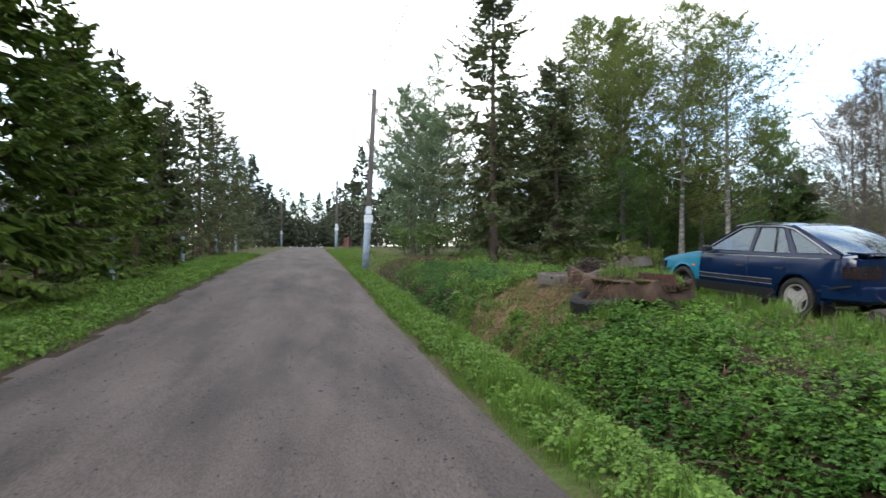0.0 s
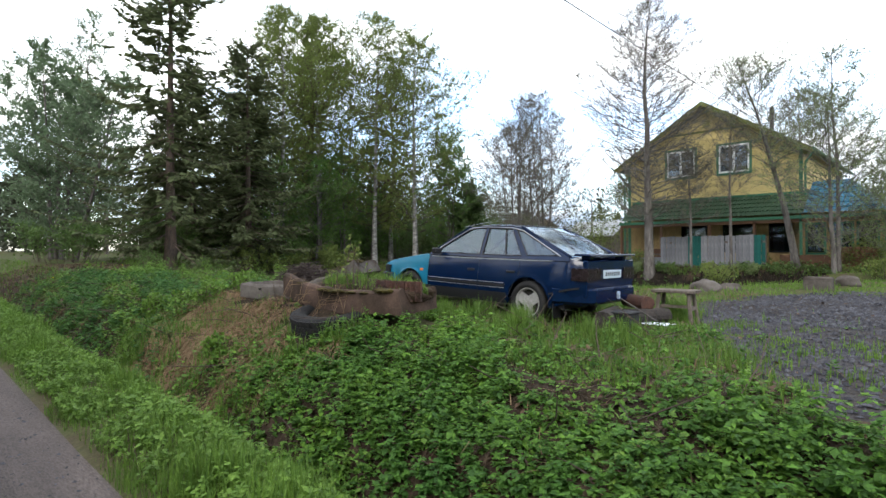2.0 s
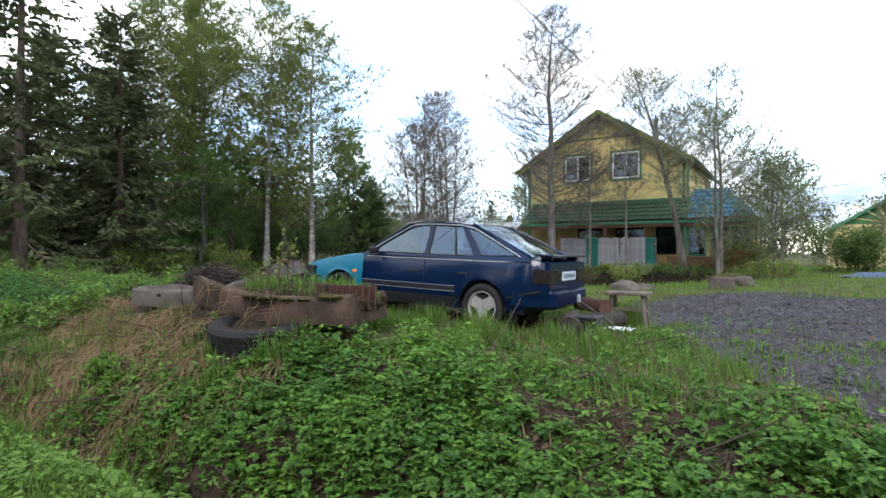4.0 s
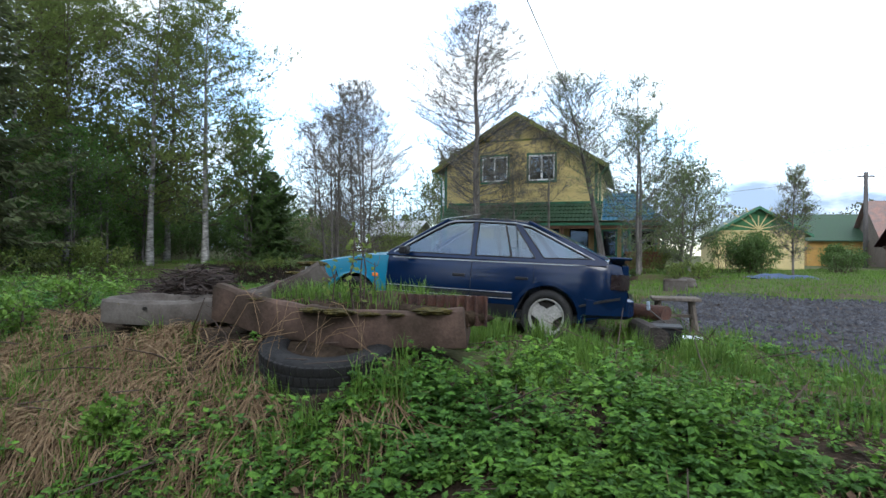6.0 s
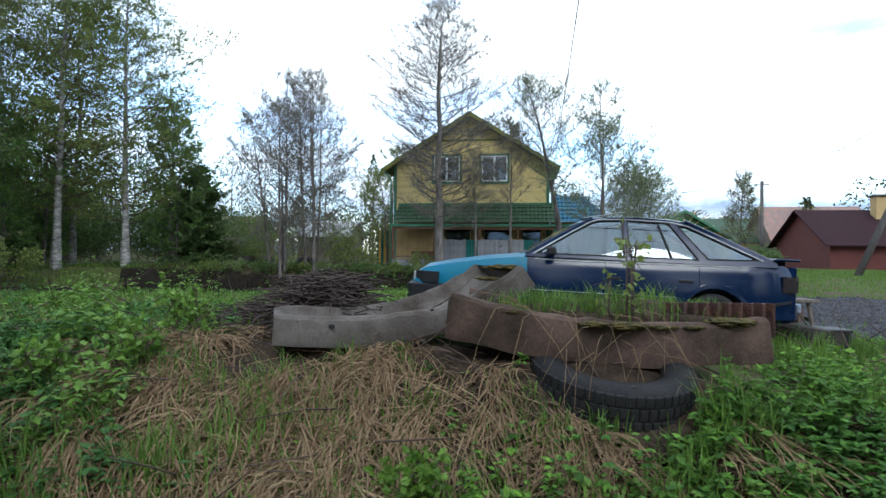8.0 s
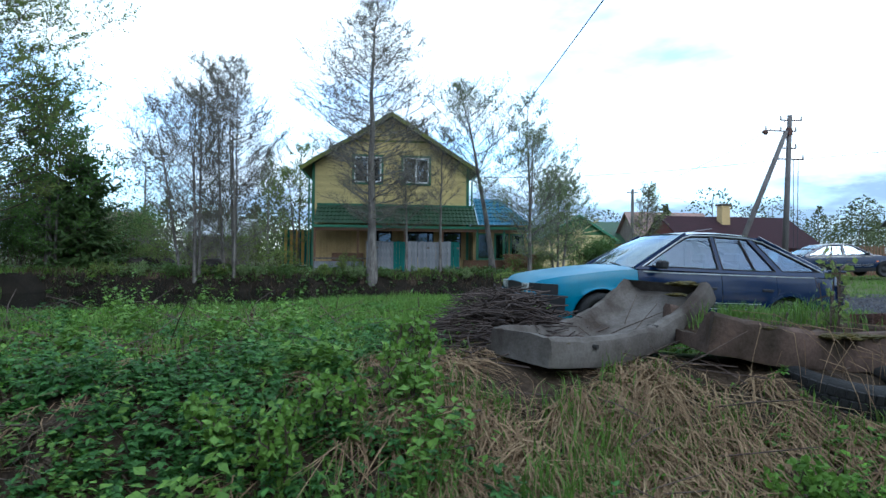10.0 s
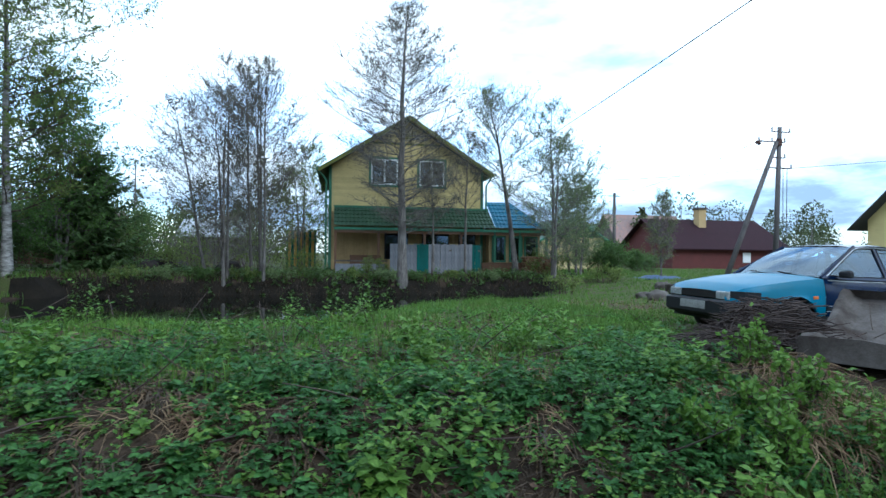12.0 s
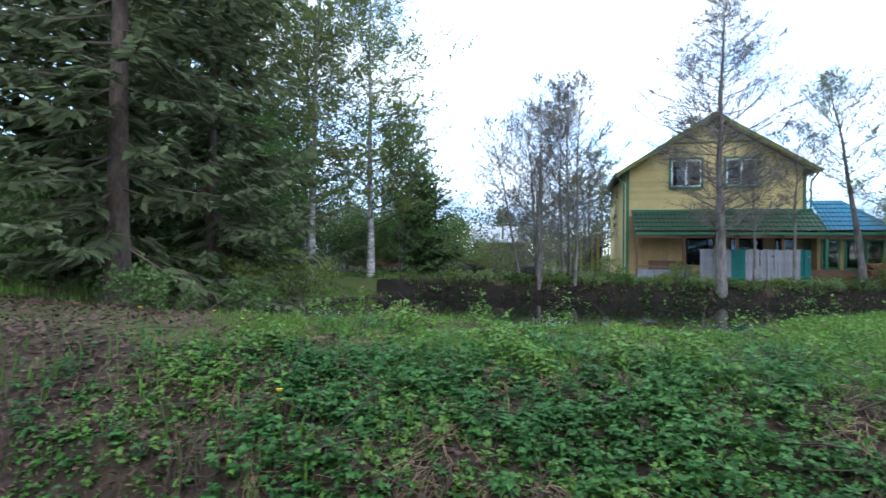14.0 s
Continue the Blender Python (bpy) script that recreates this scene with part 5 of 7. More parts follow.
def screen(lo, hi, bulge, n=10, m=5):
    """A curved screen from a lower edge to an upper edge: (y, z, half width) each."""
    bm = bmesh.new()
    rows = []
    for j in range(m + 1):
        t = j / m
        y0, z0, w0 = [lo[k] + (hi[k] - lo[k]) * t for k in range(3)]
        rows.append([bm.verts.new((w0 * s, y0 + bulge * (1 - s * s), z0 + .03 * math.sin(math.pi * t))) for s in np.linspace(-1, 1, n + 1)])
    for a, b in zip(rows, rows[1:]):
        for k in range(n):
            bm.faces.new((a[k], a[k + 1], b[k + 1], b[k]))
    return bm


def build_car(stand, nose_paint, label):
    """A liftback standing at a pose; its front wings and bonnet in a paint of their own."""
    car = empty("car")
    car.matrix_world = stand @ pose(.835, .86, .29, 2.3) @ pose(0, -.86 + .075, -.29) @ Matrix.Diagonal((1, .965, 1.015, 1))
    for side in (1, -1):
        part("quarter_panel", flank(0, 1.02, side), M_NAVY, car, smooth=True)
        part("sill", flank(1.02, 2.86, side, 0, .13), M_NAVY, car, smooth=True)
        rd = part("rear_door", flank(1.025, 1.765, side, .135, 1), M_NAVY, car, smooth=True)
        fd = part("front_door", flank(1.775, 2.855, side, .135, 1), M_NAVY, car, smooth=True)
        part("front_wing", flank(2.865, 4.2, side), nose_paint, car, "turquoise replacement wing" if nose_paint is M_TURQ else "", True)
        part("door_seam", seam([(1.77, .14), (1.77, .5), (1.77, 1)], .006, -.004, side), M_BLACKP, car)
        part("door_seam", seam([(2.86, 0), (2.86, .5), (2.86, 1)], .006, -.004, side), M_BLACKP, car)
        part("door_seam", seam([(1.21, .15), (1.1, .45), (1.0, .7), (.97, 1)], .005, .003, side), M_BLACKP, car)
        part("rubbing_strip", strip([(y, .40) for y in (1.26, 1.5, 1.76)], .018, .012, side), M_BLACKP, rd)
        part("rubbing_strip", strip([(y, .40) for y in (1.78, 2.0, 2.4, 2.85)], .018, .012, side), M_BLACKP, fd)
        part("belt_trim", strip([(y, .985) for y in (.25, .6, 1.0, 1.5, 2.0, 2.5, 2.8)], .006, .012, side), M_CHROME, car, "bright belt trim")
        part("wheel_arch_lip", seam_arch(side), M_NAVY, car)
        part("lower_cladding", flank(1.23, 2.95, side, .0, .24, .005), M_BLACKP, car, "black lower cladding")
        for y0, y1, d in ((1.26, 1.76, rd), (1.78, 2.85, fd)):
            for f in (.345, .455):
                part("pinstripe", strip([(y, f) for y in (y0, (y0 + y1) / 2, y1)], .003, .006, side), M_CHROME, d)
        part("bumper_strip", strip([(y, .30) for y in (.06, .2, .35, .5)], .012, .012, side), M_BLACKP, car)
        for y, d in ((1.16, rd), (1.92, fd)):
            p = car_side(y, .72)
            part("door_handle", box(p.x * side - .012, p.x * side + .012, y - .075, y + .075, p.z - .018, p.z + .014, .006), M_BLACKP, d)
        outer = [(2.90, .885), (2.14, 1.325), (1.65, 1.345), (1.16, 1.33), (.95, 1.27), (.22, .93), (.22, .885)]
        front = [(2.76, .925), (2.40, 1.14), (2.16, 1.275), (2.06, 1.306), (1.82, 1.318), (1.80, .925)]
        rear = [(1.74, .925), (1.76, 1.318), (1.31, 1.308), (1.02, .93)]
        quarter = [(1.22, 1.292), (1.10, 1.268), (.40, .952), (.92, .937)]
        sh = part("cabin_side", cabin_shell(outer, [front, rear, quarter], side), M_NAVY, car)
        so = sh.modifiers.new("solid", "SOLIDIFY")
        so.thickness, so.offset = .035, -1 if side == 1 else 1
        for nm, poly in (("front_side_window", front), ("rear_side_window", rear), ("quarter_window", quarter)):
            part(nm, pane(poly, side), M_CARGLASS, car)
            lip = bmesh.new()
            for (ya, za), (yb, zb) in zip(poly, poly[1:] + poly[:1]):
                cyl((-(cabin_x(za) + .001) * side, ya, za), (-(cabin_x(zb) + .001) * side, yb, zb), .007, n=5, bm=lip)
            part("window_seal", lip, M_BLACKP, car)
        arch = [(2.80, .915), (2.42, 1.145), (2.17, 1.288), (2.07, 1.318), (1.80, 1.329), (1.31, 1.321), (1.10, 1.282), (.36, .945)]
        lip = bmesh.new()
        for (ya, za), (yb, zb) in zip(arch, arch[1:]):
            cyl((-(cabin_x(za) + .003) * side, ya, za), (-(cabin_x(zb) + .003) * side, yb, zb), .006, n=5, bm=lip)
        part("window_arch_trim", lip, M_CHROME, car, "bright trim over the side windows")
        bar = cyl((-(cabin_x(.93)) * side, 1.30, .93), (-(cabin_x(1.29)) * side, 1.42, 1.29), .011, n=6)
        part("window_divider", bar, M_BLACKP, car)
    part("underbody", box(-.74, .74, .3, 4.0, .25, .33), M_BLACKP, car)
    part("rear_inner_well", box(-.60, .60, .3, 4.0, .33, .62), M_BLACKP, car)
    part("bonnet", deck(2.88, 4.18), nose_paint, car, "faded turquoise bonnet" if nose_paint is M_TURQ else "", True)
    part("boot_lid", deck(0.0, .40), M_NAVY, car, smooth=True)
    part("cowl", box(-.72, .72, 2.72, 2.90, .84, .885, .01), M_BLACKP, car)
    # roof
    bm = bmesh.new()
    rows = []
    for y, z, w in ((1.13, 1.325, .575), (1.3, 1.345, .58), (1.65, 1.358, .582), (1.95, 1.348, .58), (2.16, 1.32, .573)):
        rows.append([bm.verts.new((w * s, y + .05 * (1 - s * s) * (1 if y > 2 else 0), z + .028 * (1 - s ** 4))) for s in np.linspace(-1, 1, 11)])
    for a, b in zip(rows, rows[1:]):
        for k in range(10):
            bm.faces.new((a[k], a[k + 1], b[k + 1], b[k]))
    part("roof", bm, M_NAVY, car, smooth=True)
    part("windscreen", screen((2.86, .90, .735), (2.15, 1.33, .57), .07), M_CARGLASS, car, smooth=True)
    part("rear_window", screen((.27, .945, .69), (1.14, 1.335, .57), -.05), M_CARGLASS, car, smooth=True)
    for s in (-1, 1):
        part("wiper", cyl((.25 * s - .2, 2.93, .915), (.25 * s + .22, 2.86, .95), .009, n=5), M_BLACKP, car)
        fr = cyl((-.70 * s, .25, .945), (-.585 * s, 1.14, 1.335), .022, n=6)
        part("hatch_frame", fr, M_NAVY, car)
        sc = cyl((-.745 * s, 2.88, .90), (-.58 * s, 2.15, 1.335), .02, n=6)
        part("screen_pillar", sc, M_NAVY, car)
    # tail
    part("tail_panel", box(-.70, .70, -.015, .06, .42, .90, .012), M_NAVY, car)
    for s in (-1, 1):
        part("tail_lamp", prism([(s * .34, -.035), (s * .705, -.03), (s * .765, .06), (s * .795, .17), (s * .70, .17), (s * .34, .05)], .64, .80, "z"), M_LENS_R, car, "smoked dark tail lamp wrapping the corner")
    part("number_plate", box(-.26, .26, -.035, -.018, .66, .77, .003), M_PLATE, car, "pale number plate")
    for k in range(7):
        part("plate_mark", box(-.22 + k * .064, -.22 + k * .064 + .035, -.038, -.0352, .69, .745), M_BLACKP, car)
    part("spoiler", box(-.70, .70, -.05, .20, .955, .985, .012), M_NAVY, car, "dark boot spoiler")
    for s in (-.5, .5):
        part("spoiler_foot", box(s - .04, s + .04, .03, .17, .91, .956, .006), M_NAVY, car)
    # bumpers
    for nm, ys, mt in (("rear_bumper", (-.09, .42), M_NAVY), ("front_bumper", (4.26, 3.78), nose_paint)):
        bm = bmesh.new()
        prev = None
        for s in np.linspace(-1, 1, 17):
            x = .84 * math.copysign(abs(s) ** .8, s)
            t = max(0, (abs(s) - .62) / .38) ** 2
            y = ys[0] + (ys[1] - ys[0]) * t
            zc = .44
            d = .05 if ys[0] < 1 else -.05
            row = [bm.verts.new((x * .96, y + d, zc + .10)), bm.verts.new((x, y, zc + .075)), bm.verts.new((x, y, zc - .08)), bm.verts.new((x * .96, y + d, zc - .12))]
            if prev:
                for k in range(3):
                    bm.faces.new((prev[k], prev[k + 1], row[k + 1], row[k]))
            prev = row
        part(nm, bm, mt if nm == "rear_bumper" else M_BLACKP, car, smooth=False)
    # nose
    # solid dark block, the shade of the opening is its colour
    part("grille", box(-.36, .36, 4.08, 4.17, .55, .655, .008), M_DARK, car, "open dark grille")
    for s in (-1, 1):
        part("headlamp", box(*sorted((s * .36, s * .60)), 4.06, 4.185, .545, .655, .012), M_LENS_W, car, "dull clear headlamp")
        part("corner_lamp", prism([(s * .60, 4.16), (s * .735, 4.05), (s * .80, 3.86), (s * .70, 3.86), (s * .60, 4.0)], .545, .665, "z"), M_BLACKP, car, "black corner cover")
        p = car_side(3.02, .62)
        part("side_repeater", box(p.x * s - .008, p.x * s + .008, 2.98, 3.06, p.z - .02, p.z + .02, .005), M_ORANGE, car, "orange side repeater")
    part("nose_panel", box(-.60, .60, 4.02, 4.12, .36, .545, .01), nose_paint, car)
    part("front_plate", box(-.26, .26, 4.245, 4.262, .40, .51, .003), M_ALLOY, car, "dirty grey number plate")
    # wheels
    for side in (-1, 1):
        for i, h in enumerate(HUBS):
            ax = side * .735
            w = part("wheel", lathe([(-.06, .20), (-.085, .215), (-.095, .25), (-.08, .285), (-.05, .295), (.05, .295), (.08, .285), (.095, .25), (.085, .215), (.06, .20)]), M_RUBBER, car, "worn black tyre", True, pose(ax, h, .295))
            if i == 0:
                part("rim", lathe([(-.07, .205), (-.075, .19), (-.03, .18), (.0, .18), (.05, .19), (.07, .205)]), M_ALLOY, w, "pale alloy rim", True)
                bm = bmesh.new()
                for k in range(3):
                    a = k * 2.094 + .5
                    prev = None
                    for rr, hw in ((.0, .075), (.08, .075), (.13, .07), (.19, .085)):
                        row = []
                        for dx in (-.012, .012):
                            for t in (-1, 1):
                                row.append(bm.verts.new((side * (.045 + dx - rr * .05), rr * math.cos(a) - t * hw * math.sin(a), rr * math.sin(a) + t * hw * math.cos(a))))
                        if prev:
                            for q in ((0, 1), (1, 3), (3, 2), (2, 0)):
                                bm.faces.new((prev[q[0]], prev[q[1]], row[q[1]], row[q[0]]))
                        prev = row
                part("spoke", bm, M_ALLOY, w)
                part("brake_disc", lathe([(.0, .001), (.0, .17), (-.02, .17), (-.02, .001)], 24), M_DARK, w)
                part("hub_cap", lathe([(side * .055, .001), (side * .06, .03), (side * .04, .05)], 16), M_ALLOY, w)
            else:
                part("rim", lathe([(side * .02, .001), (side * .03, .08), (side * -.01, .1), (side * .02, .2), (side * .06, .205)]), M_BLACKP, w, "black steel rim", True)
    part("mud_flap", box(-.80, -.60, .43, .45, .12, .36), M_BLACKP, car)
    # fittings
    for s in (-1, 1):
        part("door_mirror", box(*sorted((s * .80, s * .96)), 2.56, 2.66, .90, .995, .02), M_BLACKP, car)
    part("aerial", cyl((-.60, 2.25, 1.33), (-.52, 1.75, 1.42), .003, .0015, n=4), M_CHROME, car)
    # inside
    part("dashboard", box(-.70, .70, 2.45, 2.80, .70, .88, .03), M_BLACKP, car)
    part("steering_wheel", ring((-.36, 2.30, .86), .185, .014, 25), M_BLACKP, car)
    for s in (-1, 1):
        part("front_seat", seat_mesh(s * .36), M_SEAT, car)
    part("rear_seat", box(-.62, .62, .95, 1.12, .45, .92, .04), M_SEAT, car)
    part("parcel_shelf", box(-.66, .66, .35, .95, .86, .88), M_BLACKP, car)
    return tagged(car, label, "car")


def seam_arch(side):
    bm = bmesh.new()
    prev = None
    for k in range(19):
        a = math.pi * k / 18
        y = HUBS[0] + .36 * math.cos(a)
        z = .29 + .36 * math.sin(a)
        x = -(car_w(y) * (.985 if z > .4 else .965)) * side
        row = [bm.verts.new((x - .014 * side, y, z + .0)), bm.verts.new((x - .01 * side, HUBS[0] + .40 * math.cos(a), .29 + .40 * math.sin(a))), bm.verts.new((x + .05 * side, y, z - .005))]
        if prev:
            bm.faces.new((prev[0], prev[1], row[1], row[0]))
            bm.faces.new((prev[2], prev[0], row[0], row[2]))
        prev = row
    return bm


def ring(c, R, r, tilt):
    bm = bmesh.new()
    n, m = 24, 6
    vs = [[bm.verts.new(Vector(c) + Euler((radians(90 - tilt), 0, 0)).to_matrix() @ Vector(((R + r * math.cos(6.2832 * j / m)) * math.cos(6.2832 * i / n), (R + r * math.cos(6.2832 * j / m)) * math.sin(6.2832 * i / n), r * math.sin(6.2832 * j / m)))) for j in range(m)] for i in range(n)]
    for i in range(n):
        for j in range(m):
            bm.faces.new((vs[i][j], vs[(i + 1) % n][j], vs[(i + 1) % n][(j + 1) % m], vs[i][(j + 1) % m]))
    return bm


def seat_mesh(x):
    bm = prism([(1.95, .35), (1.95, .52), (1.55, .50), (1.38, 1.0), (1.30, 1.0), (1.42, .42), (1.45, .35)], x - .22, x + .22, "x")
    box(x - .12, x + .12, 1.29, 1.37, 1.02, 1.14, .02, bm)
    return bm


build_car(CAR_M, M_TURQ, "abandoned dark blue liftback with turquoise front standing in grass")
build_car(pose(22.6, -5.6, float(ground_z(21.6, -7.6)) - .02, 0, 0, 168), M_NAVY, "dark blue car parked on grass before the picket fence")


# ---- the yellow house ----
def tile_roof(y0, y1, x0, z0, x1, z1, y0b=None, y1b=None, course=.35, wave=.19):
    """Pressed metal tile between an upper edge (x0, z0) and a lower edge (x1, z1); the lower edge may be longer."""
    y0b, y1b = y0 if y0b is None else y0b, y1 if y1b is None else y1b
    L = math.hypot(x1 - x0, z1 - z0)
    nx_, nz = Vector((x1 - x0, 0, z1 - z0)).normalized(), None
    n = Vector((-nx_.z, 0, nx_.x))
    n = n if n.z > 0 else -n
    V, F = [], []
    rows = []
    k = int(L / course)
    for i in range(k):
        rows += [(i * course, 0.0), ((i + 1) * course - .004, .032)]
    m = int(abs(y1b - y0b) / (wave / 5))
    for s, h in rows:
        t = s / L
        for j in range(m + 1):
            u = j / m
            y = (y0 + (y0b - y0) * t) * (1 - u) + (y1 + (y1b - y1) * t) * u
            c = math.cos(2 * math.pi * y / wave) * .014
            V.append((x0 + (x1 - x0) * t + n.x * (h + c), y, z0 + (z1 - z0) * t + n.z * (h + c)))
    for i in range(len(rows) - 1):
        for j in range(m):
            a = i * (m + 1) + j
            F.append((a, a + 1, a + m + 2, a + m + 1))
    return V, F


HX, HY0, HY1, RY = 28.1, 7.1, 14.95, 11.06


def roof_line(y):
    return 8.62 - .633 * abs(y - RY)


def build_house():
    h = empty("house", 0, 0, 0)
    # body behind the boards
    wall = part("wall", prism([(HY0, .75), (HY1, .75), (HY1, roof_line(HY1) - .05), (RY, 8.55), (HY0, roof_line(HY0) - .05)], HX + .03, 38.0, "x"), M_YELLOW, h)
    # lapped boards on the gable front
    g = np.random.default_rng(9)
    z = 3.9
    wins = ((11.55, 12.9), (9.16, 10.47))
    while z < 8.4:
        half = (8.55 - (z + .15)) / .633
        a, b = max(HY0, RY - half), min(HY1, RY + half)
        spans = [(a, b)]
        if z + .15 > 5.2 and z < 6.66:
            spans = [(a, wins[1][0] - .1), (wins[1][1] + .1, wins[0][0] - .1), (wins[0][1] + .1, b)]
        for s0, s1 in spans:
            if s1 - s0 > .1:
                bm = bmesh.new()
                d = g.uniform(-.003, .003)
                pts = [(HX + .025, z - .005), (HX - .028 + d, z - .005), (HX - .010 + d, z + .152), (HX + .025, z + .152)]
                va = [bm.verts.new((x, s0, zz)) for x, zz in pts]
                vb = [bm.verts.new((x, s1, zz)) for x, zz in pts]
                bm.faces.new(va), bm.faces.new(vb[::-1])
                for i in range(4):
                    bm.faces.new((va[i], vb[i], vb[(i + 1) % 4], va[(i + 1) % 4]))
                part("board", bm, M_YELLOW, wall)
        z += .155
    # main roof, barge boards, soffit
    for s in (-1, 1):
        e = RY + s * 4.38
        sl = part("roof_slope", prism([(RY, 8.74), (e, 8.74 - .633 * 4.38), (e, 8.74 - .633 * 4.38 - .10), (RY, 8.64)], 27.5, 38.4, "x"), M_ROOFG, h)
        part("barge_board", prism([(RY, 8.72), (e + s * .02, 8.72 - .633 * 4.40), (e + s * .02, 8.72 - .633 * 4.40 - .2), (RY, 8.50)], 27.44, 27.495, "x"), M_OLIVE, sl)
        part("gutter", cyl((27.5, e + s * .05, 5.92), (38.4, e + s * .05, 5.92), .06, n=8), M_TRIMG, sl)
        part("soffit", prism([(RY, 8.635), (e, 8.635 - .633 * 4.38), (e, 8.625 - .633 * 4.38), (RY, 8.62)], 27.5, 28.05, "x"), M_YELLOW, sl)
        yc = HY0 if s < 0 else HY1
        part("corner_board", box(HX - .06, HX - .032, *sorted((yc, yc - s * .14)), .8, roof_line(yc) - .02), M_TRIMG, h)
        part("downpipe", cyl((27.9, yc + s * .12, .9), (27.9, yc + s * .12, 5.4), .045, n=8), M_TRIMG, h)
        part("downpipe_elbow", cyl((27.9, yc + s * .12, 5.4), (27.9, e + s * .03, 5.88), .045, n=8), M_TRIMG, h)
    # windows
    for a, b in wins:
        # solid box on the wall, the unlit room is painted near-black
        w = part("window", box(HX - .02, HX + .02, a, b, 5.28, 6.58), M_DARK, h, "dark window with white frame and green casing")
        part("pane", box(HX - .034, HX - .028, a + .06, b - .06, 5.34, 6.52), M_WINGLASS, w)
        fr = bmesh.new()
        for q in ((a, a + .075, 5.28, 6.58), (b - .075, b, 5.28, 6.58), (a, b, 5.28, 5.36), (a, b, 6.5, 6.58), ((a + b) / 2 - .05, (a + b) / 2 + .05, 5.3, 6.56)):
            box(HX - .06, HX - .022, q[0], q[1], q[2], q[3], .006, fr)
        part("frame", fr, M_WHITE, w)
        ca = bmesh.new()
        for q in ((a - .1, a, 5.18, 6.68), (b, b + .1, 5.18, 6.68), (a, b, 5.18, 5.28), (a, b, 6.58, 6.68)):
            box(HX - .075, HX - .03, q[0], q[1], q[2], q[3], .006, ca)
        part("casing", ca, M_TRIMG, w)
    v = part("attic_vent", box(HX - .06, HX - .03, 10.82, 11.24, 7.5, 7.92, .006), M_CREAM, h)
    for q in range(4):
        part("slat", box(HX - .075, HX - .062, 10.86, 11.2, 7.55 + q * .09, 7.61 + q * .09), M_OLIVE, v)
    part("trim_band", box(HX - .05, HX - .03, RY - 1.75, RY + 1.75, 7.33, 7.43), M_OLIVE, h)
    part("flue", cyl((31.5, 9.05, 7.0), (31.5, 9.05, 8.75), .10, n=12), M_POLE, h, "dark metal flue pipe")
    part("flue_cap", cyl((31.5, 9.05, 8.78), (31.5, 9.05, 8.86), .15, .05, n=12), M_POLE, h)
    # lean-to over the veranda
    vt, ft = tile_roof(14.68, 6.85, 28.06, 4.12, 26.5, 3.04)
    lean = mesh_obj("veranda_roof", vt, ft, M_ROOFG, h)
    part("fascia", box(26.44, 26.50, 6.85, 14.68, 2.93, 3.06), M_TRIMG, lean)
    part("roof_flashing", box(27.98, 28.08, 6.85, 14.7, 4.1, 4.2), M_TRIMG, lean)
    vt, ft = tile_roof(6.83, 5.5, 28.6, 4.62, 26.5, 3.04, 6.83, 4.05)
    bl = mesh_obj("annex_roof", vt, ft, M_ROOFB, h)
    part("fascia", box(26.44, 26.50, 4.05, 6.83, 2.93, 3.06), M_TRIMG, bl)
    bm = bmesh.new()
    bm.faces.new([bm.verts.new(p) for p in ((28.6, 5.5, 4.62), (26.5, 4.05, 3.04), (33, 4.05, 3.04), (31.5, 5.5, 4.62))])
    part("roof_hip", bm, M_ROOFB, bl)
    part("veranda_floor", box(26.2, 28.1, 4.2, 14.7, .62, .8), M_WOOD, h)
    part("plinth", box(26.25, 28.1, 4.2, 14.7, .2, .62), M_CONC, h)
    for y in (14.6, 12.6, 10.4, 8.6, 6.9, 5.6, 4.2):
        part("veranda_post", box(26.5, 26.6, y - .05, y + .05, .8, 2.98), M_BROWNW if y > 7 else M_TRIMG, h)
    # back of the veranda: tan boards, dark windows
    y = 14.9
    while y > 7.2:
        part("veranda_board", box(28.05, 28.11, y - .155, y, .8, 3.9), M_TAN, h)
        y -= .16
    for a, b in ((12.2, 11.0), (10.3, 8.9), (8.4, 7.5)):
        # solid near-black box paints the dark room behind the pane
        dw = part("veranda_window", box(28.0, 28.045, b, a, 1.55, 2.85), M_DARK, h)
        part("pane", box(27.985, 27.992, b + .05, a - .05, 1.6, 2.8), M_WINGLASS, dw)
    part("veranda_beam", box(26.5, 26.62, 4.2, 14.6, 2.8, 2.93), M_BROWNW, h)
    part("annex_wall", box(27.2, 32, 4.3, 7.0, .62, 3.2), M_TAN, h)
    for a in (6.5, 5.6, 4.8):
        # darkness behind the annex panes is this box's colour
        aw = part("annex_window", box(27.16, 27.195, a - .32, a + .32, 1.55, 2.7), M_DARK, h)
        fr = bmesh.new()
        for q in ((a - .36, a - .28, 1.5, 2.75), (a + .28, a + .36, 1.5, 2.75), (a - .36, a + .36, 1.46, 1.54), (a - .36, a + .36, 2.7, 2.78)):
            box(27.12, 27.19, q[0], q[1], q[2], q[3], 0, fr)
        part("frame", fr, M_TRIMG, aw)
        part("pane", box(27.14, 27.148, a - .29, a + .29, 1.55, 2.7), M_WINGLASS, aw)
    part("annex_rail", box(26.3, 26.38, 4.3, 7.6, .8, 1.45), M_BROWNW, h)
    part("veranda_rail", box(26.3, 26.36, 12.3, 14.6, .8, 1.35), M_GREYB, h)
    part("hand_rail", box(26.27, 26.39, 12.2, 14.65, 1.45, 1.52), M_WOOD, h)
    part("veranda_shelf", box(27.5, 28.0, 12.4, 13.9, 1.3, 1.75, .02), M_BROWNW, h)
    return tagged(h, "yellow two-storey wooden house with green trim and tiled veranda", "house")


build_house()


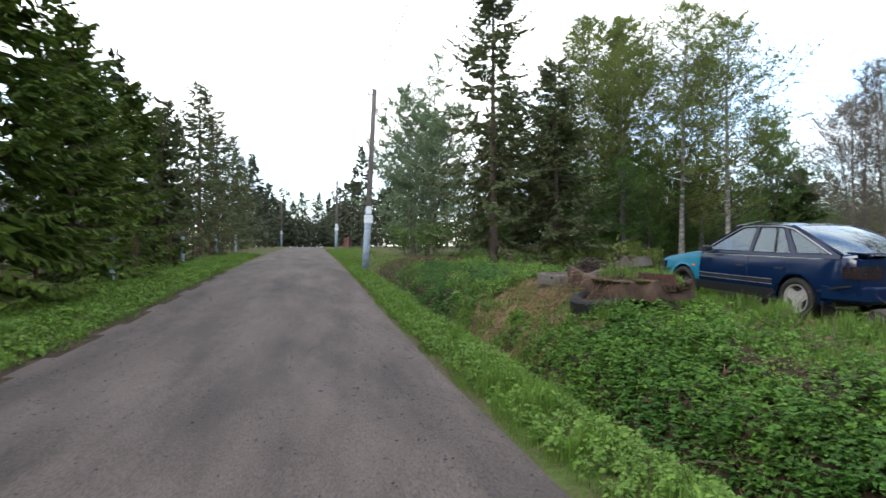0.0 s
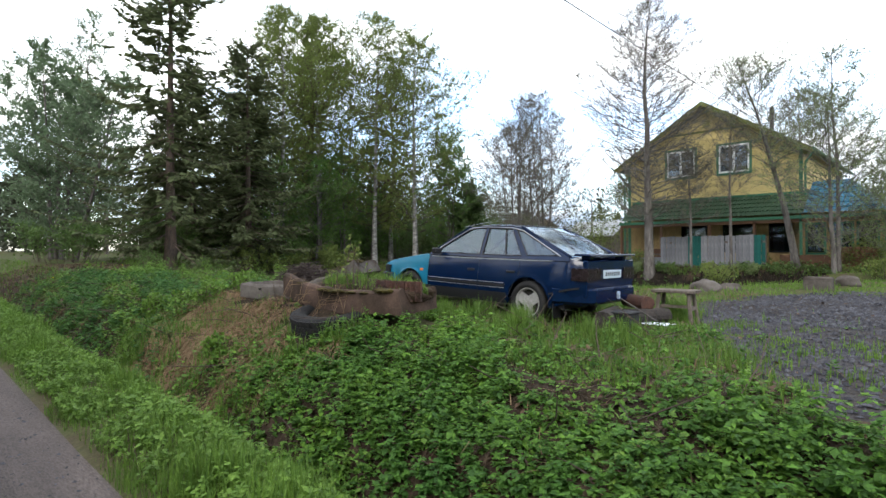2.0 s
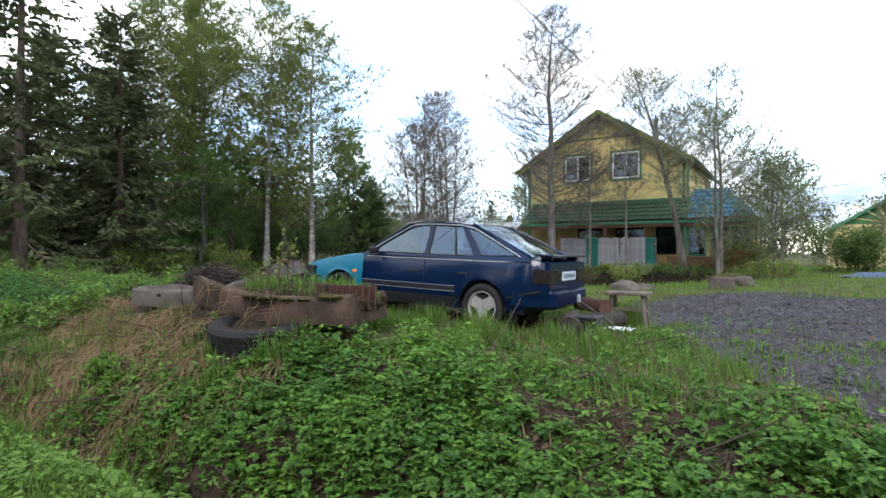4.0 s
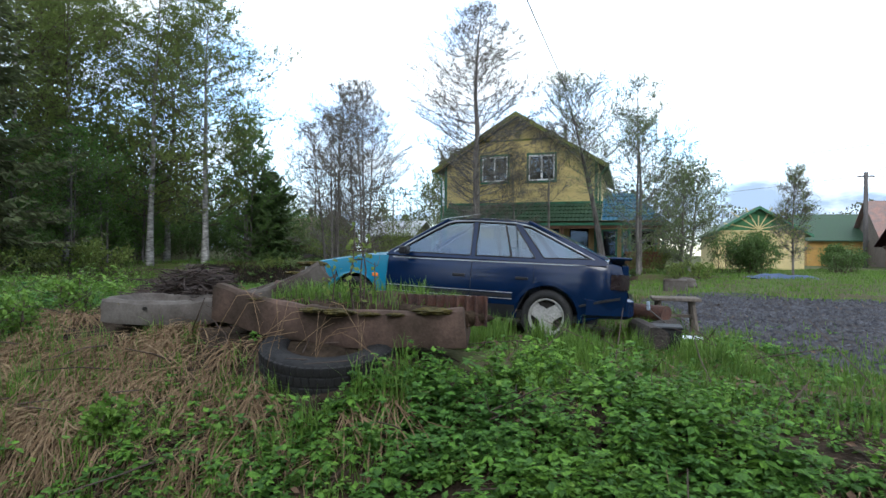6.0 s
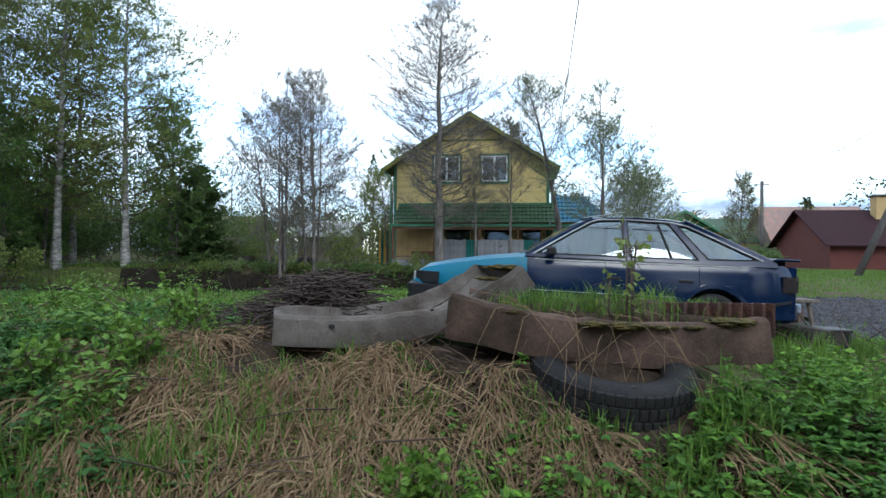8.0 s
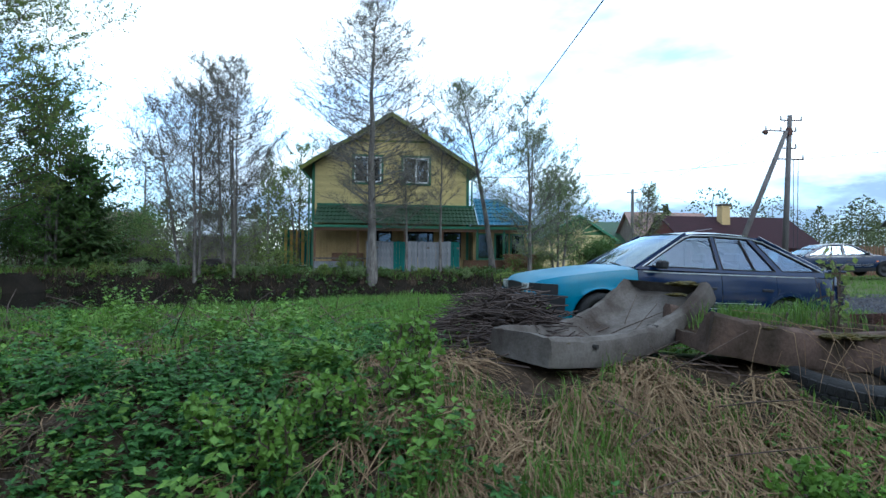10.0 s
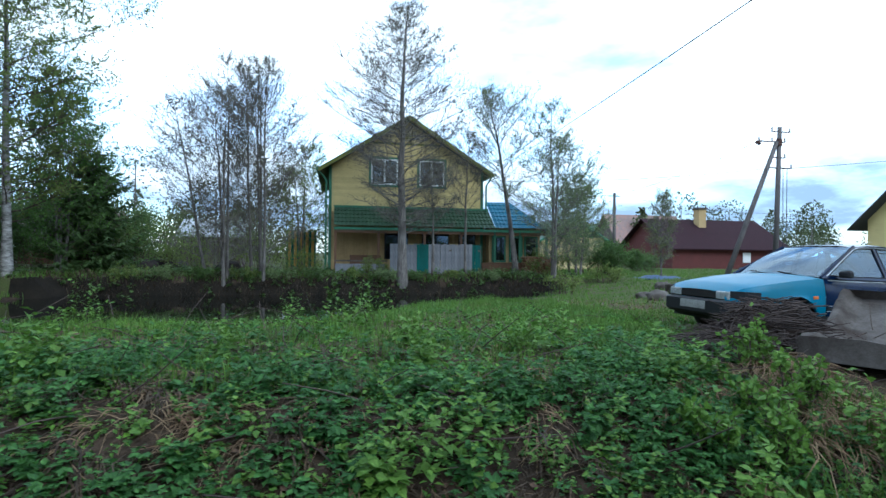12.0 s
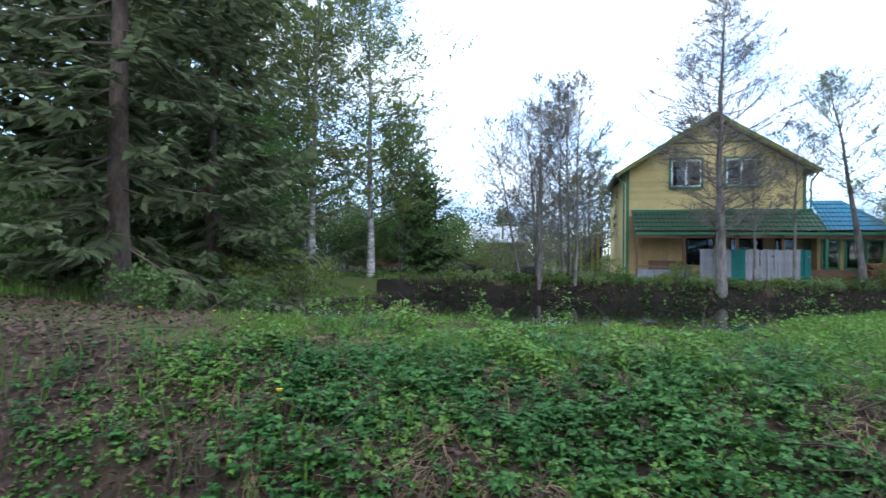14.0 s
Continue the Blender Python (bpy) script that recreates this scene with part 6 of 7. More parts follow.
def board_fence():
    f = empty("board_fence", 25.4, 9.9, 0)
    g = np.random.default_rng(4)
    shared = {}
    y = 12.1
    while y > 7.9:
        teal = 10.42 < y < 10.9 or y < 8.32
        key = ("t" if teal else "g")
        if key not in shared:
            bm = prism([(-.0675, .78), (.0675, .78), (.0675, 2.28), (-.0675, 2.28)], -.012, .012, "x")
            ob = part("board", bm, M_TEALB if teal else M_GREYB, f, "teal painted board" if teal else "")
            shared[key] = ob.data
        else:
            ob = new("board", shared[key])
            ob.parent = f
        ob.location = (g.normal(0, .006), y - 9.9, g.normal(0, .014))
        ob.rotation_euler = (g.normal(0, .003), g.normal(0, .01), 0)
        y -= .137
    for z in (1.1, 2.0):
        part("fence_rail", box(.02, .07, -2.0, 2.2, z - .04, z + .04), M_WOOD, f)
    for yy in (-1.95, 0, 2.15):
        part("fence_post", box(.07, .17, yy - .05, yy + .05, .2, 2.2), M_WOOD, f)
    return tagged(f, "grey weathered board fence with teal painted boards", "fence")


board_fence()


def gable_shed(name, x0, x1, y0, y1, z0, eave, peak, wall_m, roof_m, label, over=.35, ridge="x", trim=None):
    """A small building with a pitched roof; the ridge runs along one axis."""
    h = empty(name, (x0 + x1) / 2, (y0 + y1) / 2, 0)
    ox, oy = (x0 + x1) / 2, (y0 + y1) / 2
    if ridge == "x":
        c = 0
        hw = (y1 - y0) / 2
        part("wall", prism([(-hw, z0), (hw, z0), (hw, eave), (0, peak - .08), (-hw, eave)], x0 - ox, x1 - ox, "x"), wall_m, h)
        k = (peak - eave) / hw
        for s in (-1, 1):
            e = s * (hw + over)
            part("roof_slope", prism([(0, peak), (e, peak - k * (hw + over)), (e, peak - k * (hw + over) - .08), (0, peak - .08)], x0 - ox - over, x1 - ox + over, "x"), roof_m, h)
            if trim:
                part("barge_board", prism([(0, peak + .02), (e, peak + .02 - k * (hw + over)), (e, peak - .14 - k * (hw + over)), (0, peak - .14)], x0 - ox - over - .04, x0 - ox - over - .002, "x"), trim, h)
    else:
        hw = (x1 - x0) / 2
        part("wall", prism([(-hw, z0), (hw, z0), (hw, eave), (0, peak - .08), (-hw, eave)], y0 - oy, y1 - oy, "y"), wall_m, h)
        k = (peak - eave) / hw
        for s in (-1, 1):
            e = s * (hw + over)
            part("roof_slope", prism([(0, peak), (e, peak - k * (hw + over)), (e, peak - k * (hw + over) - .08), (0, peak - .08)], y0 - oy - over, y1 - oy + over, "y"), roof_m, h)
    return tagged(h, label, "house", "outbuildings beyond the yard")


# garage with a sunburst gable
ga = gable_shed("garage", 35, 41, -3.35, 1.1, .5, 3.0, 4.38, M_CREAM, M_ROOFG, "cream garage with green gable and wooden sunburst", trim=M_TRIMG)
part("gable_panel", prism([(-2.1, 3.05), (2.1, 3.05), (0, 4.25)], -3.06, -3.005, "x"), M_GREENP, ga)
for k in range(7):
    a = radians(12 + k * 26)
    L = 1.6 * abs(math.cos(a)) + .85 * abs(math.sin(a))
    part("sunburst_ray", cyl((-3.08, 0, 3.12), (-3.08, L * math.cos(a), 3.12 + L * .9 * math.sin(a)), .035, n=5), M_CREAM, ga)
part("sunburst_hub", cyl((-3.1, 0, 3.12), (-3.06, 0, 3.12), .18, n=16), M_CREAM, ga)
part("lintel", box(-3.07, -3.005, -2.1, 2.1, 2.95, 3.07), M_CREAM, ga)
for s in (-1, 1):
    gd = part("garage_door", box(-3.05, -3.005, *sorted((s * .03, s * 1.3)), .55, 2.6, .008), M_CREAM, ga)
    for z in (.75, 1.45, 2.15):
        part("strap", box(-3.065, -3.052, *sorted((s * .1, s * 1.25)), z, z + .05), M_BROWNW, gd)
gable_shed("green_roof_house", 50, 58, -12.2, -7.4, .5, 3.1, 5.2, M_TANO, M_ROOFG, "far orange house with a steep dark green roof", ridge="y")
# dark red house with a low maroon roof
rh = gable_shed("red_house", 38.6, 46, -21, -11.0, .2, 2.75, 5.0, M_REDW, M_REDR, "low dark red house with a broad maroon roof", over=.5, ridge="y")
part("chimney", box(-1.2, -.5, .2, .9, 3.4, 5.8, .02), M_BRICK, rh, "yellow brick chimney")
part("chimney_cap", box(-1.3, -.4, .1, 1.0, 5.8, 5.95, .02), M_CONC, rh)
part("red_window", box(-3.76, -3.705, -1.9, -1.2, 1.4, 2.2, .01), M_WHITE, rh)
gable_shed("slate_house", 46.5, 53, -18.5, -11.3, .3, 2.6, 5.9, M_WOOD, M_SLATE, "old house under a rusty streaked slate roof", ridge="y")
# yellow house beyond the yard with a grey roof
yh = gable_shed("roadside_house", 24, 31, -32, -20.4, .3, 4.5, 7.6, M_YELLOW, M_GREYR, "ochre house with a dark grey hipped roof", over=.8, ridge="y")
part("porch_arch", box(-4.7, -4.505, 2.0, 5.0, 2.6, 2.8), M_CREAM, yh)
wg = part("white_gate", box(20.6, 20.7, -12.6, -11.0, .5, 2.6, .02), M_WHITEP)
tagged(wg, "flaking white metal gate leaf beside the yard", "gate")
part("gate_frame", box(20.55, 20.6, -12.65, -10.95, 2.5, 2.62), M_CREAM, wg)
for z in (.9, 1.6, 2.2):
    part("hinge", box(20.56, 20.598, -11.2, -10.94, z, z + .08), M_CREAM, wg)


def picket_fence():
    f = empty("picket_fence", 24, -9.5, 0)
    sh = None
    y = 0.0
    while y > -4.4:
        if sh is None:
            ob = part("picket", prism([(-.05, .6), (.05, .6), (.05, 2.25), (0, 2.32), (-.05, 2.25)], -.012, .012, "x"), M_BROWNW, f)
            sh = ob.data
        else:
            ob = new("picket", sh)
            ob.parent = f
        ob.location = (0, y, random.gauss(0, .02))
        y -= .16
    for z in (1.0, 1.9):
        part("fence_rail", box(.015, .06, -4.4, .05, z - .04, z + .04), M_BROWNW, f)
    return tagged(f, "dark brown picket fence beyond the car", "fence")


picket_fence()


def striped_gate():
    f = empty("striped_panel", 34, 16.6, 0)
    for i in range(9):
        part("stripe_board", box(-.02, .02, -.75 + i * .167, -.75 + (i + 1) * .167 - .004, 1.0, 3.1), M_TEALB if i % 2 else M_TANO, f)
    part("frame_rail", box(.02, .06, -.8, .8, 2.9, 3.0), M_TEALB, f)
    for y in (-.8, .8):
        part("frame_post", box(.02, .1, y - .05, y + .05, .6, 3.2), M_TEALB, f)
    return tagged(f, "wooden panel striped in teal and ochre boards", "panel")


striped_gate()
# sheds and junk beyond the pond
s1 = gable_shed("garden_shed", 37, 41, 20.5, 24.0, .6, 3.0, 4.0, M_WOOD, M_PALER, "grey garden shed with a pale metal roof among bushes", ridge="y")
s2 = gable_shed("garden_shed", 40, 45, 29.5, 34.5, .6, 3.2, 4.6, M_BROWNW, M_SLATE, "brown garden shed behind the birches", ridge="y")
s3 = gable_shed("garden_shed", 12.5, 15.5, 37, 40, 1.2, 2.6, 3.4, M_BROWNW, M_SLATE, "small brown shed behind the spruces", ridge="x")
s4 = gable_shed("brick_roof_house", 46, 52, 54, 60, .8, 2.6, 5.2, M_CREAM, M_ORANGER, "far house with an orange tiled roof behind trees", ridge="x")


# ---- concrete troughs, tyre and heap on the bank ----
def trough(path, half, depth, wall, name, label, mat_, seed, moss=(), narrow=1.0, floor=.62, closed=True):
    """A broken tray of cast concrete along a path of (x, y, z), its rim rounded, its end closed by a low wall."""
    bm = bmesh.new()
    P = [Vector(p) for p in path]
    pts = []
    n = 30
    for i in range(n + 1):
        t = i / n * (len(P) - 1)
        k = min(int(t), len(P) - 2)
        u = t - k
        p0, p1, p2, p3 = P[max(k - 1, 0)], P[k], P[k + 1], P[min(k + 2, len(P) - 1)]
        pts.append(.5 * ((2 * p1) + (p2 - p0) * u + (2 * p0 - 5 * p1 + 4 * p2 - p3) * u * u + (3 * p1 - p0 - 3 * p2 + p3) * u ** 3))
    rings = []
    for i, p in enumerate(pts):
        d = (pts[min(i + 1, n)] - pts[max(i - 1, 0)]).normalized()
        side = d.cross(Vector((0, 0, 1))).normalized()
        up = side.cross(d).normalized()
        t = i / n
        w, b, h = half * (narrow + (1 - narrow) * min(1, t * 1.6)), wall, depth
        fl = h * floor * (float(smooth(.03, .14, np.array(t))) if closed else 1)
        sec = [(-w * .96, -h), (-w * .985, -h * .85), (-w - .005, -.07), (-w + .005, -.025), (-w + .03, 0), (-w + b - .03, 0), (-w + b, -min(.03, fl)), (-w + b + .03, -fl * .6), (-w + b + .10, -fl),
               (0, -fl * 1.04), (w - b - .10, -fl), (w - b - .03, -fl * .6), (w - b, -min(.03, fl)), (w - b + .03, 0), (w - .03, 0), (w - .005, -.025), (w + .005, -.07), (w * .985, -h * .85), (w * .96, -h)]
        ring_ = []
        for a, zz in sec:
            q = p + side * a + up * zz
            q += (side * noise.noise(q * 2.6 + Vector((seed, 0, 0))) + up * noise.noise(q * 3.1 + Vector((0, seed, 0)))) * .022
            q += d * (noise.noise(Vector((a * 9, zz * 9, seed + t))) * .05 if i in (0, n) else 0)
            q += up * min(0, noise.noise(q * 9 + Vector((seed, 3, 0)))) * (.03 if zz > -.04 else .006)
            ring_.append(bm.verts.new(q))
        rings.append(ring_)
    m = len(rings[0])
    for a, b in zip(rings, rings[1:]):
        for k in range(m):
            bm.faces.new((a[k], a[(k + 1) % m], b[(k + 1) % m], b[k]))
    for r in (rings[0], rings[-1]):
        bm.faces.new(r)
    bmesh.ops.triangulate(bm, faces=[f for f in bm.faces if len(f.verts) > 4])
    ob = part(name, bm, mat_, smooth=True)
    ob.data.set_sharp_from_angle(angle=radians(24))
    bv = ob.modifiers.new("worn_edge", "BEVEL")
    bv.width, bv.segments, bv.limit_method, bv.angle_limit, bv.harden_normals = .012, 2, "ANGLE", radians(40), False
    for mx, my, mz, mr in moss:
        bm = bmesh.new()
        bmesh.ops.create_icosphere(bm, subdivisions=4, radius=1)
        for v in bm.verts:
            k = 1 + .45 * noise.noise(v.co * 2.5 + Vector((mx, my, mz))) + .16 * noise.noise(v.co * 8 + Vector((my, 0, 0)))
            v.co = Vector((mx + v.co.x * mr * k, my + v.co.y * mr * k * 1.5, mz - .012 + v.co.z * mr * .26 * k))
        part("moss_cushion", bm, M_MOSS, ob, "yellow-brown moss cushion", True)
    return tagged(ob, label, "concrete trough", "broken concrete troughs")


t1 = trough([(4.74, 10.24, 1.13), (4.95, 9.78, 1.10), (5.22, 9.32, 1.15), (5.46, 8.93, 1.27), (5.66, 8.60, 1.49)], .46, .22, .11, "concrete_trough",
            "broken grey concrete trough tilted up at one end", M_CONC, 3, [(5.42, 8.52, 1.47, .10), (5.30, 8.66, 1.38, .06), (4.50, 9.98, 1.09, .05)], .78)
# solid near-black plugs paint the shade of the holes
for hx, hy, hz in ((4.545, 9.72, 1.04), (4.93, 9.06, 1.13)):
    part("lifting_hole", cyl((hx - .03, hy - .02, hz), (hx + .04, hy + .03, hz), .018, n=12), M_DARK, t1)
trough([(4.86, 8.80, 1.30), (4.84, 8.25, 1.19), (4.95, 7.55, 1.12), (5.12, 6.82, 1.16)], .42, .30, .12, "concrete_trough",
       "brown stained concrete trough filled with earth and grass", M_CONCB, 4, [(4.47, 8.42, 1.20, .06), (4.46, 7.9, 1.13, .07), (4.50, 7.68, 1.12, .09), (4.55, 7.45, 1.11, .06), (4.70, 6.98, 1.14, .10), (4.60, 7.25, 1.11, .05)], closed=False)


def earth_fill():
    bm = bmesh.new()
    bmesh.ops.create_icosphere(bm, subdivisions=4, radius=1)
    for v in bm.verts:
        k = 1 + .22 * noise.noise(v.co * 2.2)
        v.co = Vector((5.1 + v.co.x * .42 * k, 7.72 + v.co.y * 1.05 * k, 1.06 + v.co.z * .17 * k))
    ob = part("earth_fill", bm, M_SOIL, smooth=True)
    tagged(ob, "dark earth heaped in the concrete trough", "earth")
    g = np.random.default_rng(12)
    n = 3200
    a, r = g.uniform(0, 6.283, n), np.sqrt(g.uniform(0, 1, n))
    x, y = 5.1 + .40 * r * np.cos(a), 7.72 + 1.0 * r * np.sin(a)
    keep = g.uniform(0, 1, n) < .3 + .7 * smooth(-.2, .5, wob(x, y, 2.2))
    x, y, r = x[keep], y[keep], r[keep]
    n = len(x)
    z = 1.06 + .16 * np.sqrt(np.clip(1 - r * r, 0, 1))
    az = g.uniform(0, 6.283, n)
    hh = g.uniform(.03, .25, n) * (.55 + .45 * smooth(-.3, .6, wob(x, y, 3)))
    d = np.stack([np.cos(az), np.sin(az), 0 * az], -1)
    s = np.stack([-np.sin(az), np.cos(az), 0 * az], -1) * .004
    p = np.stack([x, y, z], -1)
    mid = p + d * hh[:, None] * .12 + np.array([0, 0, 1]) * hh[:, None] * .55
    tip = p + d * hh[:, None] * .45 + np.array([0, 0, 1]) * hh[:, None] * .9
    v = np.stack([p - s, p + s, mid + s * .8, mid - s * .8, tip], 1).reshape(-1, 3)
    i = np.arange(n)[:, None] * 5
    tagged(mesh_obj("trough_grass", v, (i + [[0, 1, 2, 3]]).tolist() + (i + [[3, 2, 4]]).tolist(), M_GRASS), "fresh green grass growing in the trough", "grass", kind="stuff")
    # corrugated dark edging at the back
    V, F = [], []
    for j in range(61):
        t = j / 60
        yy, xx = 7.35 - .75 * t, 4.86 + .10 * t
        o = .03 * math.cos(t * 60)
        V += [(xx + o, yy, 1.0), (xx + o, yy, 1.24)]
    F = [(2 * j, 2 * j + 2, 2 * j + 3, 2 * j + 1) for j in range(60)]
    ob = mesh_obj("corrugated_edging", V, F, M_RUST)
    so = ob.modifiers.new("solid", "SOLIDIFY")
    so.thickness = .012
    tagged(ob, "dark brown corrugated sheet standing in the trough", "edging")


earth_fill()


def truck_tyre(x, y, z, R, tilt):
    t = empty("truck_tyre")
    t.matrix_world = pose(x, y, z, tilt[0], tilt[1], 0) @ Matrix.Diagonal((1, 1, 1.18, 1))
    w = .15
    prof = [(-.10, R * .60), (-.135, R * .64), (-.15, R * .78), (-.145, R * .90), (-.12, R * .982), (.12, R * .982), (.145, R * .90), (.15, R * .78), (.135, R * .64), (.10, R * .60), (.06, R * .63), (.04, R * .88), (-.04, R * .88), (-.06, R * .63), (-.10, R * .60)]
    bm = lathe(prof, 56)
    bmesh.ops.transform(bm, matrix=pose(0, 0, 0, 0, 90, 0), verts=bm.verts)
    part("casing", bm, M_RUBBER, t, smooth=True)
    k = 58
    da = 2 * math.pi / k
    me = None
    for row, zz in enumerate((-.098, -.034, .034, .098)):
        for i in range(k):
            a = (i + .5 * (row % 2)) * da
            if me is None:
                ob = part("tread_block", box(R * .94, R * 1.0, -da * R * .42, da * R * .42, -.028, .028, .004), M_RUBBER, t)
                me = ob.data
            else:
                ob = new("tread_block", me)
                ob.parent = t
            ob.location, ob.rotation_euler = (0, 0, zz), (0, 0, a)
    return tagged(t, "worn black truck tyre lying flat on the bank", "tyre")


truck_tyre(4.54, 7.79, .715, .53, (4, -10))


def brush_heap(x, y, z, L, n, seed, name, label, material, thick=.008, squash=.22):
    g = np.random.default_rng(seed)
    P = []
    for i in range(n):
        c = np.array([x, y, z]) + g.normal(0, 1, 3) * np.array([L[0], L[1], 0]) * .45
        r2 = ((c[0] - x) / L[0]) ** 2 + ((c[1] - y) / L[1]) ** 2
        c[2] = z + g.uniform(.02, 1) * squash * max(.15, 1 - r2)
        a = g.normal(1.3, .7)
        l = g.uniform(.2, .6)
        d = np.array([math.cos(a), math.sin(a), g.normal(0, .18)]) * l
        P.append(([c - d / 2, c + g.normal(0, .03, 3), c + d / 2], [thick * g.uniform(.4, 1), thick * .8, thick * .4]))
    v, f = tubes(P, 4)
    return tagged(mesh_obj(name, v, f, material), label, "brushwood", kind="stuff")


brush_heap(5.6, 10.2, .92, (.5, .75), 900, 5, "brush_heap", "heap of dark dead sticks and roots behind the trough", M_TWIGD, squash=.50)
brush_heap(5.5, 10.75, .85, (.6, .5), 260, 6, "brush_heap", "loose dark brushwood spilled over the bank", M_TWIGD, squash=.25)
brush_heap(5.0, 9.75, .90, (.28, .5), 160, 7, "trough_litter", "dead twigs lying inside the tilted trough", M_TWIGD, .006, .10)


def hanging(seed, n, path, name, label):
    """Dry stalks that hang over an edge."""
    g = np.random.default_rng(seed)
    P = []
    for i in range(n):
        t = g.uniform(0, len(path) - 1.001)
        k = int(t)
        p = np.array(path[k]) * (1 - t + k) + np.array(path[k + 1]) * (t - k)
        p = p + g.normal(0, .05, 3)
        l = g.uniform(.15, .5)
        o = np.array([-g.uniform(.05, .35), g.normal(0, .28), 0])
        P.append(([p + np.array([.12, 0, .03]), p + o * .4 + np.array([0, 0, .02]), p + o * .8 - np.array([0, 0, l * .5]), p + o - np.array([0, 0, l])], [.0026, .0026, .002, .001]))
    v, f = tubes(P, 3)
    return tagged(mesh_obj(name, v, f, M_STRAW), label, "grass", kind="stuff")


hanging(21, 16, [(4.42, 8.6, 1.21), (4.45, 8.0, 1.11), (4.52, 7.4, 1.07)], "hanging_straw", "dry stalks hanging over the trough edge")
hanging(22, 9, [(4.15, 8.2, .97), (4.25, 7.9, .97), (4.5, 7.35, .95)], "hanging_straw", "dry stalks hanging over the tyre")
hanging(23, 40, [(4.2, 10.8, .82), (4.0, 9.6, .78), (4.0, 8.5, .72)], "hanging_straw", "matted dry stalks hanging down the bank")
bush("sapling", 4.75, 7.62, .5, .75, M_BIRCH_LEAF, 61, leaves=90, leaf=.055, stems=5, label="thin young sapling growing before the trough", category="sapling", group="saplings", z=.95)
for i, (sx, sy, sh) in enumerate([(4.1, 11.55, .5), (3.9, 12.2, .45), (4.3, 11.1, .55), (4.9, 11.0, .6), (3.5, 8.9, .35), (3.7, 11.8, .5)]):
    bush("young_shoot", sx, sy, .35, sh, M_LIME, 70 + i, leaves=420, leaf=.055, stems=9, label="yellow-green young shoots standing on the bank", category="shoot", group="young shoots")

# ---- junk round the car ----
def log_stub(x, y, z, L, r, az, name, label, mat_=None):
    d = Vector((math.cos(az), math.sin(az), 0)) * L / 2
    bm = cyl(Vector((x, y, z)) - d, Vector((x, y, z)) + d, r, r * .93, 14)
    for v in bm.verts:
        v.co += Vector((noise.noise(v.co * 7), noise.noise(v.co * 7 + Vector((5, 0, 0))), noise.noise(v.co * 7 + Vector((0, 5, 0))))) * r * .22
    return tagged(part(name, bm, mat_ or M_DARKW), label, "log", "junk behind the car")


log_stub(7.15, 5.35, .72, .75, .13, .25, "log", "charred dark log lying behind the car")
log_stub(7.75, 5.15, .70, .8, .12, -.35, "log", "dark rotten log lying behind the car")
log_stub(7.95, 5.35, .88, .6, .10, .9, "log", "dark brown log stacked behind the car", M_RUST)
ob = tagged(part("battery_box", box(6.95, 7.25, 5.0, 5.35, .58, .80, .015), M_BLACKP), "black box half hidden in grass behind the car", "box")
part("box_lid", box(6.94, 7.26, 4.99, 5.36, .802, .83, .01), M_BLACKP, ob)
tagged(part("iron_bar", cyl((7.35, 5.36, 1.0), (7.72, 4.98, .66), .009, n=6), M_POLE), "grey metal bar leaning behind the car", "bar")
tagged(part("rag", box(7.33, 7.36, 5.31, 5.35, .96, 1.06, .008), M_POLEBLUE), "pale rag tied to the bumper", "rag")
bm = bmesh.new()
bmesh.ops.create_grid(bm, x_segments=14, y_segments=8, size=1)
for v in bm.verts:
    v.co = Vector((7.62 + v.co.x * .14 + .05 * noise.noise(v.co * 2), 4.95 + v.co.y * .22, .635 + .035 * abs(noise.noise(v.co * 3 + Vector((0, 0, 4))))))
tagged(part("torn_sheet", bm, M_PAPER, smooth=True), "crumpled white plastic sheet on the gravel", "sheet")


def bench(x, y, z):
    b = empty("bench", x, y, z, 4)
    for i, o in enumerate((-.13, 0, .13)):
        part("seat_board", box(o - .06, o + .06, -.29, .29, .46, .50, .006), M_WOOD, b)
    for s in (-1, 1):
        for t in (-1, 1):
            part("leg", cyl((t * .10, s * .20, .46), (t * .17, s * .25, 0), .03, .025, n=6), M_WOOD, b)
        part("cross_piece", box(-.13, .13, s * .22 - .015, s * .22 + .015, .22, .27), M_WOOD, b)
    part("stretcher", box(-.015, .015, -.22, .22, .24, .28), M_WOOD, b)
    return tagged(b, "small grey wooden bench standing on gravel", "bench")


bench(8.4, 4.98, float(ground_z(8.4, 4.98)) - .0)


def boulder(x, y, r, sq, seed, label, mat_, name="boulder"):
    bm = bmesh.new()
    bmesh.ops.create_icosphere(bm, subdivisions=3, radius=1)
    z = float(ground_z(x, y))
    for v in bm.verts:
        k = 1 + .3 * noise.noise(v.co * 1.6 + Vector((seed, 0, 0))) + .08 * noise.noise(v.co * 6)
        v.co = Vector((x + v.co.x * r * k, y + v.co.y * r * 1.3 * k, z + r * sq * .5 + v.co.z * r * sq * k))
    return tagged(part(name, bm, mat_, smooth=True), label, "stone", "stones beside the yard")


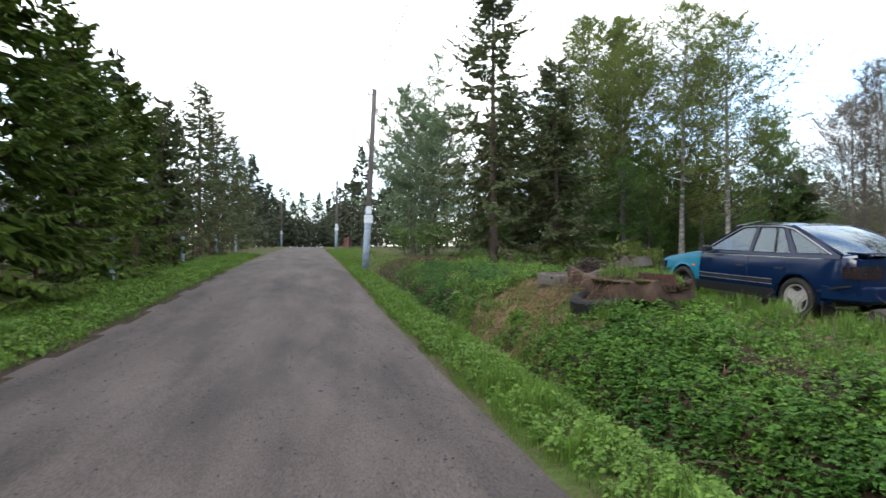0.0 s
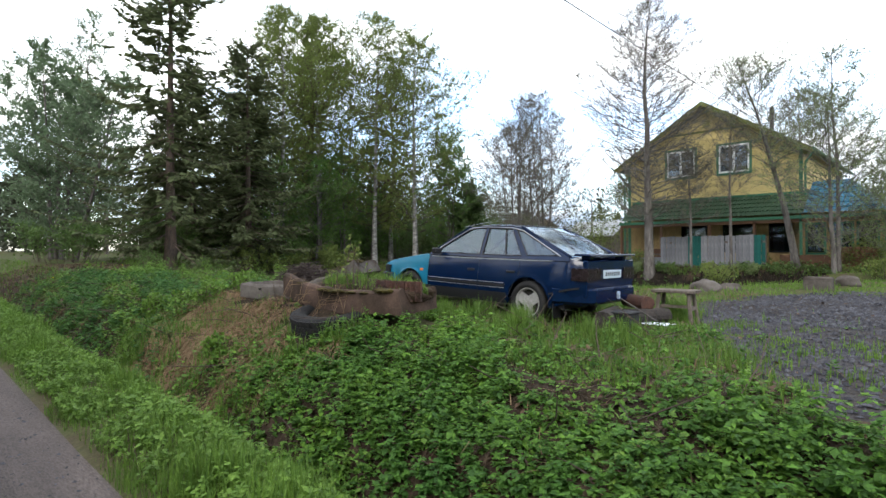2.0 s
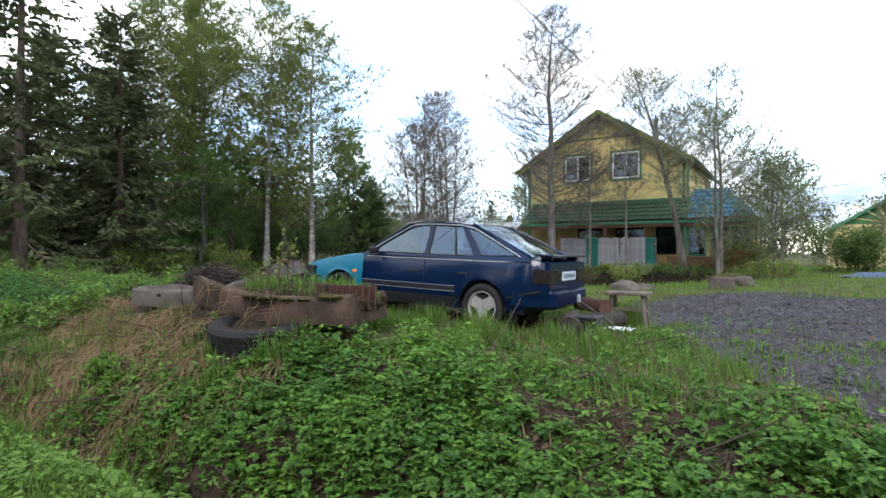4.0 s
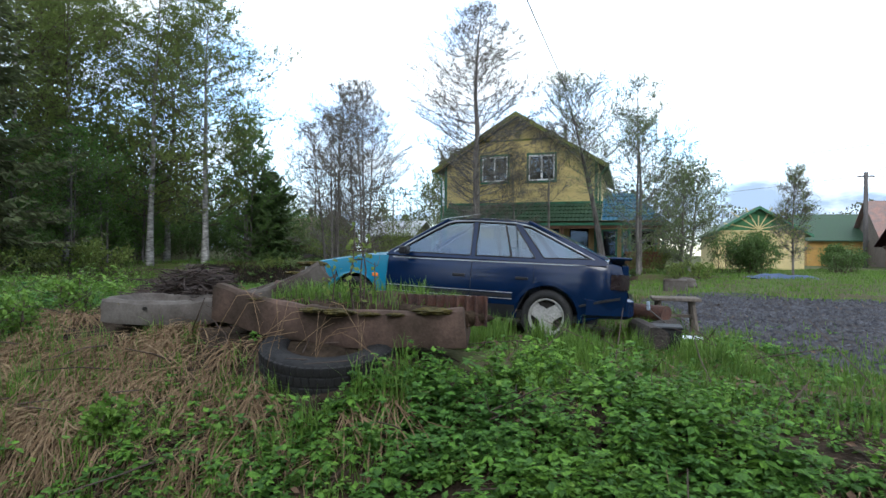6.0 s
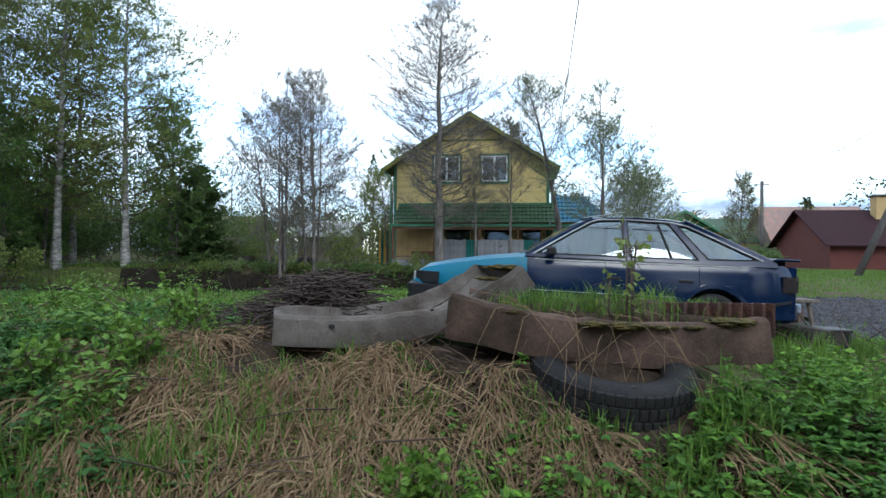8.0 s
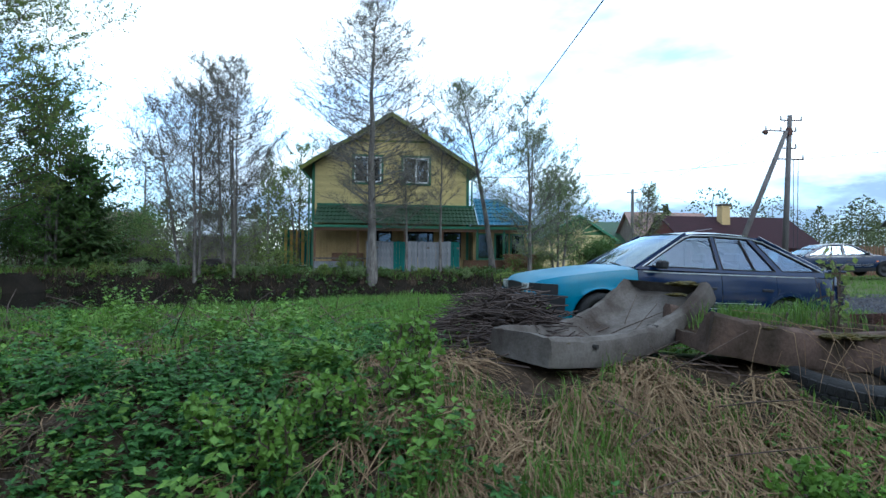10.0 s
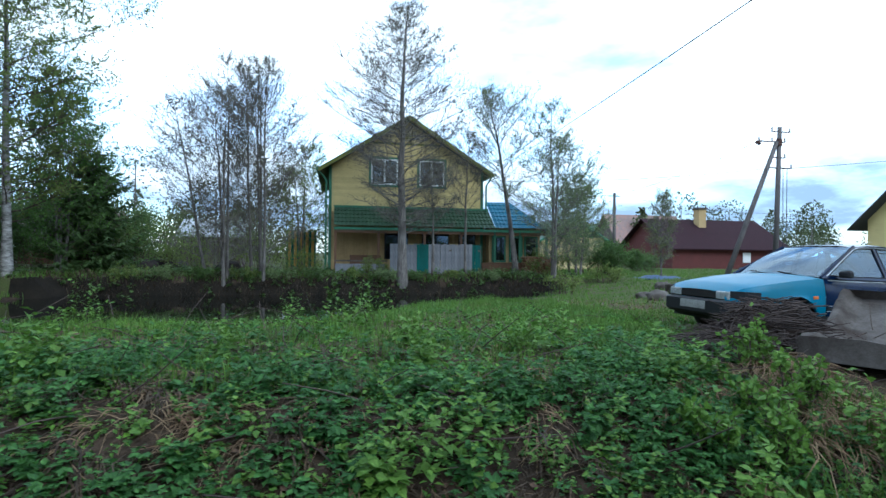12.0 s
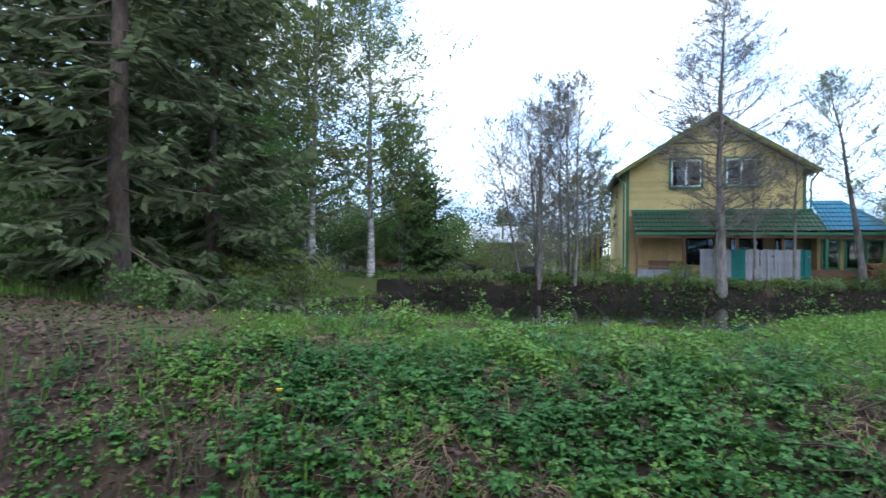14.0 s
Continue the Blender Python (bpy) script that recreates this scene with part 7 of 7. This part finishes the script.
boulder(13.6, 6.3, .24, .7, 1, "pale rounded boulder beside the yard", M_CONC)
boulder(14.6, 6.1, .2, .7, 2, "pale rounded boulder beside the yard", M_CONC)
boulder(16.8, 4.1, .2, .8, 3, "grey boulder in grass beside the yard", M_CONC)
tagged(part("concrete_block", box(15.3, 15.7, 4.2, 4.75, .6, 1.0, .03), M_CONC), "pale concrete block beside the yard", "block")
bm = bmesh.new()
bmesh.ops.create_grid(bm, x_segments=16, y_segments=16, size=1)
for v in bm.verts:
    v.co = Vector((22.5 + v.co.x * .8, .6 + v.co.y * 1.2, .83 + .14 * max(0, 1 - v.co.x ** 2 - v.co.y ** 2) + .1 * noise.noise(v.co * 3)))
tagged(part("tarpaulin", bm, M_TARP, smooth=True), "crumpled blue tarpaulin lying beside the yard", "tarpaulin")


# woodpile by the leaning willow
def woodpile():
    w = empty("woodpile", 25.6, 5.0, .75)
    g = np.random.default_rng(8)
    me = None
    for r in range(8):
        for c in range(11):
            if me is None:
                ob = part("firewood_log", cyl((-.2, 0, 0), (.2, 0, 0), .068, n=8), M_WOODEND, w)
                me = ob.data
            else:
                ob = new("firewood_log", me)
                ob.parent = w
            ob.location = (g.normal(0, .03), -.75 + c * .142 + .07 * (r % 2), .07 + r * .125)
            ob.rotation_euler = (g.uniform(0, 6), 0, g.normal(0, .05))
    return tagged(w, "stack of cut firewood logs beside the house", "woodpile")


woodpile()
# small footbridge over the pond's edge
j = empty("jetty", 23.9, 15.4, -.12)
for i in range(5):
    part("plank", box(-.6, .5, -.4 + i * .16, -.4 + i * .16 + .145, .55, .59), M_WOOD, j)
for a in (-.5, .4):
    part("pile", box(a - .06, a + .06, -.1, .1, -.4, .55), M_WOOD, j)
tagged(j, "small plank jetty at the far pond bank", "jetty")
for x0, y0, x1, y1, z in ((26.5, 26.5, 26.5, 29.5, 1.0), (27, 20.2, 27, 21.4, .95), (27.3, 23, 27.4, 24.8, 1.3)):
    tagged(part("old_plank", box(x0, x0 + .3, y0, y1, z - .05, z), M_GREYB), "pale old plank among junk beyond the pond", "plank")
for i, (x, y) in enumerate(((27.6, 21.8), (28.0, 22.7), (27.3, 22.9), (27.8, 19.5))):
    boulder(x, y, .45, .8, 20 + i, "dark heap of garden rubbish beyond the pond", M_DARKW, "rubbish_mound")


# ---- poles and wires ----
def road_pole(x, y, h, lean, label, blue):
    z = float(ground_z(x, y)) - .1
    p = empty("utility_pole", x, y, z)
    part("shaft", cyl((0, 0, 0), (lean, 0, h), .15, .10, 14), M_POLE, p, smooth=True)
    if blue:
        k = lambda t: lean * t / h
        part("painted_foot", cyl((k(.05), 0, .05), (k(2.9), 0, 2.9), .156, .142, 14), M_POLEBLUE, p, "flaking pale blue paint", True)
        part("notice_sheet", box(k(2.35) - .19, k(2.35) + .19, -.172, -.160, 2.2, 2.55), M_PAPER, p, "torn pale notice")
        part("notice_sheet", box(k(2.75) - .1, k(2.75) + .12, -.168, -.158, 2.62, 2.95), M_PAPER, p)
        part("meter_band", cyl((k(2.9), 0, 2.95), (k(3.0), 0, 3.02), .15, .15, 12), M_RUST, p)
    part("cross_iron", cyl((lean - .3, 0, h - .25), (lean + .12, 0, h - .2), .022, n=6), M_RUST, p)
    part("insulator", cyl((lean - .28, 0, h - .25), (lean - .28, 0, h - .1), .04, .03, 10), M_CERAM, p)
    return tagged(p, label, "utility pole", "poles along the road")


road_pole(2.35, 24.2, 8.15, .42, "tall grey leaning pole with pale blue painted foot", True)
road_pole(2.7, 60, 7.6, .1, "grey pole standing far along the road", True)
road_pole(-4.6, 92, 7.6, .0, "grey pole standing far along the road", True)


def braced_pole(x, y):
    z = .3
    p = empty("braced_pole", x, y, z)
    part("shaft", cyl((0, 0, 0), (0, -.28, 8.55), .15, .11, 12), M_POLE, p, smooth=True)
    part("brace", cyl((-.2, 3.3, 0), (0, -.1, 7.75), .14, .11, 12), M_POLE, p, smooth=True)
    part("collar", cyl((0, -.24, 7.55), (0, -.24, 7.9), .16, .15, 12), M_RUST, p)
    for zz, a, b in ((6.35, -1.0, .35), (7.75, -.6, 1.0), (8.3, -.9, .2), (6.9, -.6, .2)):
        part("cross_arm", cyl((0, a, zz), (0, b, zz), .035, n=6), M_RUST, p)
        for q in (a, (a + b) / 2, b):
            part("insulator", cyl((0, q, zz), (0, q, zz + .22), .05, .035, 8), M_CERAM, p)
    for dy in (-.45, -.7):
        part("drop_cable", cyl((-.05, dy, 6.3), (-.05, dy * .8 - .1, 1.0), .018, n=5), M_WIRE, p)
    part("lamp_ball", cyl((0, .95, 7.6), (0, 1.15, 7.7), .1, .1, 10), M_RUST, p)
    return tagged(p, "grey electricity pole with slanting brace and insulators", "utility pole")


braced_pole(25.9, -8.5)
fp = tagged(part("utility_pole", cyl((44.7, -9.4, .4), (44.7, -9.4, 7.4), .16, .12, 10), M_POLE, smooth=True), "dark far pole beyond the garage", "utility pole")
part("cross_arm", cyl((44.7, -9.9, 7.1), (44.7, -8.9, 7.1), .04, n=6), M_RUST, fp)


def wire(a, b, sag, r=.012, label="thin black overhead wire"):
    a, b = np.array(a, float), np.array(b, float)
    t = np.linspace(0, 1, 25)[:, None]
    p = a + (b - a) * t
    p[:, 2] -= (sag * 4 * t * (1 - t))[:, 0]
    v, f = tubes([(p, [r] * 25)], 5)
    return tagged(mesh_obj("overhead_wire", v, f, M_WIRE), label, "wire", "overhead wires")


road_pole(-5.3, 7.85, 7.2, .0, "grey pole on the verge across the road", False)
wire((28.0, 6.9, 5.95), (-5.3, 7.85, 7.1), .25)
wire((2.5, 24.2, 8.35), (2.6, 60, 8.2), .5)
wire((2.5, 24.2, 8.35), (2.2, -12, 8.2), .5)
wire((25.9, -8.6, 8.6), (44.7, -9.4, 7.2), .4)
wire((25.9, -8.8, 6.7), (30.5, 7.0, 6.0), .3)
wire((25.9, -8.9, 6.6), (6, -30, 8.0), .3)
wire((44.7, -9.4, 7.2), (60, -40, 7.4), .4)
wire((44.7, -9.4, 7.2), (70, 20, 7.6), .5)


# ---- roadside fence under the spruces ----
def mesh_fence():
    f = empty("wire_fence", -6.5, 24, 0)
    for i in range(17):
        y = -14 + i * 2.6
        z = float(ground_z(-6.5, 24 + y))
        part("fence_post", cyl((0, y, z - .1), (0, y, z + 1.5), .05 if i % 4 else .09, n=8), M_POLEBLUE if i % 4 == 0 else M_RUST, f)
    for k in range(5):
        P = [(np.array([0, -14 + i * 2.6, float(ground_z(-6.5, 10 + i * 2.6)) + .2 + k * .3])) for i in range(17)]
        v, ff = tubes([(P, [.007] * 17)], 4)
        mesh_obj("fence_wire", v, ff, M_RUST, f)
    return tagged(f, "rusty wire fence with pale blue posts under spruces", "fence")


mesh_fence()
tagged(part("board_screen", box(4.2, 4.3, 62, 74, 1.2, 3.0), M_REDW), "dark red board fence far along the road", "fence")


def dandelion(x, y, h):
    z = float(ground_z(x, y))
    d = empty("dandelion", x, y, z)
    part("stalk", cyl((0, 0, 0), (.01, 0, h), .003, n=5), M_LIME, d)
    bm = cyl((.01, 0, h), (.012, 0, h + .018), .012, .024, 12)
    part("flower_head", bm, M_DANDELION, d, "yellow flower head")
    return tagged(d, "single yellow dandelion flowering on the bank", "flower", "dandelions")


dandelion(3.72, 19.72, .26)
dandelion(5.6, 22.6, .22)
dandelion(6.0, 21.9, .2)
